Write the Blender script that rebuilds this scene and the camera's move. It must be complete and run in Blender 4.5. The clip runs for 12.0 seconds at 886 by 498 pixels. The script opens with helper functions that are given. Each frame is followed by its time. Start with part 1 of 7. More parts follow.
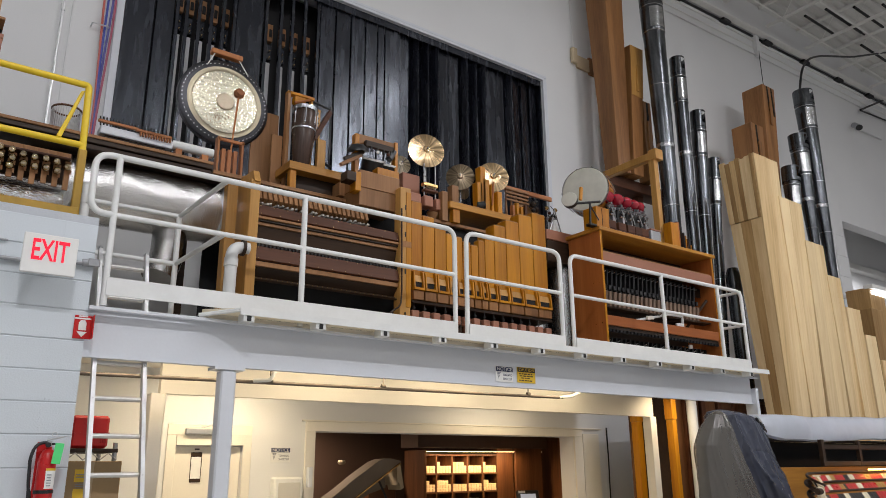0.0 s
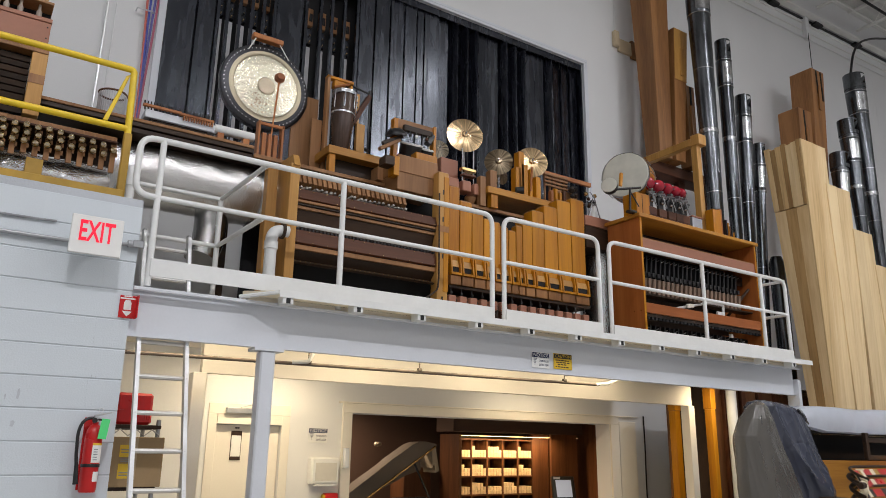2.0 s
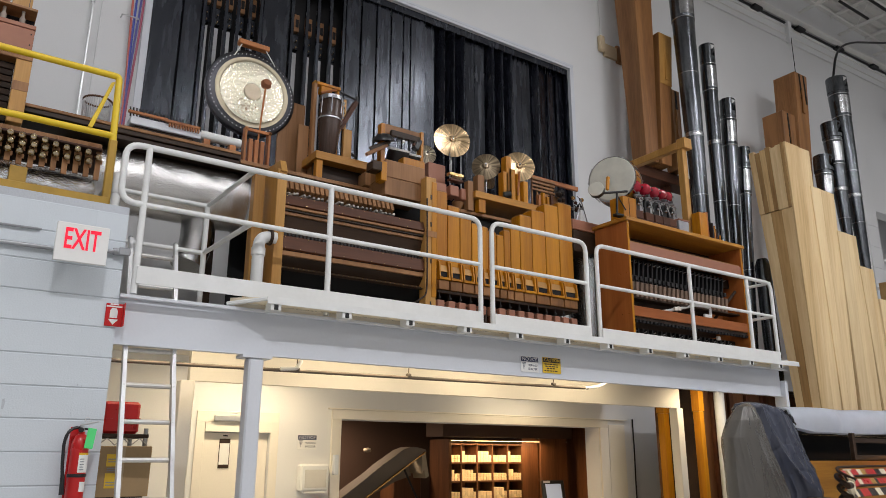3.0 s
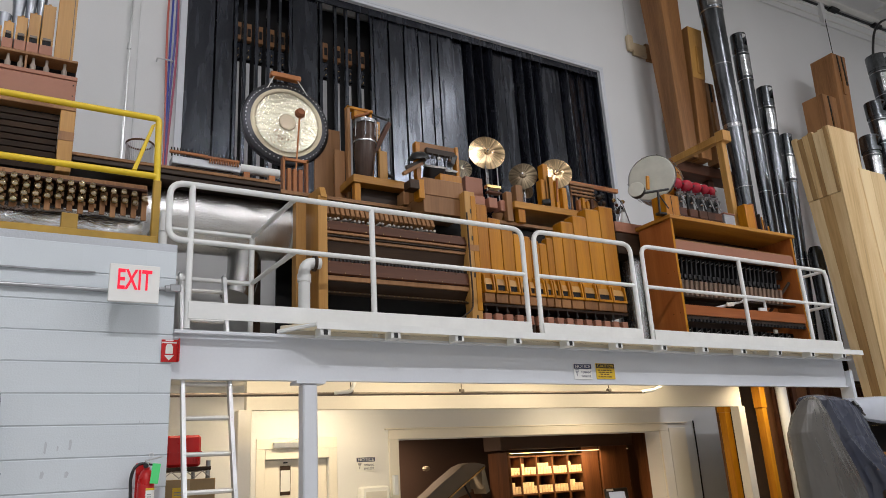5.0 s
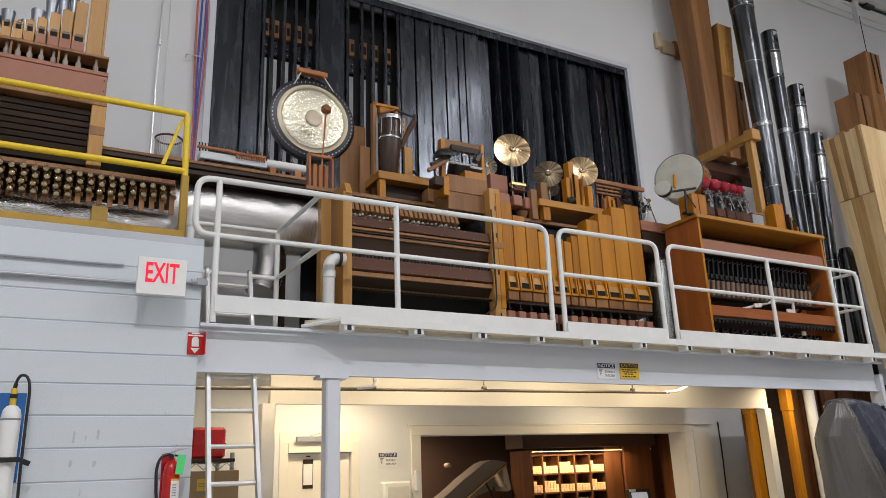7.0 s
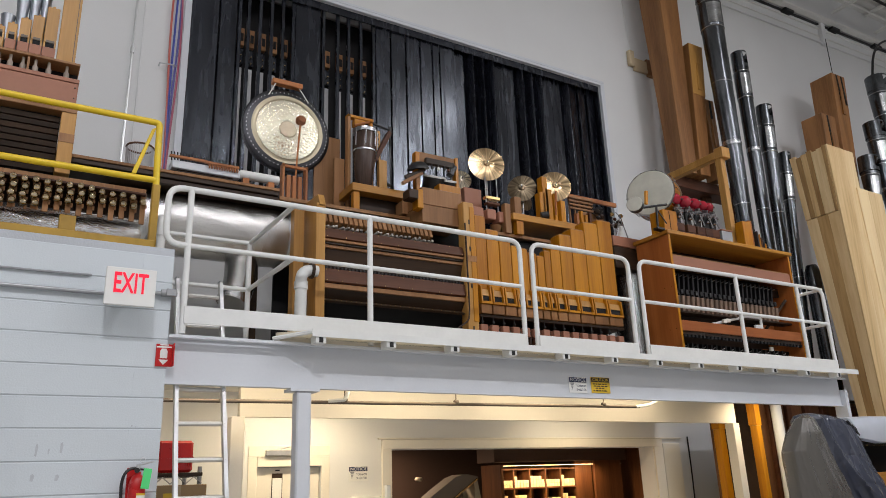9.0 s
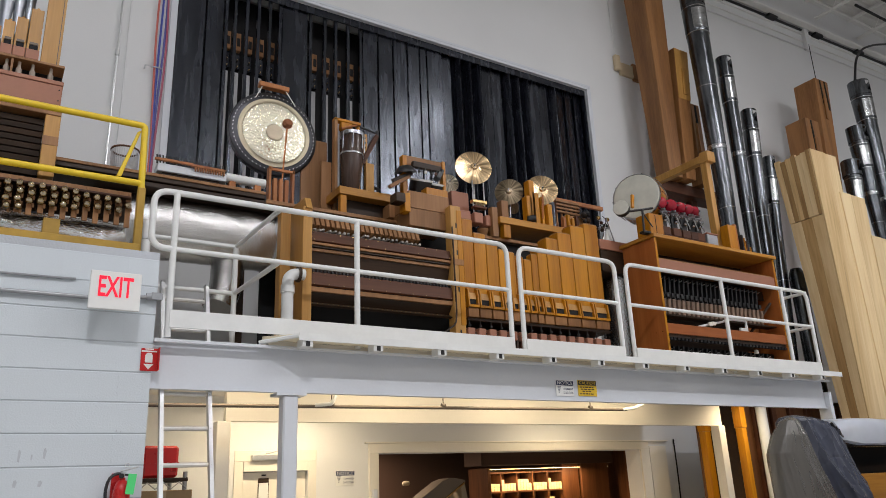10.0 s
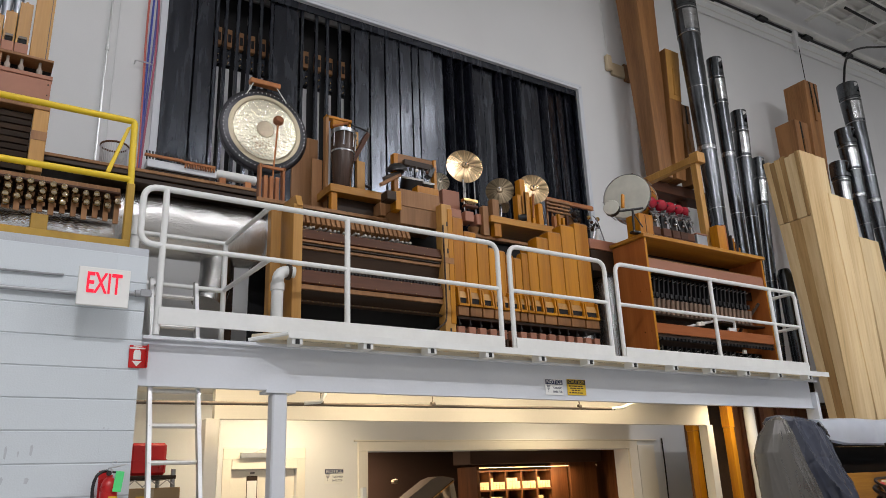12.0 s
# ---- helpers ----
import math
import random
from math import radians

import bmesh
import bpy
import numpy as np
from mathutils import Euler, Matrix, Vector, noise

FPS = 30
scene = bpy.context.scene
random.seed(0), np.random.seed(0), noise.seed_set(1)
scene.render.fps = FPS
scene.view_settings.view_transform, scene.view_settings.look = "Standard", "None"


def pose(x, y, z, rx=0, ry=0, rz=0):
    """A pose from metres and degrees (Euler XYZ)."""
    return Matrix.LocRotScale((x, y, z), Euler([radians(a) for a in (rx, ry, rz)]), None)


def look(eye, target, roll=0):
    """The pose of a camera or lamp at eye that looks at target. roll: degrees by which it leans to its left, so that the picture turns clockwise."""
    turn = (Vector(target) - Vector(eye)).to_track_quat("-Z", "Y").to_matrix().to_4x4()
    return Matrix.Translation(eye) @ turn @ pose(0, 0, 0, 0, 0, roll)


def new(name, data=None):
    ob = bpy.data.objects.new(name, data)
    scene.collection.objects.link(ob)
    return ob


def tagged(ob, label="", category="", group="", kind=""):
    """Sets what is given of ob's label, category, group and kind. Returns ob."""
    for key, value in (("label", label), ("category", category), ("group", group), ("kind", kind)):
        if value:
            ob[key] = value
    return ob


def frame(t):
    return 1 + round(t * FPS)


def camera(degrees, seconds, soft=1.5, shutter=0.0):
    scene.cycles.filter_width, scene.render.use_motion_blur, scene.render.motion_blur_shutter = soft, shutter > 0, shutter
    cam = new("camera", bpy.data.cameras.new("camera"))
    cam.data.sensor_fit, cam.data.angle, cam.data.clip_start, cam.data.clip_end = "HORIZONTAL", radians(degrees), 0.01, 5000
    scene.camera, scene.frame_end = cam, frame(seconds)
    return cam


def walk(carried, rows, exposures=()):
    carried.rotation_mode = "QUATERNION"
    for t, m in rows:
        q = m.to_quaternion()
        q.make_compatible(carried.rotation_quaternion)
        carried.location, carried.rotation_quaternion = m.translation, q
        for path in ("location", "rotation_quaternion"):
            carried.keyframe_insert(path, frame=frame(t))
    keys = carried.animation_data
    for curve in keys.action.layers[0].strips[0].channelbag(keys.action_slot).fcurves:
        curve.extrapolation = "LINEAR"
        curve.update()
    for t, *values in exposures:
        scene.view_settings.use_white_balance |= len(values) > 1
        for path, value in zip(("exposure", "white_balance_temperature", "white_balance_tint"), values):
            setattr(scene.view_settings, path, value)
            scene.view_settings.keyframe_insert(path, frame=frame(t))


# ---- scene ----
cam = camera(61.7, 12.0, 0.5)
EYE = Vector((-0.1, 0.0, 1.9))
# seconds; degrees to the right of the y axis, upward, and of lean: the camera turns where it is
PATH = [
    (0, 36.28, 16.4, -0.56),
    (0.5, 36.14, 16.24, -0.46),
    (0.6, 36.04, 16.2, -0.41),
    (0.8, 32.63, 15.49, 0.97),
    (1, 32.8, 15.47, 0.86),
    (1.5, 33.08, 15.36, 0.89),
    (2, 33.28, 15.23, 0.86),
    (2.5, 33.7, 15.34, 0.78),
    (3, 34.23, 15.62, 0.14),
    (3.2, 34.36, 15.71, -0.7),
    (4.8, 31.46, 16.77, -3.13),
    (5, 30.83, 16.83, -3.32),
    (5.5, 29.78, 16.73, -2.85),
    (6, 29.06, 16.65, -2.42),
    (6.5, 28.72, 16.6, -2.26),
    (7, 28.88, 16.68, -2.12),
    (9, 31.06, 17.61, -2.13),
    (9.5, 31.64, 17.76, -2.29),
    (10, 32.11, 17.84, -2.46),
    (10.5, 32.51, 17.85, -2.53),
    (11, 32.65, 17.83, -2.42),
    (11.5, 32.81, 17.74, -2.37),
    (12, 32.87, 17.69, -2.3),
]


def heading(right, up):
    right, up = radians(right), radians(up)
    return Vector((math.sin(right) * math.cos(up), math.cos(right) * math.cos(up), math.sin(up)))


walk(cam, [(t, look(EYE, EYE + heading(right, up), lean)) for t, right, up, lean in PATH])

# ---- light: a hall with high lamps, warm tubes under the loft, fill lamps added beyond ----
world = bpy.data.worlds.new("hall")
scene.world = world
world.use_nodes = True
world.node_tree.nodes["Background"].inputs["Color"].default_value = (0.8, 0.85, 0.9, 1)
world.node_tree.nodes["Background"].inputs["Strength"].default_value = 0.03
scene.view_settings.exposure = -0.06


def area_lamp(x, y, z, sx, sy, watts, colour, target=None):
    data = bpy.data.lights.new("lamp", "AREA")
    data.shape, data.size, data.size_y, data.energy, data.color = "RECTANGLE", sx, sy, watts, colour
    ob = new("hall_lamp", data)
    ob.matrix_world = look((x, y, z), target or (x, y + 0.001, z - 1))
    return ob


HALL = (0.980, 0.970, 1.0)
WARM = (1.0, 0.80, 0.52)
for lx, watts in ((-8.5, 200), (-1.1, 630), (5.9, 120), (11.3, 520), (20.6, 330)):
    area_lamp(lx, -3.6, 11.6, 1.0, 0.22, watts, HALL)
for lx in (-5.0, 3.0, 11.0, 19.0):
    area_lamp(lx, -11.5, 11.6, 1.0, 0.5, 100, HALL, (lx, 0, 3))
for lx, watts in ((-6.0, 30), (1.2, 95), (9.7, 215), (17.5, 35)):
    area_lamp(lx, -0.3, 11.8, 0.9, 4.6, watts, HALL)
for lx in (1.8, 3.4, 5.0, 6.6):
    area_lamp(lx, 6.5, 2.83, 1.3, 0.08, 6.0, WARM, (lx, 7.0, 2.2))
for lx, ly, watts in ((2.9, 7.9, 33), (6.9, 7.9, 18), (8.55, 6.6, 44)):
    area_lamp(lx, ly, 2.90, 1.2, 0.12, watts, WARM)
area_lamp(8.12, 10.28, 2.15, 1.9, 0.015, 40, (1.0, 0.62, 0.30))
# added fill for the brown room's rear wall, with no fitting
area_lamp(5.2, 11.3, 2.60, 1.2, 0.3, 60, (1.0, 0.72, 0.50))
# added fill that lightens the bay past the wall's end
area_lamp(23.0, 9.3, 7.55, 1.2, 0.2, 75, HALL)


# ---- materials ----
def nodes_of(name):
    m = bpy.data.materials.new(name)
    m.use_nodes = True
    nt = m.node_tree
    return m, nt, nt.nodes, nt.links, nt.nodes["Principled BSDF"]


def surface(name, colour, rough=0.6, metal=0.0, grain=40.0, vary=0.12, bump=0.1, stain=1.5, spread=0.0, spec=0.5, streak=(1, 1, 1)):
    """A plain painted, metal or plastic surface with grain, stains and fine relief."""
    m, nt, n, l, b = nodes_of(name)
    tc, mp = n.new("ShaderNodeTexCoord"), n.new("ShaderNodeMapping")
    mp.inputs["Scale"].default_value = streak
    l.new(tc.outputs["Object"], mp.inputs["Vector"])
    fine, big = n.new("ShaderNodeTexNoise"), n.new("ShaderNodeTexNoise")
    fine.inputs["Scale"].default_value, big.inputs["Scale"].default_value = grain, stain
    fine.inputs["Detail"].default_value = big.inputs["Detail"].default_value = 5
    for q in (fine, big):
        l.new(mp.outputs["Vector"], q.inputs["Vector"])
    mix = n.new("ShaderNodeMath")
    mix.operation = "MULTIPLY_ADD"
    l.new(fine.outputs["Fac"], mix.inputs[0])
    mix.inputs[1].default_value = 0.4
    l.new(big.outputs["Fac"], mix.inputs[2])
    ramp = n.new("ShaderNodeMapRange")
    ramp.inputs["From Min"].default_value, ramp.inputs["From Max"].default_value = 0.45, 0.95
    ramp.inputs["To Min"].default_value, ramp.inputs["To Max"].default_value = 1 - vary, 1 + vary
    l.new(mix.outputs[0], ramp.inputs["Value"])
    value = ramp.outputs["Result"]
    if spread:
        info, extra = n.new("ShaderNodeObjectInfo"), n.new("ShaderNodeMapRange")
        extra.inputs["To Min"].default_value, extra.inputs["To Max"].default_value = 1 - spread, 1 + spread
        l.new(info.outputs["Random"], extra.inputs["Value"])
        both = n.new("ShaderNodeMath")
        both.operation = "MULTIPLY"
        l.new(value, both.inputs[0])
        l.new(extra.outputs["Result"], both.inputs[1])
        value = both.outputs[0]
    tint = n.new("ShaderNodeVectorMath")
    tint.operation = "SCALE"
    tint.inputs[0].default_value = colour
    l.new(value, tint.inputs["Scale"])
    l.new(tint.outputs["Vector"], b.inputs["Base Color"])
    rr = n.new("ShaderNodeMapRange")
    rr.inputs["To Min"].default_value, rr.inputs["To Max"].default_value = max(0.03, rough - 0.1), min(1, rough + 0.1)
    l.new(big.outputs["Fac"], rr.inputs["Value"])
    l.new(rr.outputs["Result"], b.inputs["Roughness"])
    b.inputs["Metallic"].default_value = metal
    b.inputs["Specular IOR Level"].default_value = spec
    if bump:
        bp = n.new("ShaderNodeBump")
        bp.inputs["Strength"].default_value, bp.inputs["Distance"].default_value = bump, 0.01
        l.new(fine.outputs["Fac"], bp.inputs["Height"])
        l.new(bp.outputs["Normal"], b.inputs["Normal"])
    return m


def wood(name, dark, light, axis=2, rough=0.45, ring=9.0, spread=0.12, bump=0.08, contrast=1.0, knots=0.0, spec=0.35):
    """Wood with grain that runs along one axis, streaks at two sizes and, where asked, dark heart streaks."""
    m, nt, n, l, b = nodes_of(name)
    tc, mp, info = n.new("ShaderNodeTexCoord"), n.new("ShaderNodeMapping"), n.new("ShaderNodeObjectInfo")
    sc = [ring, ring, ring]
    sc[axis] = ring * 0.06
    mp.inputs["Scale"].default_value = sc
    shift = n.new("ShaderNodeCombineXYZ")
    ten = n.new("ShaderNodeMath")
    ten.operation = "MULTIPLY"
    ten.inputs[1].default_value = 30
    l.new(info.outputs["Random"], ten.inputs[0])
    for k in range(3):
        l.new(ten.outputs[0], shift.inputs[k])
    l.new(shift.outputs[0], mp.inputs["Location"])
    l.new(tc.outputs["Object"], mp.inputs["Vector"])
    big, fine = n.new("ShaderNodeTexNoise"), n.new("ShaderNodeTexNoise")
    big.inputs["Scale"].default_value, big.inputs["Detail"].default_value, big.inputs["Distortion"].default_value = 0.55, 4, 0.5
    fine.inputs["Scale"].default_value, fine.inputs["Detail"].default_value = 7.0, 6
    l.new(mp.outputs["Vector"], big.inputs["Vector"])
    l.new(mp.outputs["Vector"], fine.inputs["Vector"])
    mix = n.new("ShaderNodeMath")
    mix.operation = "MULTIPLY_ADD"
    l.new(fine.outputs["Fac"], mix.inputs[0])
    mix.inputs[1].default_value = 0.45
    l.new(big.outputs["Fac"], mix.inputs[2])
    ramp = n.new("ShaderNodeValToRGB")
    ramp.color_ramp.elements[0].position, ramp.color_ramp.elements[1].position = 0.72 - 0.22 * contrast, 0.74 + 0.18 * contrast
    ramp.color_ramp.elements[0].color, ramp.color_ramp.elements[1].color = (*dark, 1), (*light, 1)
    if knots:
        e = ramp.color_ramp.elements.new(0.35)
        e.color = (*[c * knots for c in dark], 1)
    l.new(mix.outputs[0], ramp.inputs["Fac"])
    extra, tint = n.new("ShaderNodeMapRange"), n.new("ShaderNodeVectorMath")
    extra.inputs["To Min"].default_value, extra.inputs["To Max"].default_value = 1 - spread, 1 + spread
    l.new(info.outputs["Random"], extra.inputs["Value"])
    tint.operation = "SCALE"
    l.new(ramp.outputs["Color"], tint.inputs[0])
    l.new(extra.outputs["Result"], tint.inputs["Scale"])
    l.new(tint.outputs["Vector"], b.inputs["Base Color"])
    b.inputs["Roughness"].default_value = rough
    b.inputs["Specular IOR Level"].default_value = spec
    bp = n.new("ShaderNodeBump")
    bp.inputs["Strength"].default_value, bp.inputs["Distance"].default_value = bump, 0.004
    l.new(fine.outputs["Fac"], bp.inputs["Height"])
    l.new(bp.outputs["Normal"], b.inputs["Normal"])
    return m


def glow(name, colour, strength):
    m, nt, n, l, b = nodes_of(name)
    b.inputs["Base Color"].default_value = (*colour, 1)
    b.inputs["Emission Color"].default_value = (*colour, 1)
    b.inputs["Emission Strength"].default_value = strength
    return m


def foil_material(name, tone=0.72):
    """Crinkled aluminium foil jacket."""
    m, nt, n, l, b = nodes_of(name)
    tc = n.new("ShaderNodeTexCoord")
    vo, no = n.new("ShaderNodeTexVoronoi"), n.new("ShaderNodeTexNoise")
    vo.inputs["Scale"].default_value, no.inputs["Scale"].default_value, no.inputs["Detail"].default_value = 70, 11, 12
    l.new(tc.outputs["Object"], vo.inputs["Vector"])
    l.new(tc.outputs["Object"], no.inputs["Vector"])
    add = n.new("ShaderNodeMath")
    add.operation = "MULTIPLY_ADD"
    l.new(no.outputs["Fac"], add.inputs[0])
    add.inputs[1].default_value = 1.6
    l.new(vo.outputs["Distance"], add.inputs[2])
    bp = n.new("ShaderNodeBump")
    bp.inputs["Strength"].default_value, bp.inputs["Distance"].default_value = 0.21, 0.02
    l.new(add.outputs[0], bp.inputs["Height"])
    l.new(bp.outputs["Normal"], b.inputs["Normal"])
    b.inputs["Base Color"].default_value = (tone, tone * 0.985, tone * 0.97, 1)
    b.inputs["Metallic"].default_value, b.inputs["Roughness"].default_value = 1.0, 0.27
    return m


def translucent_sheet(name, colour, share):
    """A cream surface that lets part of the light through."""
    m, nt, n, l, b = nodes_of(name)
    b.inputs["Base Color"].default_value, b.inputs["Roughness"].default_value = (*colour, 1), 0.5
    tr, mix = n.new("ShaderNodeBsdfTranslucent"), n.new("ShaderNodeMixShader")
    tr.inputs["Color"].default_value = (*colour, 1)
    mix.inputs["Fac"].default_value = share
    l.new(b.outputs[0], mix.inputs[1])
    l.new(tr.outputs[0], mix.inputs[2])
    l.new(mix.outputs[0], n["Material Output"].inputs["Surface"])
    return m


def stained_black(name):
    """Black-stained boards, rougher and smoother in long streaks, with the blue of their glare put into the sheen."""
    m = wood(name, (0.003, 0.003, 0.005), (0.010, 0.011, 0.017), 2, 0.24, 7.0, 0.25, 0.24, spec=0.75)
    n, l = m.node_tree.nodes, m.node_tree.links
    b = n["Principled BSDF"]
    tc, mp, no, rr = n.new("ShaderNodeTexCoord"), n.new("ShaderNodeMapping"), n.new("ShaderNodeTexNoise"), n.new("ShaderNodeMapRange")
    mp.inputs["Scale"].default_value = (9, 9, 1.1)
    no.inputs["Scale"].default_value, no.inputs["Detail"].default_value = 1.6, 8
    l.new(tc.outputs["Object"], mp.inputs["Vector"])
    l.new(mp.outputs["Vector"], no.inputs["Vector"])
    rr.inputs["From Min"].default_value, rr.inputs["From Max"].default_value = 0.35, 0.65
    rr.inputs["To Min"].default_value, rr.inputs["To Max"].default_value = 0.17, 0.32
    l.new(no.outputs["Fac"], rr.inputs["Value"])
    l.new(rr.outputs["Result"], b.inputs["Roughness"])
    # blue of the glare, set as a tint of the sheen
    b.inputs["Specular Tint"].default_value = (0.80, 0.87, 1.0, 1)
    return m


WALL = surface("white_wall_paint", (0.74, 0.745, 0.75), 0.7, 0, 60, 0.035, 0.06, 0.6)
BLOCK = surface("glossy_block_paint", (0.615, 0.665, 0.705), 0.5, 0, 90, 0.04, 0.12, 1.2, 0.008)
JOINT = surface("block_joint", (0.50, 0.53, 0.57), 0.8, 0, 90, 0.1, 0.3)
CREAM = surface("cream_wall_paint", (0.78, 0.74, 0.66), 0.65, 0, 50, 0.04, 0.05, 0.8)
# translucency added to brighten the underside of the ledge
LEDGE_CREAM = translucent_sheet("cream_translucent", (0.86, 0.80, 0.66), 0.5)
STEEL_WHITE = surface("white_steel_paint", (0.665, 0.69, 0.735), 0.5, 0, 45, 0.04, 0.06, 1.5)
RAIL_WHITE = surface("white_rail_enamel", (0.78, 0.79, 0.78), 0.38, 0, 30, 0.05, 0.03, 4)
YELLOW = surface("yellow_enamel", (0.78, 0.55, 0.02), 0.4, 0, 25, 0.08, 0.05, 5)
OCHRE = surface("ochre_steel", (0.42, 0.25, 0.03), 0.5, 0, 25, 0.15, 0.05, 5)
CONCRETE = surface("concrete_floor", (0.46, 0.45, 0.43), 0.45, 0, 30, 0.15, 0.1, 0.5)
CEIL = surface("ceiling_deck_paint", (0.72, 0.715, 0.69), 0.8, 0, 20, 0.06, 0.05, 0.7)
JOIST = surface("ceiling_steel_paint", (0.80, 0.795, 0.77), 0.6, 0, 20, 0.06, 0.03, 2)
BLACKWOOD = stained_black("black_stained_board")
# near-black that stands for the shade inside openings and recesses
DARK = surface("void_black", (0.006, 0.006, 0.007), 0.8, 0, 20, 0.2, 0.05)
BLACK = surface("black_plastic", (0.012, 0.012, 0.013), 0.4, 0, 40, 0.1, 0.03)
ZINC = surface("dark_zinc_sheet", (0.110, 0.118, 0.128), 0.23, 0.9, 30, 0.55, 0.12, 4.0, 0.10, 0.5, (1, 1, 0.35))
SOLDER = surface("bright_tin", (0.42, 0.43, 0.44), 0.24, 1.0, 26, 0.45, 0.30, 5)
ALU = surface("aluminium", (0.70, 0.71, 0.72), 0.32, 1.0, 60, 0.08, 0.05, 6)
CHROME = surface("chrome", (0.40, 0.40, 0.41), 0.28, 1.0, 40, 0.05, 0.02)
BRASS = surface("brass", (0.66, 0.46, 0.20), 0.22, 1.0, 40, 0.12, 0.06, 8)
BELLBRASS = surface("tarnished_bell_brass", (0.46, 0.385, 0.27), 0.10, 1.0, 30, 0.15, 0.05, 9, 0.15)
FOIL = foil_material("crinkled_foil")
FOIL_DULL = foil_material("dull_crumpled_foil", 0.32)
MAPLE = wood("pale_poplar", (0.66, 0.45, 0.215), (0.87, 0.68, 0.40), 2, 0.45, 3.4, 0.07, 0.05, 0.8, 0.5)
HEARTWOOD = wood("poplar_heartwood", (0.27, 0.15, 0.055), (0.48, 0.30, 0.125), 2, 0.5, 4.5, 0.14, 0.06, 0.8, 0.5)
OAKBROWN = wood("brown_pipe_wood", (0.18, 0.078, 0.026), (0.35, 0.165, 0.06), 2, 0.42, 8, 0.12)
PALEOAK = wood("pale_pipe_oak", (0.38, 0.185, 0.045), (0.56, 0.305, 0.085), 2, 0.42, 8, 0.1)
HONEY = wood("honey_pine", (0.34, 0.118, 0.003), (0.56, 0.235, 0.008), 2, 0.36, 8, 0.10)
HONEYX = wood("honey_pine_long", (0.32, 0.130, 0.016), (0.50, 0.235, 0.035), 0, 0.4, 8, 0.12)
ORANGE = wood("orange_veneer", (0.30, 0.086, 0.020), (0.43, 0.142, 0.036), 2, 0.35, 6, 0.08)
ORANGEX = wood("orange_board_long", (0.27, 0.078, 0.022), (0.40, 0.130, 0.040), 0, 0.4, 7, 0.1)
MAHOG = wood("red_brown_board", (0.040, 0.013, 0.005), (0.100, 0.033, 0.013), 0, 0.55, 8, 0.15)
DARKWOOD = wood("dark_brown_board", (0.014, 0.0075, 0.004), (0.046, 0.023, 0.011), 0, 0.5, 8, 0.15)
TANBOARD = wood("tan_plywood", (0.20, 0.092, 0.033), (0.34, 0.17, 0.072), 2, 0.5, 6, 0.1)
WALNUT = wood("walnut_panel", (0.07, 0.028, 0.012), (0.16, 0.07, 0.03), 2, 0.4, 8, 0.1)
PINK = surface("pink_brown_paint", (0.36, 0.155, 0.095), 0.55, 0, 30, 0.08, 0.04, 3, 0.06)
PVC = surface("white_pvc", (0.74, 0.75, 0.74), 0.35, 0, 30, 0.05, 0.03, 3)
RED = surface("red_enamel", (0.52, 0.012, 0.012), 0.3, 0, 30, 0.1, 0.02, 4)
SIGNWHITE = surface("sign_white", (0.80, 0.80, 0.78), 0.5, 0, 30, 0.03, 0.0)


def spun_metal(name, colour, rough=0.25):
    """Lathed cymbal metal: fine grooves stretch the highlights, and rays of shine are painted into the colour."""
    m, nt, n, l, b = nodes_of(name)
    tan = n.new("ShaderNodeTangent")
    tan.direction_type, tan.axis = "RADIAL", "Z"
    l.new(tan.outputs["Tangent"], b.inputs["Tangent"])
    b.inputs["Anisotropic"].default_value = 0.85
    b.inputs["Metallic"].default_value, b.inputs["Roughness"].default_value = 1.0, rough
    tc, no, ramp = n.new("ShaderNodeTexCoord"), n.new("ShaderNodeTexNoise"), n.new("ShaderNodeMapRange")
    no.inputs["Scale"].default_value, no.inputs["Detail"].default_value = 9, 5
    l.new(tc.outputs["Object"], no.inputs["Vector"])
    ramp.inputs["From Min"].default_value, ramp.inputs["From Max"].default_value = 0.35, 0.65
    ramp.inputs["To Min"].default_value, ramp.inputs["To Max"].default_value = 0.45, 1.2
    # bright and dark rays round the centre, painted in as highlights
    turn, ray = n.new("ShaderNodeTexGradient"), n.new("ShaderNodeTexNoise")
    turn.gradient_type, ray.noise_dimensions = "RADIAL", "1D"
    ray.inputs["Scale"].default_value, ray.inputs["Detail"].default_value = 26, 4
    l.new(tc.outputs["Object"], turn.inputs["Vector"])
    l.new(turn.outputs["Fac"], ray.inputs["W"])
    l.new(ray.outputs["Fac"], ramp.inputs["Value"])
    tint = n.new("ShaderNodeVectorMath")
    tint.operation = "SCALE"
    tint.inputs[0].default_value = colour
    l.new(ramp.outputs["Result"], tint.inputs["Scale"])
    l.new(tint.outputs["Vector"], b.inputs["Base Color"])
    return m


def hammered(name, colour, rough, scale, strength):
    m, nt, n, l, b = nodes_of(name)
    tc, vo = n.new("ShaderNodeTexCoord"), n.new("ShaderNodeTexVoronoi")
    vo.feature, vo.inputs["Scale"].default_value = "SMOOTH_F1", scale
    l.new(tc.outputs["Object"], vo.inputs["Vector"])
    bp = n.new("ShaderNodeBump")
    bp.inputs["Strength"].default_value, bp.inputs["Distance"].default_value = strength, 0.02
    l.new(vo.outputs["Distance"], bp.inputs["Height"])
    l.new(bp.outputs["Normal"], b.inputs["Normal"])
    b.inputs["Base Color"].default_value = (*colour, 1)
    b.inputs["Metallic"].default_value, b.inputs["Roughness"].default_value = 1.0, rough
    return m


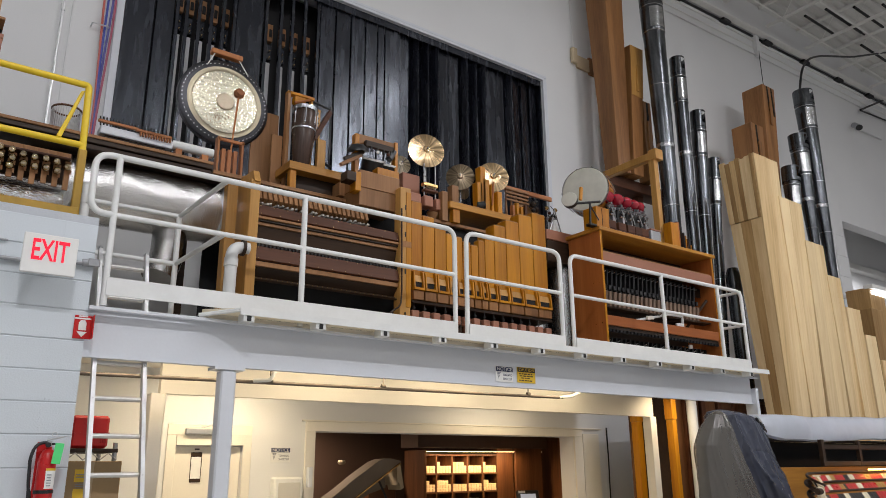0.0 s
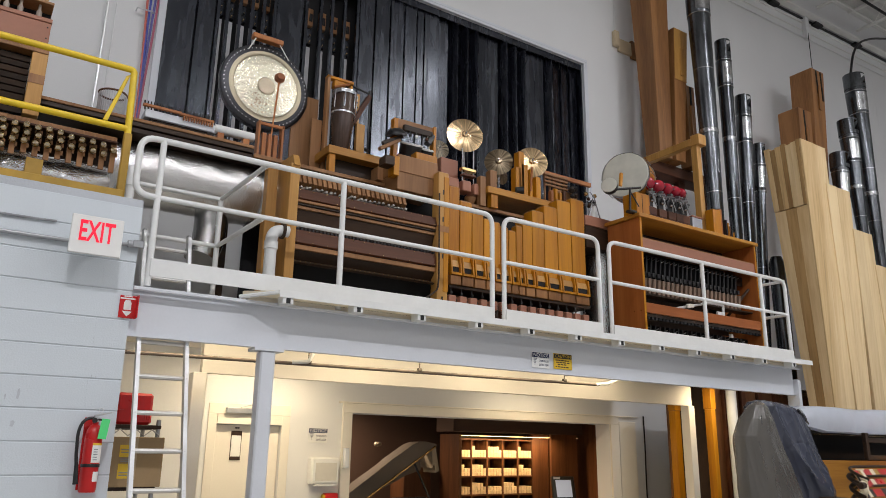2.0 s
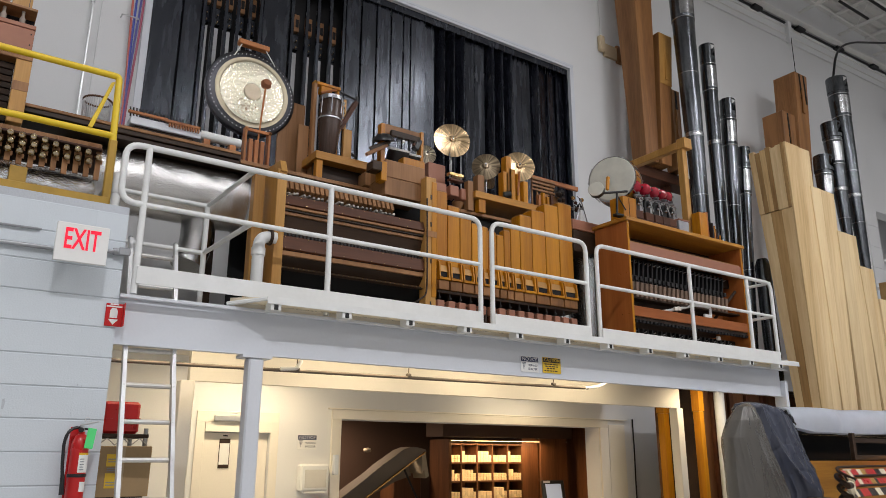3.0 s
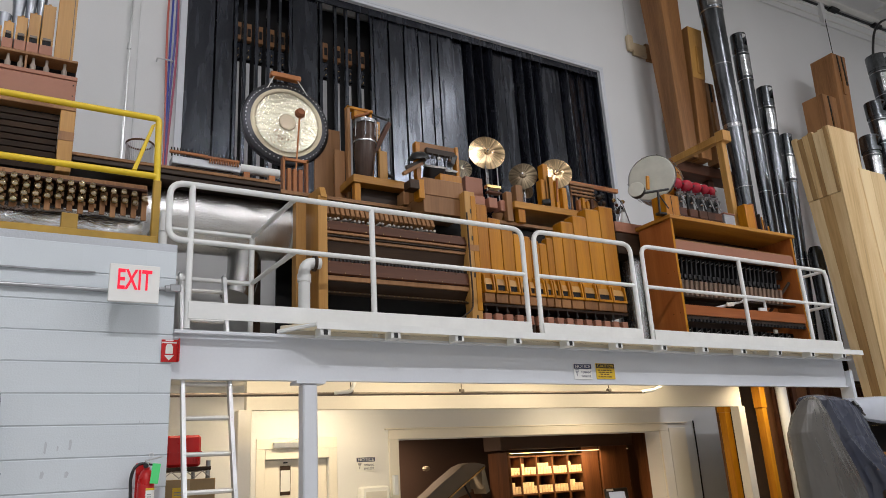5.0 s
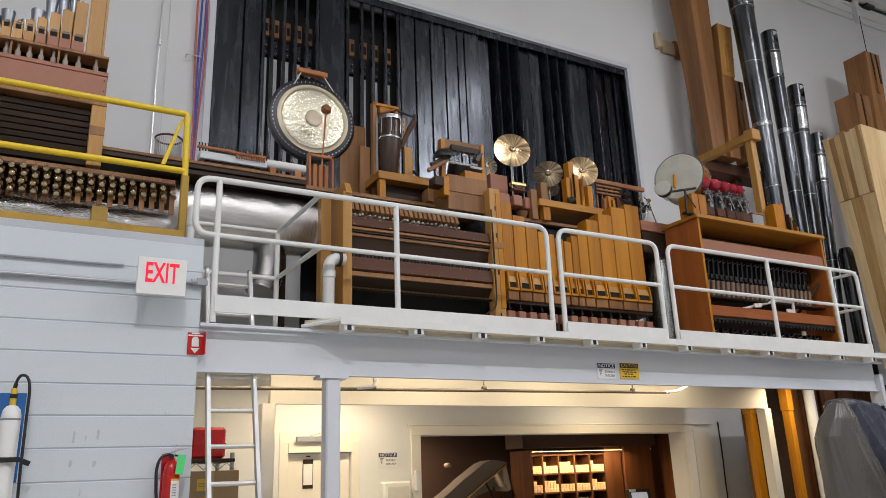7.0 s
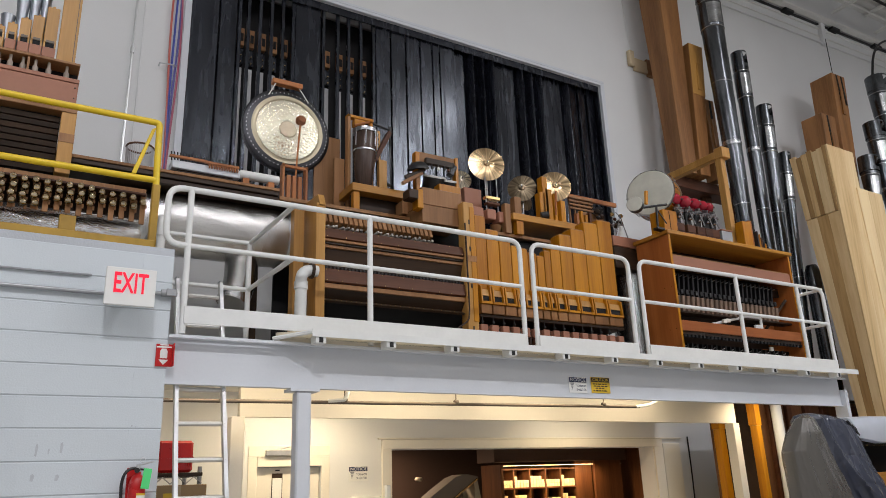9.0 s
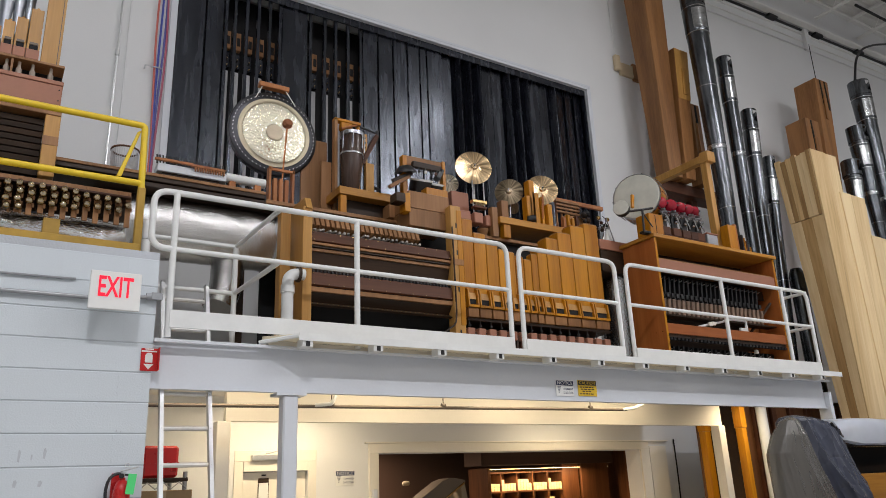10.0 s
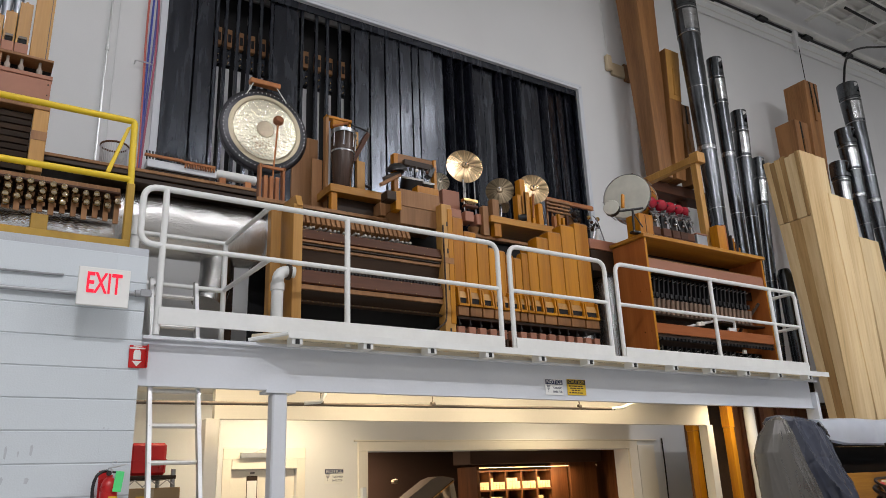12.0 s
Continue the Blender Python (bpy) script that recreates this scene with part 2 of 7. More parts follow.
CYMBAL = spun_metal("lathed_bronze", (0.72, 0.52, 0.30))
PALECYMBAL = spun_metal("pale_bronze", (0.85, 0.76, 0.60), 0.4)
# darker copy of the cymbal bronze for the pair in shade
CYMBAL_DIM = spun_metal("shaded_bronze", (0.42, 0.33, 0.22), 0.35)
GONG_FACE = hammered("hammered_gong_face", (0.66, 0.62, 0.49), 0.24, 40, 0.36)
GONG_BAND = hammered("tan_gong_band", (0.42, 0.37, 0.27), 0.42, 55, 0.25)
GONG_RIM = hammered("dark_gong_rim", (0.075, 0.076, 0.084), 0.34, 110, 0.2)
GONG_BOSS = surface("gong_boss", (0.46, 0.40, 0.30), 0.4, 0.9, 40, 0.1, 0.1, 6)
DRUMHEAD = surface("drum_skin", (0.56, 0.55, 0.48), 0.55, 0, 12, 0.12, 0.05, 5)
CONGA = wood("dark_conga_stave", (0.035, 0.02, 0.014), (0.10, 0.06, 0.045), 2, 0.25, 9, 0.1)
ORANGEPLY = wood("orange_stand_wood", (0.30, 0.10, 0.03), (0.46, 0.18, 0.06), 2, 0.45, 8, 0.15)
LADDERMETAL = surface("worn_ladder_metal", (0.66, 0.65, 0.63), 0.38, 0.6, 40, 0.1, 0.05, 5)
PEGWOOD = surface("grey_tan_peg", (0.36, 0.30, 0.25), 0.6, 0, 30, 0.15, 0.05, 5, 0.15)
GREEN = surface("green_tag", (0.10, 0.72, 0.22), 0.5, 0, 30, 0.05, 0)
NAVY = surface("navy_print", (0.02, 0.03, 0.09), 0.5, 0, 30, 0.05, 0)
SIGNYELLOW = surface("sign_yellow", (0.72, 0.47, 0.03), 0.5, 0, 30, 0.05, 0)
CARD = surface("brown_cardboard", (0.34, 0.23, 0.12), 0.8, 0, 40, 0.08, 0.05, 3)
GREYBAR = surface("grey_print", (0.25, 0.26, 0.28), 0.6, 0, 30, 0.05, 0)
GALV = surface("galvanised_conduit", (0.38, 0.39, 0.41), 0.4, 0.7, 40, 0.12, 0.05, 6)
BLUE = surface("blue_board", (0.02, 0.14, 0.42), 0.5, 0, 30, 0.08, 0.03)
BROWNROOM = surface("brown_room_paint", (0.075, 0.045, 0.032), 0.7, 0, 30, 0.08, 0.04, 1)
TARP = surface("clear_grey_film", (0.13, 0.122, 0.11), 0.22, 0, 5, 0.15, 0.25, 2.5, streak=(1, 1, 0.3))
TARP.node_tree.nodes["Principled BSDF"].inputs["Alpha"].default_value = 0.8
QUILT = surface("slate_blue_cover", (0.050, 0.056, 0.080), 0.26, 0, 9, 0.2, 0.25, 3, streak=(1, 1, 0.45))
SHEET = surface("white_plastic_sheet", (0.84, 0.88, 0.96), 0.35, 0, 6, 0.06, 0.3, 1.5)


# ---- geometry helpers ----
ORIGIN = {}


LAY = Matrix()


def lay(sx=1.0, dx=0.0, sz=1.0, dz=0.0):
    """Sets the scale and offset, along and up the wall, by which the plan of the next stretch falls in the hall."""
    global LAY
    LAY = Matrix.Translation((dx, 0, dz)) @ Matrix.Diagonal((sx, 1, sz, 1))


def thing(name, x, y, z, label, category, group="", kind=""):
    ob = new(name)
    ob.empty_display_size = 0.1
    ob.location = LAY @ Vector((x, y, z))
    ORIGIN[ob] = ob.location.copy()
    return tagged(ob, label, category, group, kind)


def part(name, bm, material, parent=None, label="", smooth=False):
    """Links a bmesh, given in world coordinates, as one mesh under its thing or part."""
    base = ORIGIN.get(parent, Vector((0, 0, 0)))
    bmesh.ops.transform(bm, verts=bm.verts, matrix=Matrix.Translation(-base) @ LAY)
    bmesh.ops.recalc_face_normals(bm, faces=bm.faces)
    me = bpy.data.meshes.new(name)
    if smooth:
        for f in bm.faces:
            f.smooth = True
    bm.to_mesh(me)
    bm.free()
    me.materials.append(material)
    if smooth:
        me.set_sharp_from_angle(angle=radians(38))
    ob = new(name, me)
    if parent is not None:
        ob.parent = parent
    ORIGIN[ob] = base
    if label:
        ob["label"] = label
    return ob


def solid(name, bm, material, label, category, kind="", group="", smooth=False):
    """A thing that is one mesh."""
    return tagged(part(name, bm, material, None, "", smooth), label, category, group, kind)


def box(x0, x1, y0, y1, z0, z1, bevel=0.0, bm=None, turn=None):
    bm = bm or bmesh.new()
    c = Matrix.Translation(((x0 + x1) / 2, (y0 + y1) / 2, (z0 + z1) / 2))
    if turn:
        c = c @ turn
    r = bmesh.ops.create_cube(bm, size=1, matrix=c @ Matrix.Diagonal((abs(x1 - x0), abs(y1 - y0), abs(z1 - z0), 1)))
    if bevel:
        es = list({e for v in r["verts"] for e in v.link_edges})
        bmesh.ops.bevel(bm, geom=es, offset=bevel, segments=1, affect="EDGES")
    return bm


def prism(points, axis, a, b, bevel=0.0, bm=None):
    """Extrudes a closed outline; axis x: outline in (y, z); axis y: outline in (x, z); axis z: outline in (x, y)."""
    bm = bm or bmesh.new()
    put = {"x": lambda p, t: (t, p[0], p[1]), "y": lambda p, t: (p[0], t, p[1]), "z": lambda p, t: (p[0], p[1], t)}[axis]
    lo, hi = [bm.verts.new(put(p, a)) for p in points], [bm.verts.new(put(p, b)) for p in points]
    bm.faces.new(lo)
    bm.faces.new(hi[::-1])
    k = len(points)
    for i in range(k):
        bm.faces.new((lo[i], hi[i], hi[(i + 1) % k], lo[(i + 1) % k]))
    if bevel:
        bmesh.ops.recalc_face_normals(bm, faces=bm.faces)
        bmesh.ops.bevel(bm, geom=list(bm.edges), offset=bevel, segments=1, affect="EDGES")
    return bm


def frustum(lo, hi, z0, z1, bm=None, bevel=0.0):
    """A tapered post: lo and hi are (x0, x1, y0, y1) at its foot and at its top."""
    bm = bm or bmesh.new()
    ring = [[bm.verts.new((r[i], r[j], z)) for i, j in ((0, 2), (1, 2), (1, 3), (0, 3))] for r, z in ((lo, z0), (hi, z1))]
    bm.faces.new(ring[0][::-1])
    bm.faces.new(ring[1])
    for k in range(4):
        bm.faces.new((ring[0][k], ring[0][(k + 1) % 4], ring[1][(k + 1) % 4], ring[1][k]))
    if bevel:
        bmesh.ops.bevel(bm, geom=list(bm.edges), offset=bevel, segments=1, affect="EDGES")
    return bm


def blend(lo, hi, f):
    return tuple(a + (b - a) * f for a, b in zip(lo, hi))


def rod(p, q, r, seg=14, r2=None, bm=None, caps=True):
    bm = bm or bmesh.new()
    p, q = Vector(p), Vector(q)
    d = q - p
    m = Matrix.Translation((p + q) / 2) @ d.to_track_quat("Z", "Y").to_matrix().to_4x4()
    bmesh.ops.create_cone(bm, cap_ends=caps, segments=seg, radius1=r, radius2=r if r2 is None else r2, depth=d.length, matrix=m)
    return bm


def tube(points, r, seg=10, bm=None, closed=False):
    """A round bar swept along a line of points."""
    bm = bm or bmesh.new()
    pts = [Vector(p) for p in points]
    k = len(pts)
    rings, up = [], None
    for i in range(k):
        a = pts[(i - 1) % k] if closed or i else pts[i]
        b = pts[(i + 1) % k] if closed or i < k - 1 else pts[i]
        d = (b - a).normalized()
        if up is None:
            up = d.orthogonal().normalized()
        up = (up - d * up.dot(d)).normalized()
        side = d.cross(up)
        rings.append([bm.verts.new(pts[i] + r * (math.cos(w) * up + math.sin(w) * side)) for w in [2 * math.pi * j / seg for j in range(seg)]])
    for i in range(k if closed else k - 1):
        A, B = rings[i], rings[(i + 1) % k]
        for j in range(seg):
            bm.faces.new((A[j], A[(j + 1) % seg], B[(j + 1) % seg], B[j]))
    if not closed:
        bm.faces.new(rings[0][::-1])
        bm.faces.new(rings[-1])
    return bm


def round_path(points, r, steps=6):
    """The same line with its corners rounded."""
    pts = [Vector(p) for p in points]
    out = [pts[0]]
    for a, b, c in zip(pts, pts[1:], pts[2:]):
        u, v = (a - b).normalized(), (c - b).normalized()
        p, q = b + u * r, b + v * r
        for i in range(steps + 1):
            t = i / steps
            out.append(p * (1 - t) ** 2 + b * 2 * t * (1 - t) + q * t * t)
    return out + [pts[-1]]


def lathe(profile, seg, m, bm=None):
    """Turns an outline of (radius, height) round the z axis of the pose m."""
    bm = bm or bmesh.new()
    rings = []
    for r, h in profile:
        if r < 1e-5:
            rings.append([bm.verts.new(m @ Vector((0, 0, h)))])
        else:
            rings.append([bm.verts.new(m @ Vector((r * math.cos(2 * math.pi * j / seg), r * math.sin(2 * math.pi * j / seg), h))) for j in range(seg)])
    for A, B in zip(rings, rings[1:]):
        for j in range(seg):
            a, b = A[j % len(A)], A[(j + 1) % seg % len(A)]
            c, d = B[(j + 1) % seg % len(B)], B[j % len(B)]
            f = [v for i, v in enumerate((a, b, c, d)) if v not in (a, b, c, d)[:i]]
            if len(f) > 2:
                bm.faces.new(f)
    return bm


def facing(x, y, z, nx, ny, nz):
    """A pose at a point whose z axis points along the given direction."""
    return Matrix.Translation((x, y, z)) @ Vector((nx, ny, nz)).to_track_quat("Z", "Y").to_matrix().to_4x4()


def lettering(name, text, size, m, material, parent, label="", depth=0.001, width=None, bold=0.0):
    """Letters of the built-in font, as a mesh, standing upright at the pose m (its x along the line, y up)."""
    cu = bpy.data.curves.new(name, "FONT")
    cu.body, cu.size, cu.extrude, cu.align_x, cu.align_y = text, size, depth, "CENTER", "CENTER"
    cu.offset = bold
    tmp = new(name + "_line", cu)
    bpy.context.view_layer.update()
    me = bpy.data.meshes.new_from_object(tmp.evaluated_get(bpy.context.evaluated_depsgraph_get()))
    bpy.data.objects.remove(tmp)
    me.name = name
    w = max(v.co.x for v in me.vertices) - min(v.co.x for v in me.vertices)
    sx = width / w if width else 1
    base = ORIGIN.get(parent, Vector((0, 0, 0)))
    me.transform(Matrix.Translation(-base) @ LAY @ m @ Matrix.Diagonal((sx, 1, 1, 1)))
    me.materials.clear()
    me.materials.append(material)
    ob = new(name, me)
    ob.parent = parent
    ORIGIN[ob] = base
    if label:
        ob["label"] = label
    return ob


def posed(name, bm, material, parent, m, label="", smooth=True):
    """A part whose mesh is given in its own frame, set at the world pose m."""
    bmesh.ops.recalc_face_normals(bm, faces=bm.faces)
    me = bpy.data.meshes.new(name)
    for f in bm.faces:
        f.smooth = smooth
    bm.to_mesh(me)
    bm.free()
    me.materials.append(material)
    if smooth:
        me.set_sharp_from_angle(angle=radians(38))
    ob = new(name, me)
    ob.parent = parent
    ob.matrix_basis = Matrix.Translation(LAY @ m.translation - m.translation - ORIGIN[parent]) @ m
    ORIGIN[ob] = ORIGIN[parent]
    if label:
        ob["label"] = label
    return ob


FRONT = pose(0, 0, 0, 90, 0, 0)  # letters upright, facing the camera's side

# ---- the hall ----
Y_RAIL, Y_BACK, Z_DECK = 5.5, 8.6, 2.95
solid("floor", box(-12, 32, -16, 16, -0.2, 0), CONCRETE, "grey sealed concrete hall floor", "floor", "structure")


def wall_with_openings(name, x0, x1, y0, y1, z0, z1, holes, material, label):
    """A wall along x with rectangular openings (x0, x1, z0, z1) cut right through."""
    xs = sorted({x0, x1, *[h[0] for h in holes], *[h[1] for h in holes]})
    zs = sorted({z0, z1, *[h[2] for h in holes], *[h[3] for h in holes]})
    bm = bmesh.new()
    vs = {}

    def vert(x, y, z):
        key = (round(x, 4), round(y, 4), round(z, 4))
        if key not in vs:
            vs[key] = bm.verts.new(key)
        return vs[key]

    def open_at(i, j):
        if not (0 <= i < len(xs) - 1 and 0 <= j < len(zs) - 1):
            return True
        x, z = (xs[i] + xs[i + 1]) / 2, (zs[j] + zs[j + 1]) / 2
        return any(h[0] < x < h[1] and h[2] < z < h[3] for h in holes)

    for i in range(len(xs) - 1):
        for j in range(len(zs) - 1):
            if open_at(i, j):
                continue
            a, b, c, d = xs[i], xs[i + 1], zs[j], zs[j + 1]
            bm.faces.new([vert(a, y0, c), vert(b, y0, c), vert(b, y0, d), vert(a, y0, d)])
            bm.faces.new([vert(a, y1, c), vert(a, y1, d), vert(b, y1, d), vert(b, y1, c)])
            if open_at(i - 1, j):
                bm.faces.new([vert(a, y0, c), vert(a, y0, d), vert(a, y1, d), vert(a, y1, c)])
            if open_at(i + 1, j):
                bm.faces.new([vert(b, y0, c), vert(b, y1, c), vert(b, y1, d), vert(b, y0, d)])
            if open_at(i, j - 1):
                bm.faces.new([vert(a, y0, c), vert(a, y1, c), vert(b, y1, c), vert(b, y0, c)])
            if open_at(i, j + 1):
                bm.faces.new([vert(a, y0, d), vert(b, y0, d), vert(b, y1, d), vert(a, y1, d)])
    return solid(name, bm, material, label, "wall", "structure")


wall_with_openings("wall_back", -12, 19.0, Y_BACK, Y_BACK + 0.3, 0, 13.27,
                   [(1.431, 8.436, 4.649, 8.566), (4.208, 8.736, 0, 2.345), (2.515, 3.290, 0, 2.160)], WALL, "tall white painted hall wall with a large louvred opening")
solid("wall_upper", box(19.002, 32, Y_BACK, Y_BACK + 0.3, 7.93, 13.27), WALL, "white hall wall over the far recess", "wall", "structure")
solid("wall_far", box(19.0, 32, 10.6, 10.9, 0, 13.27), WALL, "white hall wall beyond the corner", "wall", "structure")
solid("wall_left", box(-12.3, -12, -16, 16, 0, 13.27), WALL, "white hall side wall", "wall", "structure")
solid("wall_right", box(32, 32.3, -16, 16, 0, 13.27), WALL, "white hall end wall", "wall", "structure")
solid("wall_front", box(-12, 32, -16.3, -16, 0, 13.27), WALL, "white hall wall behind the viewer", "wall", "structure")
solid("wall_rear", box(-12, 19.0, 16, 16.3, 0, 13.27), WALL, "white wall behind the rear rooms", "wall", "structure")

# ribbed steel roof deck, one mesh
bm = bmesh.new()
ribs = [(y * 0.25 + dy, dz) for y in range(-64, 64) for dy, dz in ((0, 0), (0.12, 0), (0.145, 0.075), (0.225, 0.075))]
lo = [bm.verts.new((32, y, 13.27 + z)) for y, z in ribs]
hi = [bm.verts.new((-12, y, 13.27 + z)) for y, z in ribs]
for i in range(len(ribs) - 1):
    bm.faces.new((lo[i], lo[i + 1], hi[i + 1], hi[i]))
top = bmesh.ops.extrude_face_region(bm, geom=list(bm.faces))
bmesh.ops.translate(bm, verts=[v for v in top["geom"] if isinstance(v, bmesh.types.BMVert)], vec=(0, 0, 0.25))
solid("ceiling", bm, CEIL, "grey ribbed steel roof deck", "ceiling", "structure")

# ---- block wall, painted ----
lay(1.0271, -0.059, 1.0179, -0.007)
solid("wall_block", box(-9, 0.925, Y_RAIL - 0.006, Y_RAIL + 0.2, 0, 3.573), JOINT, "white painted concrete block wall", "wall", "structure")
block_wall = bpy.data.objects["wall_block"]
solid("wall_block_return", box(0.725, 0.921, Y_RAIL + 0.2, Y_BACK, 0, 3.575), BLOCK, "white painted block wall return", "wall", "structure")

# ---- mezzanine ----
BEAM_X0, BEAM_X1 = 0.93, 8.80


def i_beam(x0, x1, y, z0, z1, w=0.15, t=0.018):
    h, e = w / 2, 0.006
    return prism([(y - h, z0), (y + h, z0), (y + h, z0 + t), (y + e, z0 + t), (y + e, z1 - t), (y + h, z1 - t), (y + h, z1),
                  (y - h, z1), (y - h, z1 - t), (y - e, z1 - t), (y - e, z0 + t), (y - h, z0 + t)], "x", x0, x1)


lay(1.0208, -0.058, 1.0036, 0.036)
mezz = thing("mezzanine", 0.93, Y_RAIL, 2.6, "white painted steel mezzanine loft with a front beam", "mezzanine", kind="structure")
part("front_beam", i_beam(BEAM_X0, BEAM_X1, Y_RAIL + 0.05, 2.60, 2.945, 0.06, 0.012), STEEL_WHITE, mezz)
lay(1.0236, -0.048, 1.018, -0.078)
part("rear_beam", box(1.86, 8.62, 7.02, 7.10, 2.60, 2.90), CREAM, mezz)
lay(1.0208, -0.058, 1.0036, 0.036)
part("deck", box(1.75, 8.80, Y_RAIL - 0.0, Y_BACK, 2.949, 2.985), CREAM, mezz)
part("deck_edge", box(0.93, 8.86, Y_RAIL - 0.04, Y_RAIL - 0.003, 2.920, 2.946, 0.003), STEEL_WHITE, mezz, "white deck edge angle")
part("hatch_edge", box(0.93, 1.75, 6.62, Y_BACK, 2.949, 2.985), CREAM, mezz)
lay()
part("soffit", box(1.75, 8.70, Y_RAIL + 0.11, 7.015, 2.87, 2.945), CREAM, mezz, "cream soffit panel")
lay(1.0208, -0.058, 1.0036, 0.036)
part("post", box(1.885, 2.0, Y_RAIL + 0.0, Y_RAIL + 0.12, 0, 2.575, 0.012), STEEL_WHITE, mezz)
part("cap_plate", box(1.83, 2.06, Y_RAIL - 0.01, Y_RAIL + 0.15, 2.576, 2.599), STEEL_WHITE, mezz)
lay(1.0236, -0.048, 1.018, -0.078)
for px in (1.775, 8.50):
    part("rear_post", box(px, px + 0.125, 6.98, 7.12, 0, 2.598, 0.005), CREAM, mezz)
lay(1.0208, -0.058, 1.0036, 0.036)
part("end_plate", box(8.802, 8.86, Y_RAIL - 0.02, Y_RAIL + 0.14, 2.45, 2.80), STEEL_WHITE, mezz)
part("end_beam", box(8.70, 8.78, Y_RAIL + 0.12, 7.0, 2.86, 2.945), STEEL_WHITE, mezz)
# the outrigger ledge in front of the guard rail
NOSE = 5.30
part("ledge", prism([(1.70, Y_RAIL - 0.002), (1.93, NOSE), (8.86, NOSE), (8.86, Y_RAIL - 0.002)], "z", 2.985, 3.015, 0.003), LEDGE_CREAM, mezz, "cream ledge panel, made translucent to brighten its underside")
part("end_bar", tube([(1.68, Y_RAIL - 0.01, 2.965), (1.92, NOSE, 3.0)], 0.016, 6), RAIL_WHITE, mezz)
part("ledge_lip", box(1.92, 8.87, NOSE - 0.006, NOSE - 0.001, 2.965, 3.022), RAIL_WHITE, mezz)
for k in range(12):
    bx = 1.95 + k * 0.59
    part("outrigger", box(bx, bx + 0.085, NOSE + 0.004, Y_RAIL - 0.083, 2.918, 2.983, 0.004), RAIL_WHITE, mezz)
    part("clip", box(bx + 0.026, bx + 0.058, NOSE - 0.001, NOSE + 0.003, 2.922, 2.962), BLACK, mezz, "dark bolt clip")

# ---- guard rails ----
RZ, MZ, TZ0, TZ1 = 4.075, 3.625, 3.03, 3.16
RR = 0.024


def guard_rail(x0, x1, posts, left_loop=False):
    g = thing("guard_rail", (x0 + x1) / 2, Y_RAIL, 3.0, "white tubular steel guard rail with toe board on loft", "railing", "loft guard rails")
    y = Y_RAIL
    if left_loop:
        line = [(posts[0], y, MZ), (x0, y, MZ), (x0, y, RZ), (x1, y, RZ), (x1, y, 3.0)]
        part("top_rail", tube(round_path(line, 0.11), RR), RAIL_WHITE, g, smooth=True)
        part("mid_rail", tube([(posts[0], y, MZ), (x1, y, MZ)], RR * 0.85), RAIL_WHITE, g, smooth=True)
    else:
        line = [(x0, y, 3.0), (x0, y, RZ), (x1, y, RZ), (x1, y, 3.0)]
        part("top_rail", tube(round_path(line, 0.11), RR), RAIL_WHITE, g, smooth=True)
        part("mid_rail", tube([(x0, y, MZ), (x1, y, MZ)], RR * 0.85), RAIL_WHITE, g, smooth=True)
    for px in posts:
        part("post", tube([(px, y, 2.96), (px, y, RZ)], RR), RAIL_WHITE, g, smooth=True)
    part("toe_board", box(min(posts + [x1]) if left_loop else x0, x1, y - 0.036, y - 0.027, TZ0, TZ1, 0.002), RAIL_WHITE, g)
    return g


guard_rail(0.86, 4.05, [1.02, 2.49], True)
guard_rail(4.19, 5.44, [])
end_rail = guard_rail(5.60, 8.77, [7.13, 8.25])
for z in (RZ, MZ):
    part("return_rail", tube([(8.77, Y_RAIL, z), (8.77, 5.83, z)], RR * 0.85), RAIL_WHITE, end_rail, smooth=True)
hatch = thing("hatch_rail", 1.75, 6.6, 3.0, "white tubular rail round the ladder hatch", "railing", "loft guard rails")
for z in (RZ, MZ):
    part("rail", tube([(0.95, 6.6, z), (1.78, 6.6, z), (1.82, Y_RAIL + 0.03, z)], RR * 0.9), RAIL_WHITE, hatch, smooth=True)
part("post", tube([(1.78, 6.6, 2.99), (1.78, 6.6, RZ)], RR), RAIL_WHITE, hatch, smooth=True)
part("post", tube([(0.95, 6.6, 2.99), (0.95, 6.6, RZ)], RR), RAIL_WHITE, hatch, smooth=True)

lay(1.0117, -0.052, 0.9887, 0.085)
yellow = thing("yellow_rail", -0.6, 5.62, 3.6, "bright yellow welded tube guard rail on the block wall", "railing")
part("top_rail", tube(round_path([(-3, 5.62, 4.655), (0.77, 5.62, 4.655), (0.782, 5.62, 4.12)], 0.03), 0.025), YELLOW, yellow, smooth=True)
part("mid_rail", tube([(-3, 5.62, 4.165), (0.78, 5.62, 4.165)], 0.025), YELLOW, yellow, smooth=True)
part("post", box(0.757, 0.812, 5.592, 5.648, 3.6, 4.125, 0.006), OCHRE, yellow, "darker ochre post foot")
part("brace", prism([(0.752, 4.62), (0.722, 4.60), (0.602, 4.20), (0.636, 4.20)], "y", 5.63, 5.66, 0.004), YELLOW, yellow)
part("base_channel", box(-3, 0.80, 5.56, 5.70, 3.578, 3.66, 0.006), OCHRE, yellow, "ochre steel base channel")

# ---- louvred opening in the back wall ----
lay(0.9923, -0.018, 0.9624, 0.078)
shades = thing("swell_shades", 5.0, Y_BACK, 4.2, "black-stained tall wooden louvres, some standing open", "louvres")
# near-black board in place of the dark depth behind the louvres
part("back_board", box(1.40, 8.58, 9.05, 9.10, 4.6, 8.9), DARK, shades)


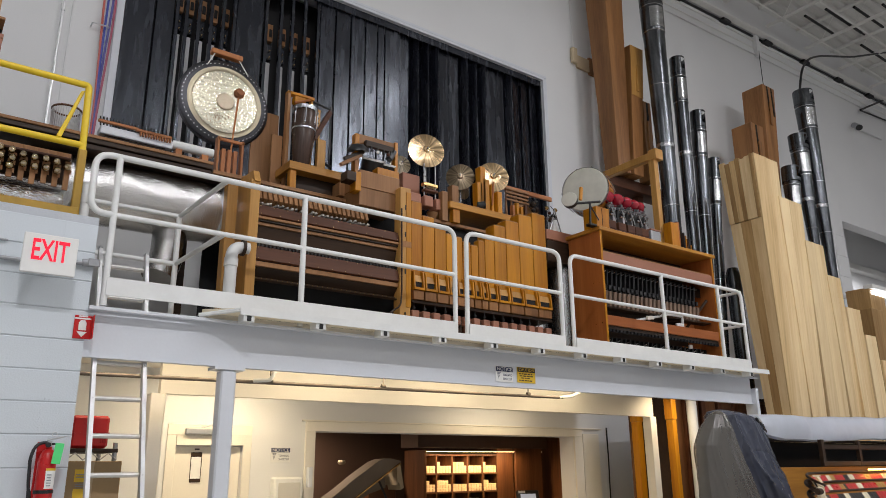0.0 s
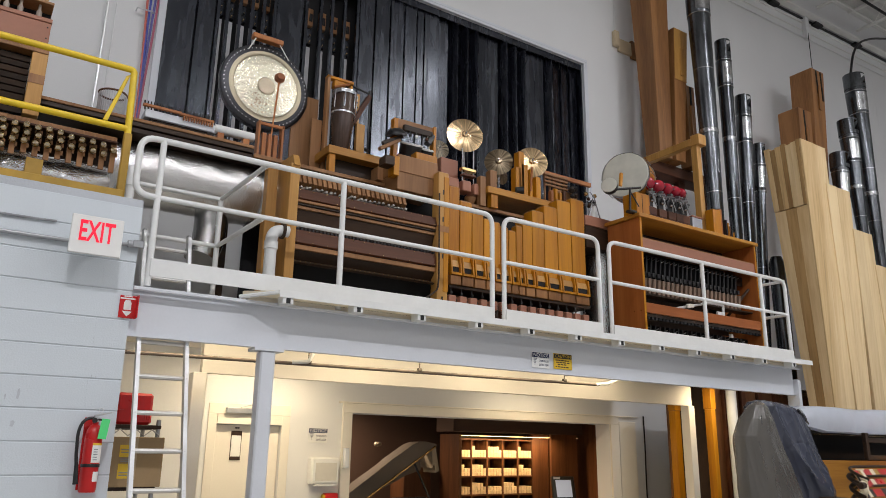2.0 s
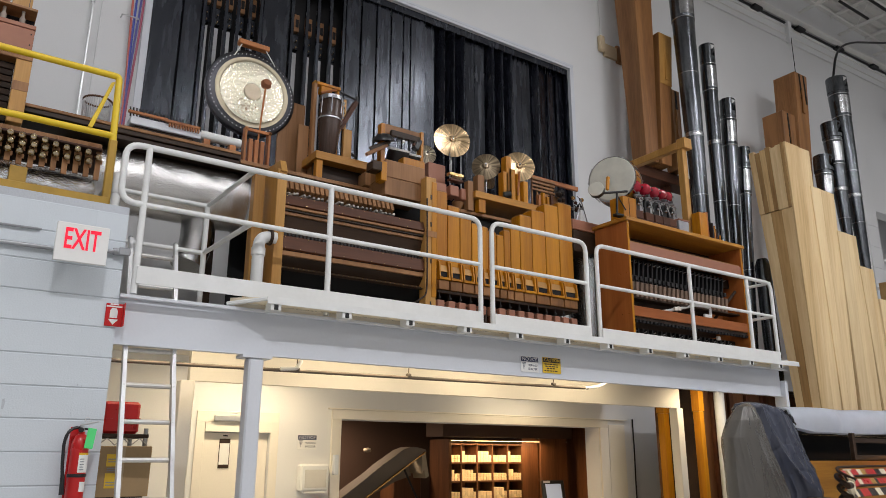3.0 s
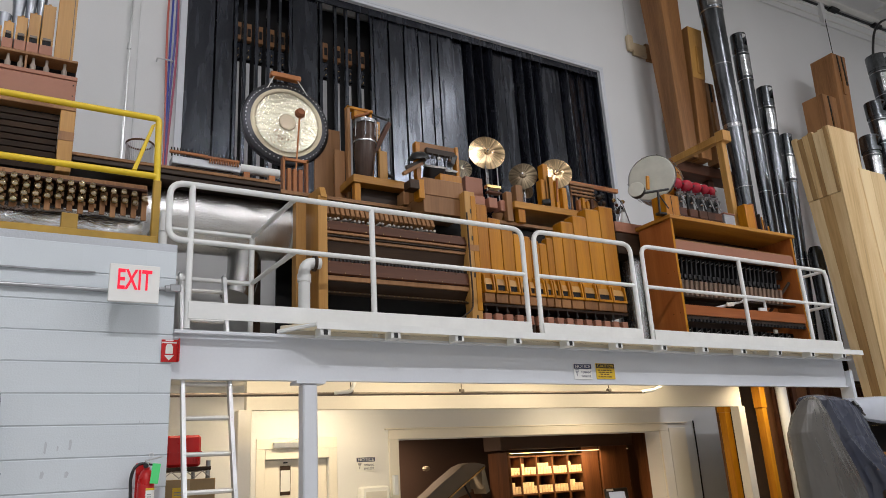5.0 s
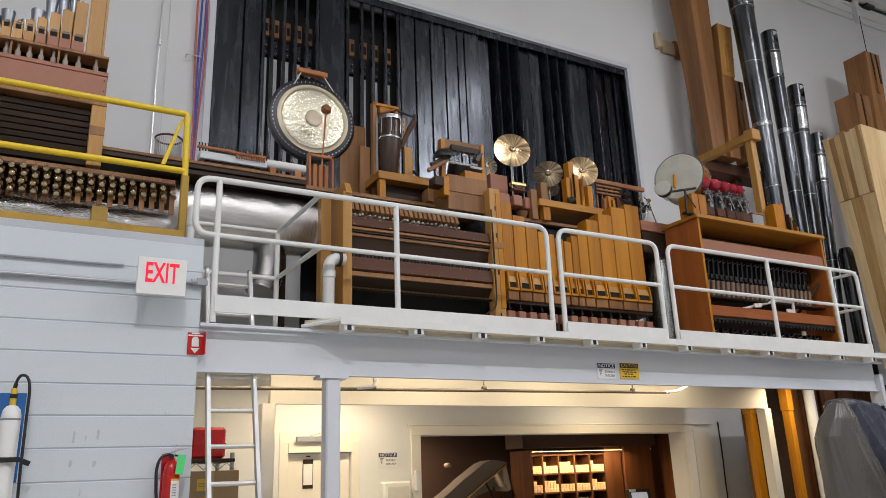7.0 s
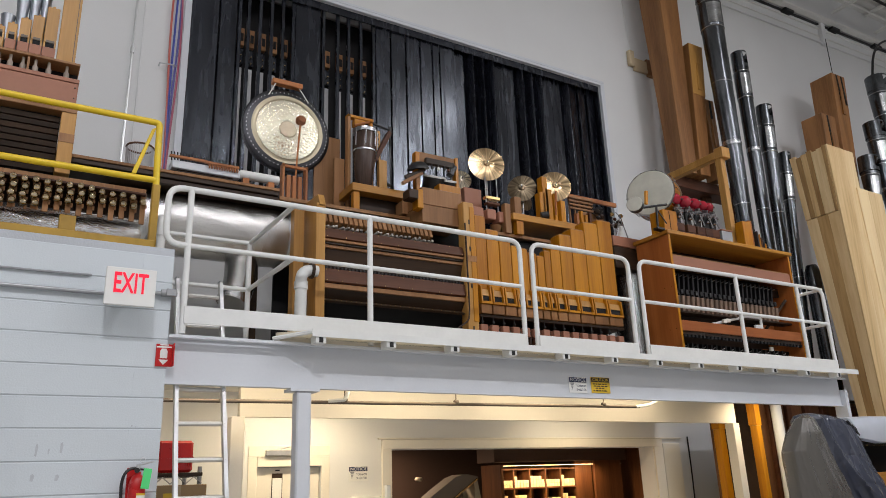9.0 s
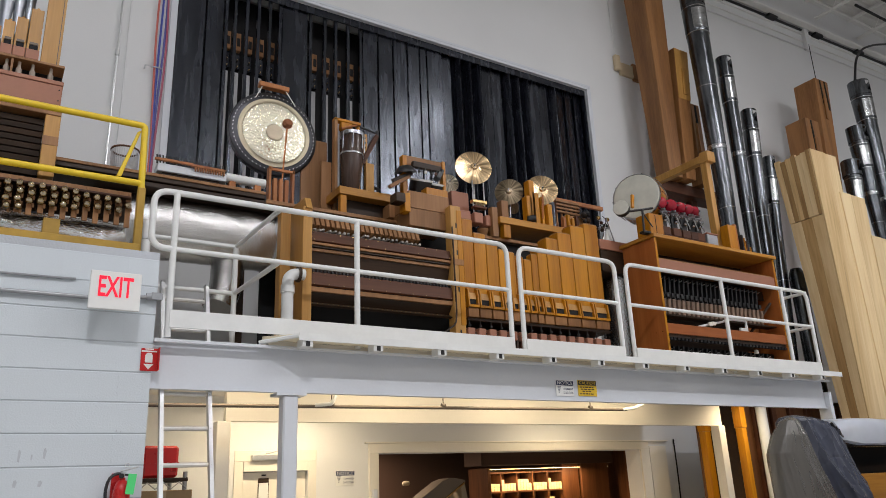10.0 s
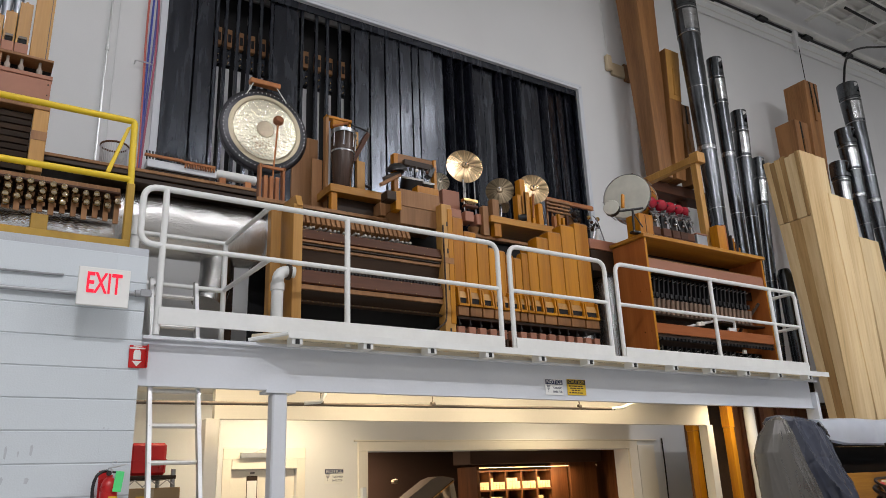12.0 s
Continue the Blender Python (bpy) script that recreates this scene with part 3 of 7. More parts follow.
def louvre(x0, x1, turn=0.0, y=8.66, z1=8.8):
    w, c = x1 - x0, (x0 + x1) / 2
    bm = box(-w / 2, w / 2, -0.016, 0.016, 4.77, z1, 0.004)
    bmesh.ops.transform(bm, matrix=pose(c, y, 0, 0, 0, turn), verts=bm.verts)
    return part("louvre", bm, BLACKWOOD, shades)


for x0, x1 in ((1.47, 1.82), (1.84, 2.06), (2.88, 3.25), (4.13, 4.36), (4.385, 4.62), (4.645, 4.87), (4.89, 5.09), (5.11, 5.22), (5.24, 5.50)):
    louvre(x0, x1, random.uniform(-1.5, 1.5))
cx = 5.60
for k in range(15):
    open_slat = k in (1, 2, 3, 6, 7, 8, 11)
    louvre(cx - 0.098, cx + 0.098, -62 if open_slat else random.uniform(-3, 4) if k < 12 else random.uniform(10, 15), 8.70)
    cx += 0.198
for xs in ((2.10, 2.22, 2.38, 2.54, 2.70, 2.85), (3.30, 3.52, 3.69, 3.885, 4.09)):
    for x in xs:
        part("thin_slat", box(x - 0.022, x + 0.022, 8.64, 8.69, 4.77, 8.8, 0.003), BLACKWOOD, shades)
    for a, b in zip(xs, xs[1:]):
        m = (a + b) / 2
        part("grey_pipe", box(m - 0.034, m + 0.034, 8.80, 8.86, 4.8, 7.52, 0.004), surface("grey_pipe_wood", (0.42, 0.42, 0.44), 0.5, 0, 20, 0.2, 0.05, 2, 0.2), shades, "pale grey square pipe")
        bm = box(m - 0.045, m + 0.045, 8.78, 8.85, 7.86, 8.14, 0.004)
        mouth = part("pipe_mouth", bm, TANBOARD, shades, "tan wooden pipe mouth")
        part("mouth_slot", box(m - 0.012, m + 0.03, 8.765, 8.779, 7.93, 8.05), DARK, mouth)
        part("stopper", box(m - 0.04, m + 0.04, 8.78, 8.86, 7.56, 7.80, 0.004), BLACKWOOD, shades)
        for q in (7.58, 7.68):
            part("tuning_pin", rod((m, 8.775, q), (m, 8.74, q + 0.005), 0.008, 8), BRASS, shades)
part("head_board", box(1.46, 8.49, 8.606, 8.632, 8.70, 8.82, 0.003), BLACKWOOD, shades)
part("side_lining", box(8.492, 8.517, 8.606, 9.04, 4.77, 8.82, 0.003), BLACKWOOD, shades)
frame_part = thing("swell_frame", 5.0, Y_BACK, 4.2, "white stepped moulding round the louvred opening", "trim", kind="structure")
for d, w, pr in ((0.0, 0.035, 0.05), (0.045, 0.02, 0.03), (0.075, 0.045, 0.02)):
    part("head_moulding", box(1.37, 8.525 + d + w, Y_BACK - pr, Y_BACK - 0.001, 8.825 + d, 8.825 + d + w, 0.003), STEEL_WHITE, frame_part)
    part("side_moulding", box(8.525 + d, 8.525 + d + w, Y_BACK - pr, Y_BACK - 0.001, 2.99, 8.822 + d, 0.003), STEEL_WHITE, frame_part)
part("left_board", box(1.37, 1.455, Y_BACK - 0.03, Y_BACK - 0.001, 4.76, 8.82, 0.003), STEEL_WHITE, frame_part)

# ---- long shelf behind the chests ----
lay(1.0008, -0.039, 0.9724, 0.109)
shelf = thing("loft_shelf", 2.0, 6.6, 2.99, "long dark wooden shelf carrying percussion instruments", "shelf")
part("shelf_board", box(-3.2, 6.42, 6.58, 7.55, 4.60, 4.645, 0.004), DARKWOOD, shelf)
part("front_edge", box(2.055, 6.42, 6.555, 6.579, 4.615, 4.655, 0.003), TANBOARD, shelf)
part("top_plank", box(-3.2, 2.05, 6.565, 7.54, 4.656, 4.728, 0.004), DARKWOOD, shelf)
part("plank_edge", box(-3.2, 2.05, 6.552, 6.564, 4.70, 4.73, 0.003), TANBOARD, shelf)
# near-black fascia and back panel fill in the dark under the shelf
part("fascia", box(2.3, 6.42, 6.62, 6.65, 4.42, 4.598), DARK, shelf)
for x in (-2.8, -0.2, 2.0, 4.2, 6.3):
    part("leg", box(x, x + 0.09, 7.3, 7.39, 2.986, 4.599), DARKWOOD, shelf)
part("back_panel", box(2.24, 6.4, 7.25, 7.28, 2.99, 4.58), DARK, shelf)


LEATHER = surface("pale_leather", (0.38, 0.345, 0.30), 0.7, 0, 40, 0.15, 0.1, 8, 0.3)


def windchest():
    w = thing("windchest", 3.1, 6.5, 2.985, "brown and mahogany organ windchest with rows of pneumatics", "windchest")
    part("end_panel", prism([(6.16, 2.986), (6.9, 2.986), (6.9, 4.3), (6.6, 4.50), (6.16, 4.46)], "x", 2.265, 2.355, 0.004), PALEOAK, w, "honey pine end panel")
    part("end_cleat", box(2.12, 2.218, 6.35, 6.45, 2.986, 4.45, 0.004), PALEOAK, w)
    part("top_bracket", prism([(6.14, 4.44), (6.5, 4.46), (6.5, 4.58), (6.2, 4.56)], "x", 2.29, 2.35, 0.003), PALEOAK, w)
    part("end_post", box(3.885, 4.012, 6.18, 6.3, 2.986, 4.75, 0.005), PALEOAK, w, "honey pine corner post")
    part("post_batten", box(3.955, 4.014, 6.172, 6.179, 3.45, 4.70, 0.002), HONEY, w, "narrow honey batten")
    for z in (3.35, 3.8, 4.2, 4.5):
        part("hinge", box(3.94, 3.953, 6.172, 6.179, z, z + 0.05), BLACK, w)
    # brown strip stands for shading across the post
    part("band", box(3.884, 4.015, 6.1685, 6.171, 4.085, 4.15), OAKBROWN, w)
    # near-black core gives the chest its dark inside
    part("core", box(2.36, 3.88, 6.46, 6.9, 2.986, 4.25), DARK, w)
    # stepped boards, from the top down
    X0, X1 = 2.358, 3.883
    part("board", prism([(6.19, 4.145), (6.215, 4.135), (6.245, 4.235), (6.22, 4.245)], "x", X0, X1, 0.002), MAHOG, w)
    part("strip", box(X0, X1, 6.20, 6.26, 4.108, 4.133, 0.003), TANBOARD, w)
    part("strip", box(X0, X1, 6.215, 6.27, 4.086, 4.105, 0.003), DARKWOOD, w)
    part("strip", box(X0, X1, 6.23, 6.28, 4.052, 4.083, 0.003), TANBOARD, w)
    part("board", prism([(6.30, 3.87), (6.33, 3.87), (6.28, 4.05), (6.25, 4.05)], "x", X0, X1), DARKWOOD, w)
    for i in range(40):
        x = X0 + 0.03 + i * 0.0378
        part("felt_tab", box(x, x + 0.020, 6.225, 6.262, 3.848, 3.872, 0.002), BLACK, w)
    part("board", prism([(6.19, 3.715), (6.215, 3.705), (6.235, 3.832), (6.21, 3.842)], "x", X0, X1, 0.002), MAHOG, w)
    part("strip", box(X0, X1, 6.21, 6.27, 3.655, 3.700, 0.003), TANBOARD, w)
    part("board", prism([(6.30, 3.57), (6.33, 3.57), (6.26, 3.652), (6.23, 3.652)], "x", X0, X1), DARKWOOD, w)
    part("bottom_rail", prism([(6.22, 3.535), (6.26, 3.525), (6.33, 3.566), (6.30, 3.575)], "x", X0, X1), DARKWOOD, w)
    for x0, x1, z1 in ((2.44, 2.47, 3.42), (2.52, 2.54, 3.42), (3.28, 3.62, 3.36), (3.66, 3.8, 3.3)):
        part("inner_block", box(x0, x1, 6.40, 6.45, 2.99, z1, 0.004), CONGA, w)
    for z, y, n in ((4.232, 6.215, 12), (4.152, 6.189, 9), (3.828, 6.205, 14), (3.722, 6.187, 11), (3.545, 6.222, 30), (3.93, 6.268, 30)):
        for i in range(n):
            x = X0 + 0.03 + (X1 - X0 - 0.06) * i / (n - 1)
            part("screw", rod((x, y, z), (x, y - 0.004, z), 0.0045, 6), BRASS, w)
    # row of pneumatic fingers with pale leather ends
    for i in range(23):
        x = 2.41 + i * 0.052
        part("finger", box(x - 0.019, x + 0.019, 6.30, 6.48, 4.30, 4.42, 0.004, turn=pose(0, 0, 0, -22)), TANBOARD, w)
        part("leather_tip", box(x - 0.014, x + 0.012, 6.25, 6.33, 4.262 + 0.012 * random.random(), 4.290, 0.004, turn=pose(0, 0, 0, random.uniform(-30, 10), 0, random.uniform(-25, 25))), LEATHER, w, "pale leather tip")
    part("rail_board", box(2.36, 3.88, 6.40, 6.55, 4.25, 4.28), DARKWOOD, w)
    part("top_board", box(2.31, 3.45, 6.44, 6.58, 4.45, 4.49), BLACKWOOD, w)
    part("cover_box", box(3.45, 3.935, 6.28, 6.7, 4.49, 4.685, 0.004), TANBOARD, w, "pink-tan plywood cover box")
    part("cover_box", box(3.45, 3.935, 6.28, 6.7, 4.69, 4.88, 0.004), TANBOARD, w, "pink-tan plywood cover box")
    part("side_block", box(3.38, 3.447, 6.24, 6.36, 4.62, 4.83, 0.004), HONEY, w)
    part("knob", box(3.26, 3.37, 6.2, 6.34, 4.70, 4.80, 0.006), DARKWOOD, w)
    part("cable", tube(round_path([(3.89, 6.165, 4.5), (3.895, 6.16, 3.6), (3.87, 6.14, 3.45), (3.7, 6.14, 3.33), (3.60, 6.2, 3.30)], 0.05), 0.009, 6), DARKWOOD, w)


lay(1.0136, -0.049, 0.9947, 0.030)
windchest()
elbow = thing("pvc_elbow", 2.08, 6.05, 2.99, "white plastic wind pipe elbow entering the windchest", "pipe")
part("pipe", tube(round_path([(2.11, 6.10, 2.99), (2.11, 6.10, 3.765), (2.26, 6.10, 3.765)], 0.10), 0.052, 16), PVC, elbow, smooth=True)
part("collar", rod((2.11, 6.10, 3.58), (2.11, 6.10, 3.65), 0.06, 16), PVC, elbow, smooth=True)
part("flange", rod((2.195, 6.10, 3.765), (2.218, 6.10, 3.765), 0.075, 16), DARKWOOD, elbow, smooth=True)

# ---- row of honey pine pipes ----
LIPGREY = surface("grey_brown_lip", (0.11, 0.078, 0.05), 0.45, 0, 30, 0.1, 0.03, 4, 0.15)
EDGES = (4.06, 4.205, 4.365, 4.52, 4.63, 4.745, 4.86, 4.965, 5.06, 5.20, 5.38, 5.585, 5.80, 6.02)
TOPS = (4.65, 4.505, 4.44, 4.36, 4.345, 4.31, 4.285, 4.36, 4.45, 4.59, 4.685, 4.80, 4.86)
for x0, x1, zt in zip(EDGES, EDGES[1:], TOPS):
    w = x1 - x0
    p = thing("wooden_pipe", (x0 + x1) / 2, 6.3, 3.55, "square honey pine organ pipe with a boxed mouth", "organ pipe", "honey pine pipes")
    body = part("body", box(x0 + 0.005, x1 - 0.005, 6.25, 6.25 + min(0.16, w), 3.825, zt, 0.004), HONEY, p)
    part("stopper", box(x0 + 0.012, x1 - 0.012, 6.26, 6.24 + min(0.15, w), zt + 0.001, zt + 0.012), TANBOARD, p)
    part("lip", prism([(6.215, 3.75), (6.25, 3.75), (6.25, 3.824), (6.24, 3.824)], "x", x0 + 0.024, x1 - 0.024), PALEOAK, body, "tan bevelled mouth lip")
    part("mouth", box(x0 + 0.024, x1 - 0.024, 6.225, 6.25, 3.685, 3.749), DARK, body)
    part("sill", box(x0 + 0.008, x1 - 0.008, 6.185, 6.25, 3.658, 3.684, 0.002), HONEY, p)
    for e0, e1 in ((x0 + 0.008, x0 + 0.023), (x1 - 0.023, x1 - 0.008)):
        part("cheek", prism([(6.188, 3.685), (6.25, 3.685), (6.25, 3.875), (6.205, 3.85)], "x", e0, e1), HONEY, body)
    part("foot", box(x0 + 0.01, x1 - 0.01, 6.205, 6.34, 3.555, 3.655, 0.003), OAKBROWN, p)
rack = thing("pipe_rack", 5.0, 6.4, 2.985, "brown wooden rack under the honey pine pipes", "rack")
part("rack_board", box(4.06, 6.03, 6.22, 6.55, 3.52, 3.55, 0.003), DARKWOOD, rack)
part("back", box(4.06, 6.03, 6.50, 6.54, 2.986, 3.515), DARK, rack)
part("lower_board", box(4.06, 6.03, 6.16, 6.5, 3.19, 3.22, 0.003), MAHOG, rack)
for i in range(15):
    x = 4.03 + i * 0.132
    part("valve_block", box(x, x + 0.085, 6.17, 6.30, 3.335, 3.432, 0.006), PINK, rack)
    part("valve_motor", box(x + 0.01, x + 0.075, 6.19, 6.30, 3.222, 3.334, 0.004), MAHOG, rack)
    part("valve_arm", box(x + 0.088, x + 0.118, 6.20, 6.30, 3.26, 3.40, 0.003), DARKWOOD, rack)
    part("wire", rod((x + 0.05, 6.22, 3.432), (x + 0.05, 6.22, 3.52), 0.006, 6), BLACK, rack)
    part("wire_nut", rod((x + 0.05, 6.215, 3.455), (x + 0.05, 6.215, 3.475), 0.016, 8), BLACK, rack)
small_duct = thing("foil_duct_bend", 4.75, 6.75, 4.25, "crinkled foil duct behind the pine pipes", "duct")
part("sleeve", tube([(4.3, 6.75, 4.30), (5.3, 6.75, 4.30)], 0.12, 20), FOIL, small_duct, smooth=True)
side_duct = thing("foil_duct_riser", 6.3, 6.6, 2.986, "crinkled foil riser duct beside the cabinet", "duct")
part("sleeve", tube([(6.72, 6.72, 2.986), (6.72, 6.72, 4.35)], 0.27, 24), FOIL_DULL, side_duct, smooth=True)
part("cap_box", box(6.20, 6.98, 6.42, 7.0, 4.36, 4.64, 0.004), DARKWOOD, side_duct)
part("cap_lid", box(6.18, 7.0, 6.40, 7.02, 4.642, 4.77, 0.004), PINK, side_duct)


def cabinet():
    c = thing("action_cabinet", 7.66, 5.85, 2.985, "orange veneered cabinet open at front with black levers", "cabinet")
    X0, X1, Y0, Y1 = 6.53, 8.78, 5.85, 6.38
    part("side_panel", box(X0, X0 + 0.03, Y0, Y1, 2.986, 4.648, 0.003), ORANGE, c)
    part("side_panel", box(X1 - 0.03, X1, Y0, Y1, 2.986, 4.648, 0.003), ORANGE, c)
    part("edge_strip", box(X0 - 0.001, X0 + 0.031, Y0 - 0.006, Y0 - 0.001, 2.986, 4.648), HONEY, c)
    part("edge_strip", box(X1 - 0.031, X1 + 0.001, Y0 - 0.006, Y0 - 0.001, 2.986, 4.648), HONEY, c)
    part("top_board", box(X0 - 0.03, X1 + 0.04, Y0 - 0.03, Y1 + 0.02, 4.65, 4.695, 0.004), HONEYX, c, "honey pine top board")
    part("back_panel", box(X0 + 0.03, X1 - 0.03, Y1 - 0.03, Y1 - 0.006, 2.986, 4.648), DARKWOOD, c)
    part("recess_floor", box(X0 + 0.031, X1 - 0.031, Y0 + 0.03, Y1 - 0.031, 4.39, 4.41), TANBOARD, c)
    part("upper_rail", box(X0 + 0.031, X1 - 0.031, Y0 + 0.01, Y0 + 0.035, 4.245, 4.39, 0.003), PINK, c, "pink-brown front board")
    part("lower_rail", box(X0 + 0.031, X1 - 0.031, Y0 + 0.0, Y0 + 0.10, 3.475, 3.595, 0.003), ORANGEX, c)
    part("serrated_strip", box(X0 + 0.031, X1 - 0.031, Y0 + 0.02, Y0 + 0.07, 3.435, 3.474), DARKWOOD, c)
    for i in range(34):
        x = X0 + 0.07 + i * 0.064
        part("peg", box(x, x + 0.035, Y0 + 0.012, Y0 + 0.05, 3.405, 3.434), DARK, c)
    pad = surface("brown_lever_pad", (0.20, 0.13, 0.09), 0.5, 0, 30, 0.15, 0.05, 6, 0.2)
    for row, (za, zb) in enumerate(((3.74, 4.22), (2.995, 3.36))):
        for i in range(24):
            x = X0 + 0.08 + i * 0.082
            lever = prism([(5.99, za), (6.03, za), (6.06, za + 0.2), (6.03, zb), (5.98, zb), (6.005, za + 0.24)], "x", x - 0.014, x + 0.014)
            lv = part("lever", lever, BLACK, c, "black action lever")
            part("lever_pad", box(x - 0.026, x + 0.022, 5.955, 5.988, za + 0.005, za + 0.19, 0.004, turn=pose(0, 0, 0, 6, 0, 0)), pad, lv, "brown lever pad")
            part("lever_block", box(x - 0.02, x + 0.02, 5.96, 5.985, za + 0.215, za + 0.27, 0.003), BLACK, lv)
            if row == 0 or i % 2:
                part("lever_pin", rod((x, 5.975, zb - 0.05), (x + 0.006, 5.945, zb - 0.04), 0.006, 6), ALU, lv)
        part("lever_beam", box(X0 + 0.031, X1 - 0.031, 6.07, 6.1, zb - 0.1, zb + 0.02), DARKWOOD, c)
        part("lever_shelf", box(X0 + 0.031, X1 - 0.031, 5.95, 6.1, za - 0.02, za - 0.002), DARKWOOD, c)
    for x, z in ((7.40, 3.64), (7.46, 3.65), (8.2, 3.34)):
        part("pale_block", box(x, x + 0.06, 5.93, 5.96, z, z + 0.05, 0.004), CREAM, c, "small pale block")
    part("stay", tube([(8.40, 6.1, 3.66), (8.70, 5.95, 4.05)], 0.02, 8), DARKWOOD, c)
    for z0, z1 in ((3.62, 4.2), (3.02, 3.42)):
        part("inner_panel", box(8.42, 8.72, 6.2, 6.22, z0, z1), ORANGE, c)
    part("white_bracket", tube(round_path([(7.25, 6.0, 3.62), (7.85, 5.95, 3.76), (8.12, 5.95, 3.76), (8.12, 5.95, 3.6)], 0.03), 0.018, 8), PVC, c, "white plastic bracket")
    part("white_bracket", box(7.98, 8.12, 5.93, 5.96, 3.6, 3.66, 0.004), PVC, c)
    for x, z in ((6.529, 3.5), (6.529, 4.0)):
        for y in (5.9, 6.0):
            part("side_screw", rod((x + 0.002, y, z), (x - 0.004, y, z), 0.006, 6), BRASS, c)


lay(1.0155, -0.058, 0.995, 0.046)
cabinet()

# ---- foil ducts and the bell chest over the block wall ----
lay(1.0097, -0.041, 0.991, 0.014)
duct = thing("foil_duct", 1.6, 6.9, 4.0, "large round duct wrapped in crinkled aluminium foil", "duct")
bm = bmesh.new()
rings = []
for i in range(40):
    x = 0.55 + 1.72 * i / 39
    ring = []
    for j in range(40):
        a = 2 * math.pi * j / 40
        r = 0.30 + 0.010 * noise.noise((x * 5, 3 * math.cos(a), 3 * math.sin(a))) + 0.006 * noise.noise((x * 17, 9 * math.cos(a), 9 * math.sin(a)))
        ring.append(bm.verts.new((x, 6.95 + r * math.cos(a), 4.355 + r * math.sin(a))))
    rings.append(ring)
for A, B in zip(rings, rings[1:]):
    for j in range(40):
        bm.faces.new((A[j], A[(j + 1) % 40], B[(j + 1) % 40], B[j]))
bm.faces.new(rings[0])
bm.faces.new(rings[-1])
part("sleeve", bm, FOIL, duct, smooth=True)
part("drop_leg", tube(round_path([(1.80, 6.95, 4.1), (1.80, 6.95, 3.85), (1.72, 6.9, 3.62)], 0.1), 0.15, 20), FOIL_DULL, duct, "short crumpled foil drop leg", True)
part("strap", tube([(2.20, 6.95 + 0.318 * math.cos(a), 4.355 + 0.318 * math.sin(a)) for a in [2 * math.pi * k / 28 for k in range(28)]], 0.012, 6, None, True), ALU, duct, smooth=True)
white_riser = thing("pvc_riser", 0.9, 6.0, 3.575, "white plastic riser pipe beside the yellow post", "pipe")
part("pipe", tube(round_path([(0.875, 5.86, 3.576), (0.875, 5.86, 4.02), (0.875, 6.5, 4.02)], 0.06), 0.035, 12), PVC, white_riser, smooth=True)
part("coupling", rod((0.875, 5.86, 3.86), (0.875, 5.86, 3.93), 0.043, 12), PVC, white_riser, smooth=True)
lay(1.0128, -0.051, 0.9919, 0.066)
low_duct = thing("foil_duct_low", -0.8, 6.25, 3.6, "foil-wrapped duct lying behind the bell rack", "duct")
rings, bm = [], bmesh.new()
for i in range(60):
    x = -3.0 + 3.75 * i / 59
    ring = []
    for j in range(24):
        a = 2 * math.pi * j / 24
        r = 0.15 + 0.025 * noise.noise((x * 6, 2 * math.cos(a), 2 * math.sin(a)))
        ring.append(bm.verts.new((x, 6.1 + r * math.cos(a), 3.83 + r * math.sin(a))))
    rings.append(ring)
for A, B in zip(rings, rings[1:]):
    for j in range(24):
        bm.faces.new((A[j], A[(j + 1) % 24], B[(j + 1) % 24], B[j]))
part("sleeve", bm, FOIL, low_duct, smooth=True)

bells = thing("bell_rack", -0.9, 5.8, 3.6, "wooden rack hung with rows of round brass jingle bells", "bell rack")
part("header", box(-3.0, 0.74, 5.80, 5.98, 4.115, 4.155, 0.003), TANBOARD, bells)
part("backboard", box(-3.0, 0.74, 5.93, 5.96, 3.95, 4.11), DARKWOOD, bells)
part("ledge", box(-3.0, 0.74, 5.76, 5.93, 4.09, 4.108, 0.003), MAHOG, bells)
for x in (-2.2, 0.17):
    part("leg", box(x, x + 0.11, 5.80, 5.9, 3.594, 3.86, 0.004), OCHRE, bells, "ochre steel leg")
bell_ball = bmesh.new()
bmesh.ops.create_uvsphere(bell_ball, u_segments=16, v_segments=10, radius=0.028)
bell_mesh = bpy.data.meshes.new("jingle_bell")
for f in bell_ball.faces:
    f.smooth = True
bell_ball.to_mesh(bell_mesh)
bell_ball.free()
bell_mesh.materials.append(BELLBRASS)
for k in range(24):
    x = 0.725 - k * 0.0728
    part("bell_strip", box(x - 0.019, x + 0.019, 5.80, 5.815, 3.862 + 0.012 * (k % 3), 4.125, 0.003), TANBOARD, bells)
    part("tip", box(x - 0.009, x + 0.009, 5.798, 5.808, 4.125, 4.150, 0.002), TANBOARD, bells)
    n = 1 if k == 0 else 2 if k < 5 else 3 if k < 10 else 4
    for j in range(n):
        z = (4.035 if k == 0 else 4.068 if k < 5 else 4.09) - j * (0.071 if k < 5 else 0.0605) - 0.006 * (k % 2)
        b = new("jingle_bell", bell_mesh)
        b.parent = bells
        b.location = LAY @ Vector((x + (0.005 if j % 2 else -0.005), 5.772, z)) - ORIGIN[bells]
        ORIGIN[b] = ORIGIN[bells]
        part("bell_tab", box(x + 0.012, x + 0.03, 5.79, 5.80, z - 0.045, z - 0.012, 0.002), TANBOARD, bells)

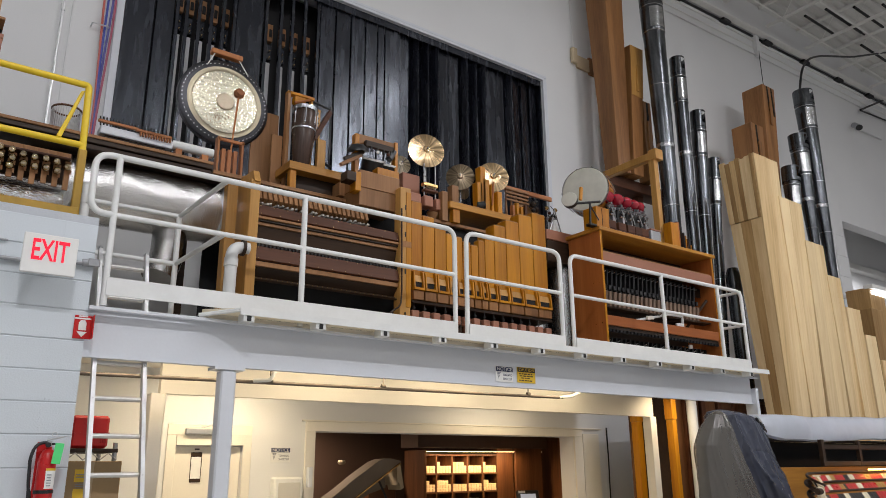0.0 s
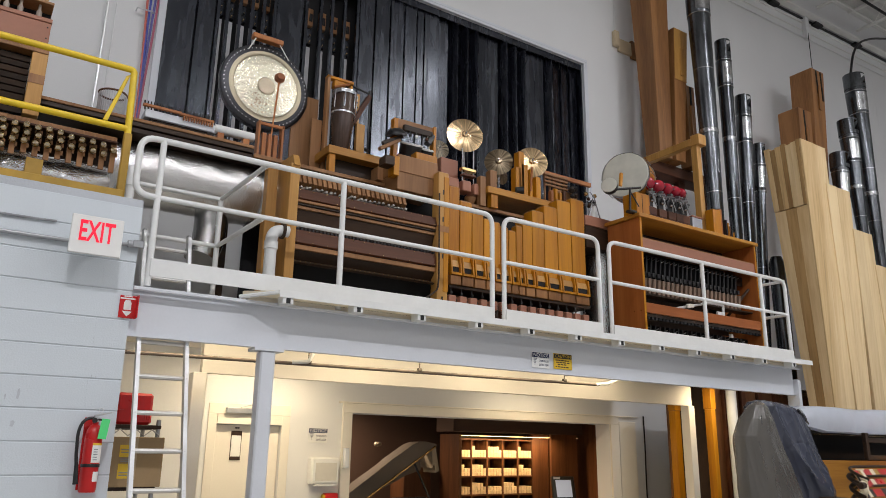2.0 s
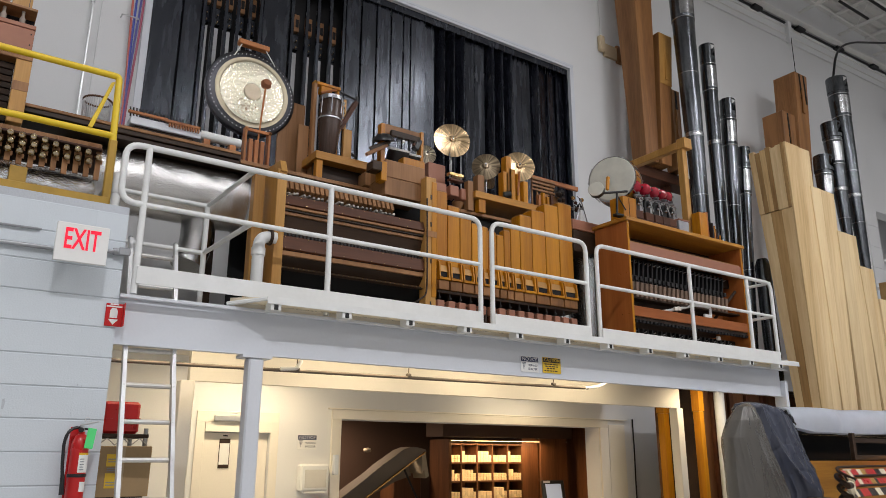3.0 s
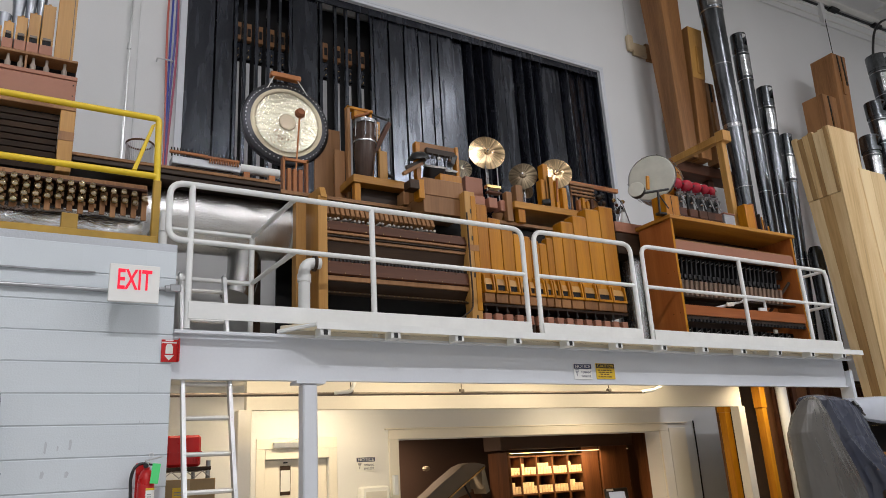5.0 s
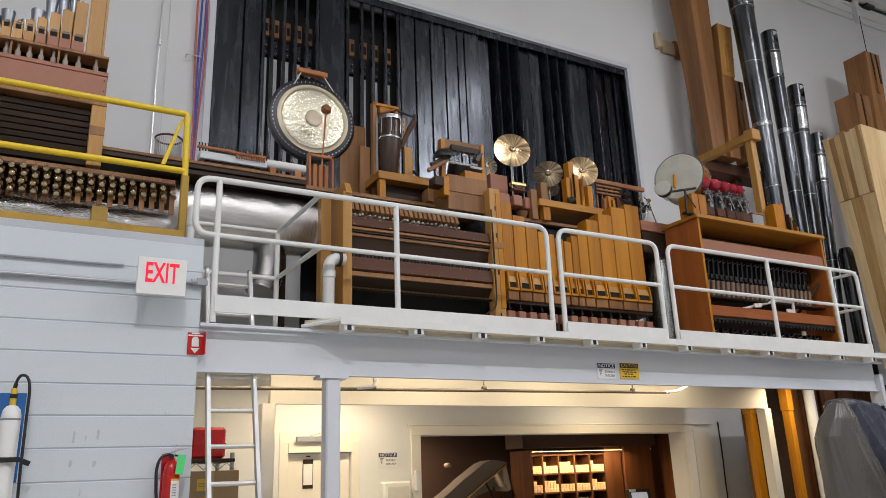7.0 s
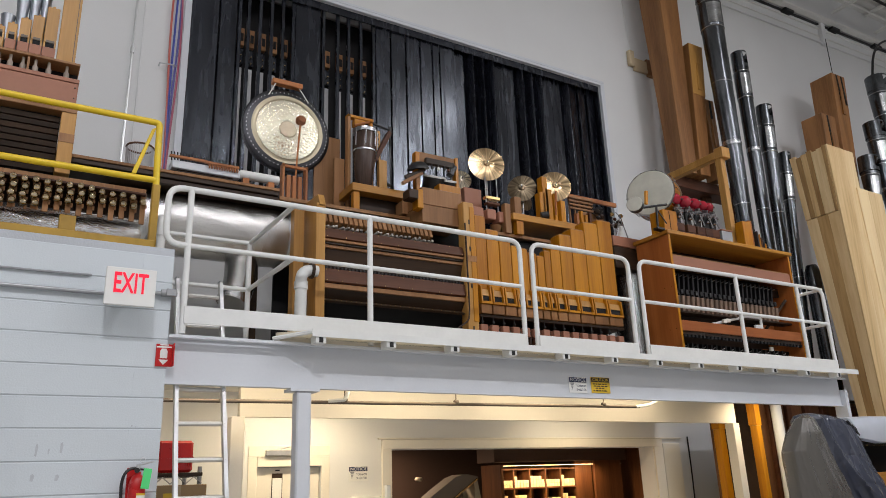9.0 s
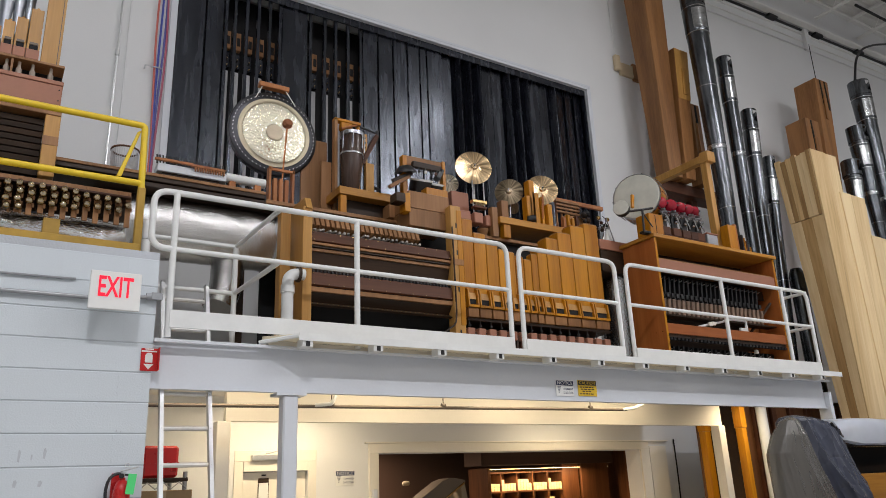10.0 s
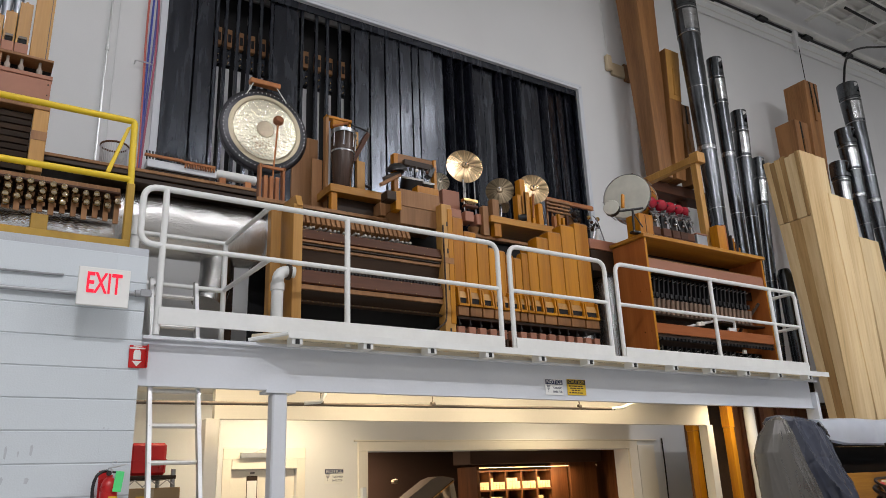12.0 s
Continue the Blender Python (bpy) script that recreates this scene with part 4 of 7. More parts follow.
# ---- chest with small pipes, over the bells ----
lay(1.0018, -0.043, 0.9733, 0.124)
chest = thing("pipe_chest", -1.2, 6.3, 4.3, "pink-brown pipe chest with dark louvred front panel", "organ chest")
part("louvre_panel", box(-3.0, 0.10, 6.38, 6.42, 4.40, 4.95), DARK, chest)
for i in range(9):
    z = 4.42 + i * 0.058
    part("slat", box(-3.0, 0.099, 6.345, 6.379, z, z + 0.046, 0.004, turn=pose(0, 0, 0, 14)), DARKWOOD, chest, "dark brown slat")
part("corner_post", box(0.102, 0.215, 6.28, 6.42, 4.40, 5.02, 0.005), PALEOAK, chest, "pale pine corner post")
part("post_band", box(0.101, 0.216, 6.276, 6.28, 4.68, 4.76), OAKBROWN, chest)
part("frame_rail", box(-3.0, 0.215, 6.27, 6.44, 4.955, 5.02, 0.004), TANBOARD, chest)
part("rail_ledge", box(-3.0, 0.21, 6.262, 6.44, 5.022, 5.045, 0.004), PINK, chest)
part("front_board", box(-3.0, 0.198, 6.285, 6.60, 5.05, 5.245, 0.005), PINK, chest)
part("top_cap", box(-3.0, 0.202, 6.278, 6.60, 5.247, 5.285, 0.004), PINK, chest)
for z in (5.10, 5.20):
    part("board_screw", rod((0.175, 6.284, z), (0.175, 6.278, z), 0.006, 6), DARKWOOD, chest)
part("slot_back", box(-3.0, 0.19, 6.46, 6.6, 5.286, 5.42), DARK, chest)
part("rack_board", box(-3.0, 0.195, 6.285, 6.62, 5.421, 5.444, 0.003), TANBOARD, chest)
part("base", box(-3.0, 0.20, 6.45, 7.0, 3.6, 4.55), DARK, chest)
SMALL = ((0.008, 0.150, 6.5), (-0.103, -0.008, 5.945), (-0.197, -0.112, 5.83), (-0.285, -0.205, 5.775), (-0.372, -0.300, 5.70), (-0.455, -0.386, 5.65),
         (-0.538, -0.470, 5.62), (-0.62, -0.553, 5.59), (-0.702, -0.635, 5.57), (-0.785, -0.718, 5.56), (-0.868, -0.80, 5.55), (-0.95, -0.883, 5.54))
for i, (x0, x1, zt) in enumerate(SMALL):
    w, xm = x1 - x0, (x0 + x1) / 2
    part("pipe_foot", lathe([(0.014, 0), (0.022, 0.01), (0.022, 0.065), (0.012, 0.085), (0.012, 0.132)], 10, pose(xm + 0.02, 6.34, 5.287)), PEGWOOD, chest, "grey-tan pipe foot", True)
    if i % 4 == 3:
        part("slot_post", box(x1 + 0.01, x1 + 0.026, 6.30, 6.33, 5.287, 5.42), TANBOARD, chest)
    p = thing("small_wooden_pipe", xm, 6.36, 5.445, "small square pale pine organ pipe with a low mouth", "organ pipe", "small pine pipes")
    body = part("body", box(x0, x1, 6.30, 6.30 + w, 5.590 if i else 5.446, zt, 0.004), PALEOAK, p)
    if i:
        part("cap", box(x0 - 0.002, x1 + 0.002, 6.29, 6.30 + w, 5.446, 5.540, 0.004), PINK if i < 5 else PALEOAK, p, "pink-brown cap" if i < 5 else "")
        part("mouth", box(x0 + 0.018, x1 - 0.015, 6.305, 6.31 + w / 2, 5.541, 5.588), DARK, body)
        part("upper_lip", box(x0 + 0.018, x1 - 0.015, 6.298, 6.304, 5.589, 5.612), LIPGREY, body)
        part("ear", box(x0, x0 + 0.014, 6.296, 6.30 + w, 5.541, 5.589), PALEOAK, body)
        part("ear", box(x1 - 0.012, x1, 6.296, 6.30 + w, 5.541, 5.589), PALEOAK, body)
        part("tuner", rod((xm, 6.34, zt), (xm, 6.34, zt + 0.03), 0.012, 8), PALEOAK, p)
    else:
        part("spline", box(x0 + 0.118, x0 + 0.124, 6.296, 6.2995, 5.45, 6.4), LIPGREY, p)
for i in range(8):
    x, zt, r = ((-0.12, 6.35, 0.055), (-0.20, 6.2, 0.055), (-0.29, 6.05, 0.055), (-0.385, 5.86, 0.055), (-0.465, 5.73, 0.045), (-0.60, 5.79, 0.055), (-0.69, 5.72, 0.05), (-0.79, 5.68, 0.05))[i]
    solid("metal_resonator", lathe([(0.02, 5.446), (r * 0.8, zt - 0.12), (r, zt), (r - 0.006, zt), (0.02, 5.6)], 18, pose(x, 6.47, 0)), surface("grey_pipe_metal", (0.30, 0.32, 0.35), 0.35, 0.9, 20, 0.15, 0.05, 4) if i == 0 else bpy.data.materials["grey_pipe_metal"], "flared grey metal pipe resonator on chest", "organ pipe", group="metal resonators", smooth=True)

# ---- back wall conduits and cables ----
lay(0.9914, -0.018, 0.9613, 0.087)
cond = thing("wall_conduit", 0.82, 8.56, 4.7, "thin steel conduit up the white wall", "conduit")
part("pipe", tube([(0.80, 8.565, 4.65), (0.80, 8.565, 13.1)], 0.013, 8), ALU, cond, smooth=True)
part("coupling", rod((0.80, 8.565, 7.2), (0.80, 8.565, 7.28), 0.024, 8), ALU, cond, smooth=True)
solid("wall_conduit", tube([(0.90, 8.58, 4.65), (0.90, 8.58, 13.1)], 0.006, 6), WALL, "thin white painted conduit up the wall", "conduit")
for (dx, dy, col, nm) in ((0, 0, (0.05, 0.08, 0.42), "blue"), (0.03, 0.01, (0.10, 0.10, 0.35), "indigo"), (-0.03, 0.0, (0.60, 0.14, 0.10), "red"), (0.045, 0.02, (0.45, 0.10, 0.16), "crimson")):
    cab_mat = surface(nm + "_cable", col, 0.45, 0, 30, 0.08, 0.02)
    pts = [(1.27 + dx + 0.035 * math.sin(z * 1.6 + dx * 50) * (0.2 + abs(dx) * 14), 8.55 - dy, z) for z in [4.7 + 0.3 * i for i in range(28)]]
    solid("hanging_cable", tube(pts, 0.013, 6), cab_mat, nm + " cable hanging in a bundle on the wall", "cable", group="cable bundle", smooth=True)
solid("cable_hook", tube(round_path([(1.12, 8.59, 7.12), (1.12, 8.5, 7.12), (1.30, 8.5, 7.12), (1.30, 8.56, 7.12)], 0.02), 0.010, 6), ALU, "small steel hook holding the cables", "hook", smooth=True)
lay(1.0008, -0.039, 0.9724, 0.109)
basket = thing("wire_basket", 0.79, 6.82, 4.65, "wire drum cage with a brown rim on the shelf", "basket")
part("rim", tube([(0.79 + 0.118 * math.cos(a), 6.82 + 0.118 * math.sin(a), 5.022) for a in [2 * math.pi * k / 24 for k in range(24)]], 0.010, 8, None, True), WALNUT, basket, smooth=True)
part("base", lathe([(0, 4.729), (0.075, 4.729), (0.07, 4.76), (0, 4.77)], 20, pose(0.79, 6.82, 0)), BLACK, basket)
for k in range(36):
    a = 2 * math.pi * k / 36
    part("wire", rod((0.79 + 0.117 * math.cos(a), 6.82 + 0.117 * math.sin(a), 4.73), (0.79 + 0.117 * math.cos(a), 6.82 + 0.117 * math.sin(a), 5.025), 0.0035, 5), ALU, basket)
part("ring", tube([(0.79 + 0.117 * math.cos(a), 6.82 + 0.117 * math.sin(a), 4.738) for a in [2 * math.pi * k / 24 for k in range(24)]], 0.006, 6, None, True), ALU, basket, smooth=True)

# ---- percussion on the shelf ----
tray = thing("chime_tray", 1.4, 6.65, 4.646, "pale tray with orange rails and black pegs", "percussion")
part("tray", box(1.05, 1.68, 6.63, 6.80, 4.80, 4.88, 0.006), STEEL_WHITE, tray)
part("rail", box(1.02, 1.36, 6.60, 6.63, 4.895, 4.92, 0.003), ORANGEPLY, tray)
part("rail", box(1.34, 1.66, 6.595, 6.625, 4.885, 4.91, 0.003), ORANGEPLY, tray)
for i in range(24):
    x = 1.08 + i * 0.0275
    part("peg", rod((x - 0.03, 6.66, 4.88), (x - 0.042, 6.64, 4.965), 0.007, 6), BLACK, tray)
part("cleat", box(1.10, 1.62, 6.66, 6.78, 4.729, 4.799), DARKWOOD, tray)
for i in range(12):
    x = 1.38 + i * 0.024
    part("bar", box(x, x + 0.011, 6.60, 6.66, 4.85, 4.91), ORANGEPLY, tray)
tube_h = thing("pvc_tube", 1.9, 6.7, 4.70, "short white plastic tube lying on the shelf", "pipe")
part("tube", tube([(1.64, 6.70, 4.875), (2.08, 6.70, 4.875)], 0.048, 14), PVC, tube_h, smooth=True)
part("saddle", box(1.72, 1.78, 6.66, 6.74, 4.729, 4.83), ORANGEPLY, tube_h)
part("saddle", box(1.97, 2.03, 6.66, 6.74, 4.729, 4.83), ORANGEPLY, tube_h)

gong = thing("gong", 2.29, 7.1, 4.646, "large hammered gong with dark rim in wooden hanger", "gong")
GM = facing(2.29, 7.1, 5.69, 0, -1, 0)
posed("rim", lathe([(0.402, 0.012), (0.42, 0.004), (0.468, 0.0), (0.490, -0.02), (0.490, -0.075), (0.472, -0.08), (0.472, -0.025), (0.40, -0.01)], 72, GM.inverted() @ GM), GONG_RIM, gong, GM, "dark blue-black gong rim")
posed("face", lathe([(0.098, 0.020), (0.18, 0.026), (0.29, 0.020), (0.348, 0.012), (0.348, 0.0), (0.0, 0.0)], 72, Matrix()), GONG_FACE, gong, GM, "bright hammered metal face")
posed("outer_band", lathe([(0.349, 0.012), (0.356, 0.017), (0.364, 0.013), (0.385, 0.010), (0.403, 0.013), (0.403, 0.0), (0.349, 0.0)], 72, Matrix()), GONG_BAND, gong, GM, "tan hammered outer band")
posed("boss", lathe([(0, 0.029), (0.09, 0.029), (0.10, 0.018), (0.10, 0.012)], 40, Matrix()), GONG_BOSS, gong, GM, "dull tan boss")
# bright pegs stand for glints on the rim's hammer marks
for k in range(60):
    a = 2 * math.pi * k / 60
    part("rim_stud", rod((2.29 + 0.452 * math.cos(a), 7.098, 5.69 + 0.452 * math.sin(a)), (2.29 + 0.452 * math.cos(a), 7.09, 5.69 + 0.452 * math.sin(a)), 0.006, 6), ALU, gong)
part("hanger", box(2.10, 2.44, 7.06, 7.14, 6.23, 6.29, 0.006), ORANGEPLY, gong, "orange wooden hanger bar")
for x, x2 in ((2.14, 2.07), (2.40, 2.52)):
    part("cord", rod((x, 7.08, 6.24), (x2, 7.09, 6.08), 0.006, 6), SIGNWHITE, gong)
part("hanger_post", box(2.22, 2.32, 7.2, 7.26, 4.646, 6.25), BLACKWOOD, gong)
action = thing("gong_striker", 2.27, 6.75, 4.646, "orange wooden striker frame with a felt mallet", "percussion")
for x in (2.14, 2.385):
    part("upright", box(x - 0.012, x + 0.012, 6.72, 6.80, 4.647, 5.10, 0.003), ORANGEPLY, action)
part("crossbar", box(2.13, 2.40, 6.72, 6.745, 5.06, 5.09, 0.003), ORANGEPLY, action)
part("base", box(2.12, 2.41, 6.68, 6.84, 4.647, 4.70, 0.004), ORANGEPLY, action)
for x in (2.20, 2.26, 2.32):
    part("pneumatic", box(x - 0.02, x + 0.02, 6.73, 6.79, 4.70, 4.98, 0.003), ORANGEPLY, action)
part("stick", rod((2.26, 6.74, 4.80), (2.318, 6.76, 5.64), 0.009, 8), ORANGEPLY, action)
part("mallet_head", lathe([(0, -0.05), (0.045, -0.035), (0.058, 0), (0.045, 0.035), (0, 0.05)], 14, facing(2.32, 6.76, 5.65, 0.1, -0.9, 0.3)), surface("brown_felt", (0.28, 0.11, 0.05), 0.9, 0, 60, 0.15, 0.3), action, "brown felt mallet head", True)
solid("plywood_panel", box(2.62, 2.925, 7.14, 7.17, 4.646, 5.735, 0.004), TANBOARD, "tan plywood panel standing behind the gong", "panel")

table = thing("low_table", 3.2, 6.8, 4.646, "low honey pine stand open at the front", "stand", "pine stands")
part("top", box(2.86, 3.56, 6.64, 7.05, 4.90, 4.99, 0.004), HONEYX, table)
part("leg", box(2.88, 2.95, 6.66, 6.73, 4.646, 4.899, 0.003), HONEY, table)
part("leg", box(3.48, 3.55, 6.66, 6.73, 4.646, 4.899, 0.003), HONEY, table)
part("back", box(2.9, 3.5, 6.78, 6.81, 4.646, 4.899), DARKWOOD, table)
part("drawer_block", box(3.42, 3.60, 6.60, 6.76, 4.70, 4.86, 0.006), TANBOARD, table)
conga = thing("conga_drum", 3.06, 6.85, 4.99, "dark wooden conga drum with chrome hoop", "drum")
CMx = pose(3.07, 6.83, 4.992, 0, 2, 0)
part("shell", lathe([(0.075, 0.0), (0.085, 0.02), (0.115, 0.30), (0.13, 0.48), (0.128, 0.62), (0.115, 0.74), (0, 0.74)], 28, CMx), CONGA, conga, smooth=True)
part("hoop", lathe([(0.118, 0.70), (0.135, 0.70), (0.135, 0.745), (0.118, 0.745)], 28, CMx), CHROME, conga, smooth=True)
part("skin", lathe([(0.116, 0.746), (0.1, 0.752), (0, 0.754)], 28, CMx), DRUMHEAD, conga, smooth=True)
part("waist_band", lathe([(0.131, 0.46), (0.134, 0.46), (0.134, 0.48), (0.131, 0.48)], 28, CMx), CHROME, conga, smooth=True)
part("foot_ring", lathe([(0.077, 0.0), (0.09, 0.0), (0.09, 0.022), (0.077, 0.022)], 28, CMx), BLACK, conga, smooth=True)
for a in (200, 250, 300, 340):
    c, s_ = math.cos(radians(a)), math.sin(radians(a))
    part("tension_rod", rod(CMx @ Vector((0.138 * c, 0.138 * s_, 0.52)), CMx @ Vector((0.138 * c, 0.138 * s_, 0.73)), 0.006, 6), CHROME, conga)
cframe = thing("conga_stand", 3.06, 6.95, 4.99, "wooden frame holding the striker above the conga", "frame")
part("post", box(2.925, 2.96, 6.92, 7.0, 4.646, 5.96, 0.004), TANBOARD, cframe)
part("post", box(3.215, 3.245, 6.95, 7.0, 4.991, 5.93, 0.004), HONEY, cframe)
part("top_bar", box(2.925, 3.245, 6.92, 7.0, 5.93, 5.965, 0.004), HONEY, cframe)
part("side_board", box(2.80, 2.922, 7.0, 7.03, 4.646, 5.42, 0.004), TANBOARD, cframe)
part("beater_block", box(2.99, 3.12, 6.88, 6.97, 5.82, 5.90, 0.006), HONEY, cframe)
part("beater_rod", tube([(2.98, 6.86, 5.80), (3.16, 6.86, 5.88)], 0.014, 8), ORANGEPLY, cframe, smooth=True)
bm = box(3.245, 3.315, 6.90, 6.93, 5.45, 5.82, 0.004)
part("drilled_strip", bm, PALEOAK, cframe, "honey strip drilled with holes")
for k in range(5):
    part("hole", rod((3.282, 6.898, 5.52 + k * 0.062), (3.282, 6.905, 5.52 + k * 0.062), 0.014, 8), DARK, cframe)
part("slanted_board", box(3.33 - 0.025, 3.33 + 0.025, 6.86, 6.94, 5.40, 5.84, 0.004, turn=pose(0, 0, 0, 0, 26, 0)), MAHOG, cframe)
part("tag_block", box(3.28, 3.38, 6.87, 6.92, 5.0, 5.44, 0.004), PALEOAK, cframe, "pale wooden tag block")
pstand = thing("pipe_stand", 3.47, 7.0, 4.646, "black threaded pipe stand with an arm", "stand")
part("upright", rod((3.48, 6.98, 4.646), (3.48, 6.98, 5.92), 0.013, 10), BLACK, pstand, smooth=True)
part("arm", rod((3.22, 6.98, 5.95), (3.48, 6.98, 5.90), 0.013, 10), BLACK, pstand, smooth=True)
part("elbow", rod((3.48, 6.98, 5.86), (3.48, 6.98, 5.94), 0.022, 10), BLACK, pstand, smooth=True)
part("foot_tee", rod((3.36, 6.98, 5.22), (3.50, 6.98, 5.18), 0.02, 10), BLACK, pstand, smooth=True)

snare = thing("trap_frame", 3.9, 6.7, 4.885, "honey wooden frame carrying small drums and strikers", "drum frame")
part("post", box(3.61, 3.665, 6.62, 6.70, 4.886, 5.505, 0.004), HONEY, snare)
part("post", box(4.13, 4.17, 6.62, 6.70, 4.886, 5.53, 0.004), HONEY, snare)
part("top_bar", box(3.66, 4.13, 6.64, 6.69, 5.40, 5.52, 0.004), TANBOARD, snare)
part("striker_bar", box(3.72, 4.1, 6.58, 6.63, 5.36, 5.44, 0.01), DARKWOOD, snare)
part("base", box(3.58, 4.2, 6.50, 6.86, 4.886, 4.93, 0.004), TANBOARD, snare)
part("wedge_block", box(3.82, 4.10, 6.48, 6.6, 4.93, 5.09, 0.006), HONEY, snare)
for x, r, z in ((3.89, 0.125, 5.27), (4.075, 0.10, 5.25)):
    shell = part("drum_shell", lathe([(r, -0.14), (r, 0.0)], 24, facing(x, 6.70, z, -0.05, -0.5, 1)), BLACK, snare, "black drum shell", True)
    part("drum_skin", lathe([(r + 0.008, -0.01), (r + 0.008, 0.008), (r - 0.01, 0.012), (0, 0.012)], 24, facing(x, 6.70, z, -0.05, -0.5, 1)), SIGNWHITE, shell, "white drum skin", True)
part("black_bell", lathe([(0, 0.05), (0.07, 0.035), (0.12, -0.02), (0.125, -0.04), (0.1, -0.04), (0, 0.0)], 20, facing(3.60, 6.55, 5.29, -0.2, -0.25, 1)), BLACK, snare, "black bell-shaped block", True)
part("lever", box(3.36, 3.66, 6.5, 6.55, 5.09, 5.13, 0.004, turn=pose(0, 0, 0, 0, -35, 0)), TANBOARD, snare)
part("lever", box(3.40, 3.68, 6.5, 6.54, 5.15, 5.19, 0.004, turn=pose(0, 0, 0, 0, -30, 0)), DARKWOOD, snare)
for i in range(4):
    a, b = (3.80 + i * 0.085, 6.6, 5.40), (3.77 + i * 0.075 + random.uniform(-0.03, 0.03), 6.56, 5.31)
    part("striker", rod(a, b, 0.007, 6), (BLACK, CHROME)[i % 2], snare)
    part("striker_felt", lathe([(0, -0.02), (0.018, -0.012), (0.018, 0.012), (0, 0.02)], 10, pose(*b)), (BLACK, SIGNWHITE, BLACK, MAHOG)[i], snare, smooth=True)
part("damper", box(4.04, 4.11, 6.58, 6.66, 5.27, 5.42, 0.012, turn=pose(0, 0, 0, 0, 24, 0)), BLACK, snare)


def cymbal(name, x, y, z, n, r, mat, label, stand_z, lean=0.0):
    c = thing(name, x, y, stand_z, label, "cymbal", "cymbals")
    m = facing(x, y, z, *n)
    posed("plate", lathe([(0.006, 0.034), (0.03, 0.032), (0.045, 0.016), (r * 0.6, 0.008), (r, -0.012), (r, -0.015), (r * 0.6, 0.004), (0.04, 0.010), (0.006, 0.028)], 64, Matrix()), mat, c, m)
    posed("wing_nut", rod((0, 0, 0.02), (0, 0, 0.07), 0.010, 8), CHROME, c, m)
    back = m @ Vector((0, 0, -0.05))
    part("stem", rod((back.x, back.y, stand_z), back, 0.010, 8), CHROME, c)
    return c


ca = cymbal("crash_cymbal", 4.61, 6.68, 5.575, (-0.34, -0.93, 0.10), 0.222, CYMBAL, "polished bronze cymbal standing upright on rods", 4.80)
for x in (4.56, 4.72):
    part("holder_rod", rod((x, 6.66, 4.9), (x, 6.66, 5.38), 0.008, 8), CHROME, ca)
part("clamp", box(4.54, 4.74, 6.63, 6.70, 5.09, 5.13, 0.004), BRASS, ca)
part("clamp", box(4.55, 4.73, 6.62, 6.70, 5.02, 5.05, 0.004), MAHOG, ca)
part("base_block", box(4.50, 4.62, 6.56, 6.72, 4.80, 4.93, 0.008), PINK, ca)
part("base_block", box(4.66, 4.80, 6.56, 6.72, 4.78, 4.92, 0.008), PINK, ca)
cymbal("small_cymbal", 4.40, 6.92, 5.42, (-0.3, -0.94, 0.1), 0.125, PALECYMBAL, "small bronze cymbal half hidden behind a box", 4.646)
cymbal("dim_cymbal", 5.25, 6.86, 5.44, (-0.62, -0.78, 0.1), 0.18, CYMBAL_DIM, "bronze cymbal in shade, its colour darkened", 4.98)
cymbal("dim_cymbal", 5.34, 6.94, 5.33, (0.2, -0.97, 0.1), 0.15, CYMBAL_DIM, "bronze cymbal in shade, its colour darkened", 4.98)
cymbal("ride_cymbal", 5.62, 6.66, 5.46, (-0.45, -0.88, 0.1), 0.205, CYMBAL, "bronze cymbal leaning on a wooden block", 4.98)
solid("relay_box", box(4.34, 4.58, 6.78, 6.95, 4.80, 5.26, 0.006), PINK, "small pink-grey relay box", "box")
solid("relay_box", box(4.22, 4.44, 6.55, 6.75, 4.76, 4.92, 0.006), PINK, "small pink-grey relay box", "box")
solid("speaker_cone", lathe([(0.03, 0), (0.04, 0.02), (0.06, 0.06), (0.07, 0.09), (0.06, 0.09), (0.03, 0.02)], 20, pose(4.63, 6.6, 4.646)), TANBOARD, "small tan funnel under the cymbal", "funnel", smooth=True)

stand3 = thing("low_table", 5.3, 6.6, 4.646, "low honey pine stand open at the front", "stand", "pine stands")
part("top", box(4.80, 5.83, 6.48, 6.95, 4.815, 4.90, 0.005), HONEYX, stand3)
part("leg", box(4.86, 4.96, 6.50, 6.58, 4.646, 4.814, 0.004), HONEY, stand3)
part("leg", box(5.70, 5.80, 6.50, 6.58, 4.646, 4.814, 0.004), HONEY, stand3)
part("end_board", box(4.72, 4.80, 6.52, 6.6, 4.646, 5.02, 0.004), TANBOARD, stand3)
act = thing("cymbal_action", 5.5, 6.65, 4.90, "honey wooden striker blocks beside the cymbals", "striker")
for x0, x1, z1 in ((5.28, 5.36, 5.28), (5.37, 5.47, 5.34), (5.50, 5.54, 5.30), (5.60, 5.67, 5.22), (5.33, 5.41, 5.5)):
    part("block", box(x0, x1, 6.56, 6.66, 4.901, z1, 0.004), HONEY, act)
part("block", box(5.74, 5.84, 6.8, 6.84, 4.901, 5.62, 0.004), TANBOARD, act)
part("striker", tube([(5.49, 6.54, 5.0), (5.52, 6.54, 5.32)], 0.012, 8), ORANGEPLY, act, smooth=True)
part("motor", rod((5.26, 6.54, 4.95), (5.34, 6.50, 4.96), 0.045, 14), BLACK, act, "small black motor", True)
part("support", box(5.0, 5.1, 6.7, 6.8, 4.901, 5.22, 0.004), TANBOARD, act)
glock = thing("rattle_rack", 6.2, 6.75, 4.646, "slatted tan rack with dangling rattles", "percussion")
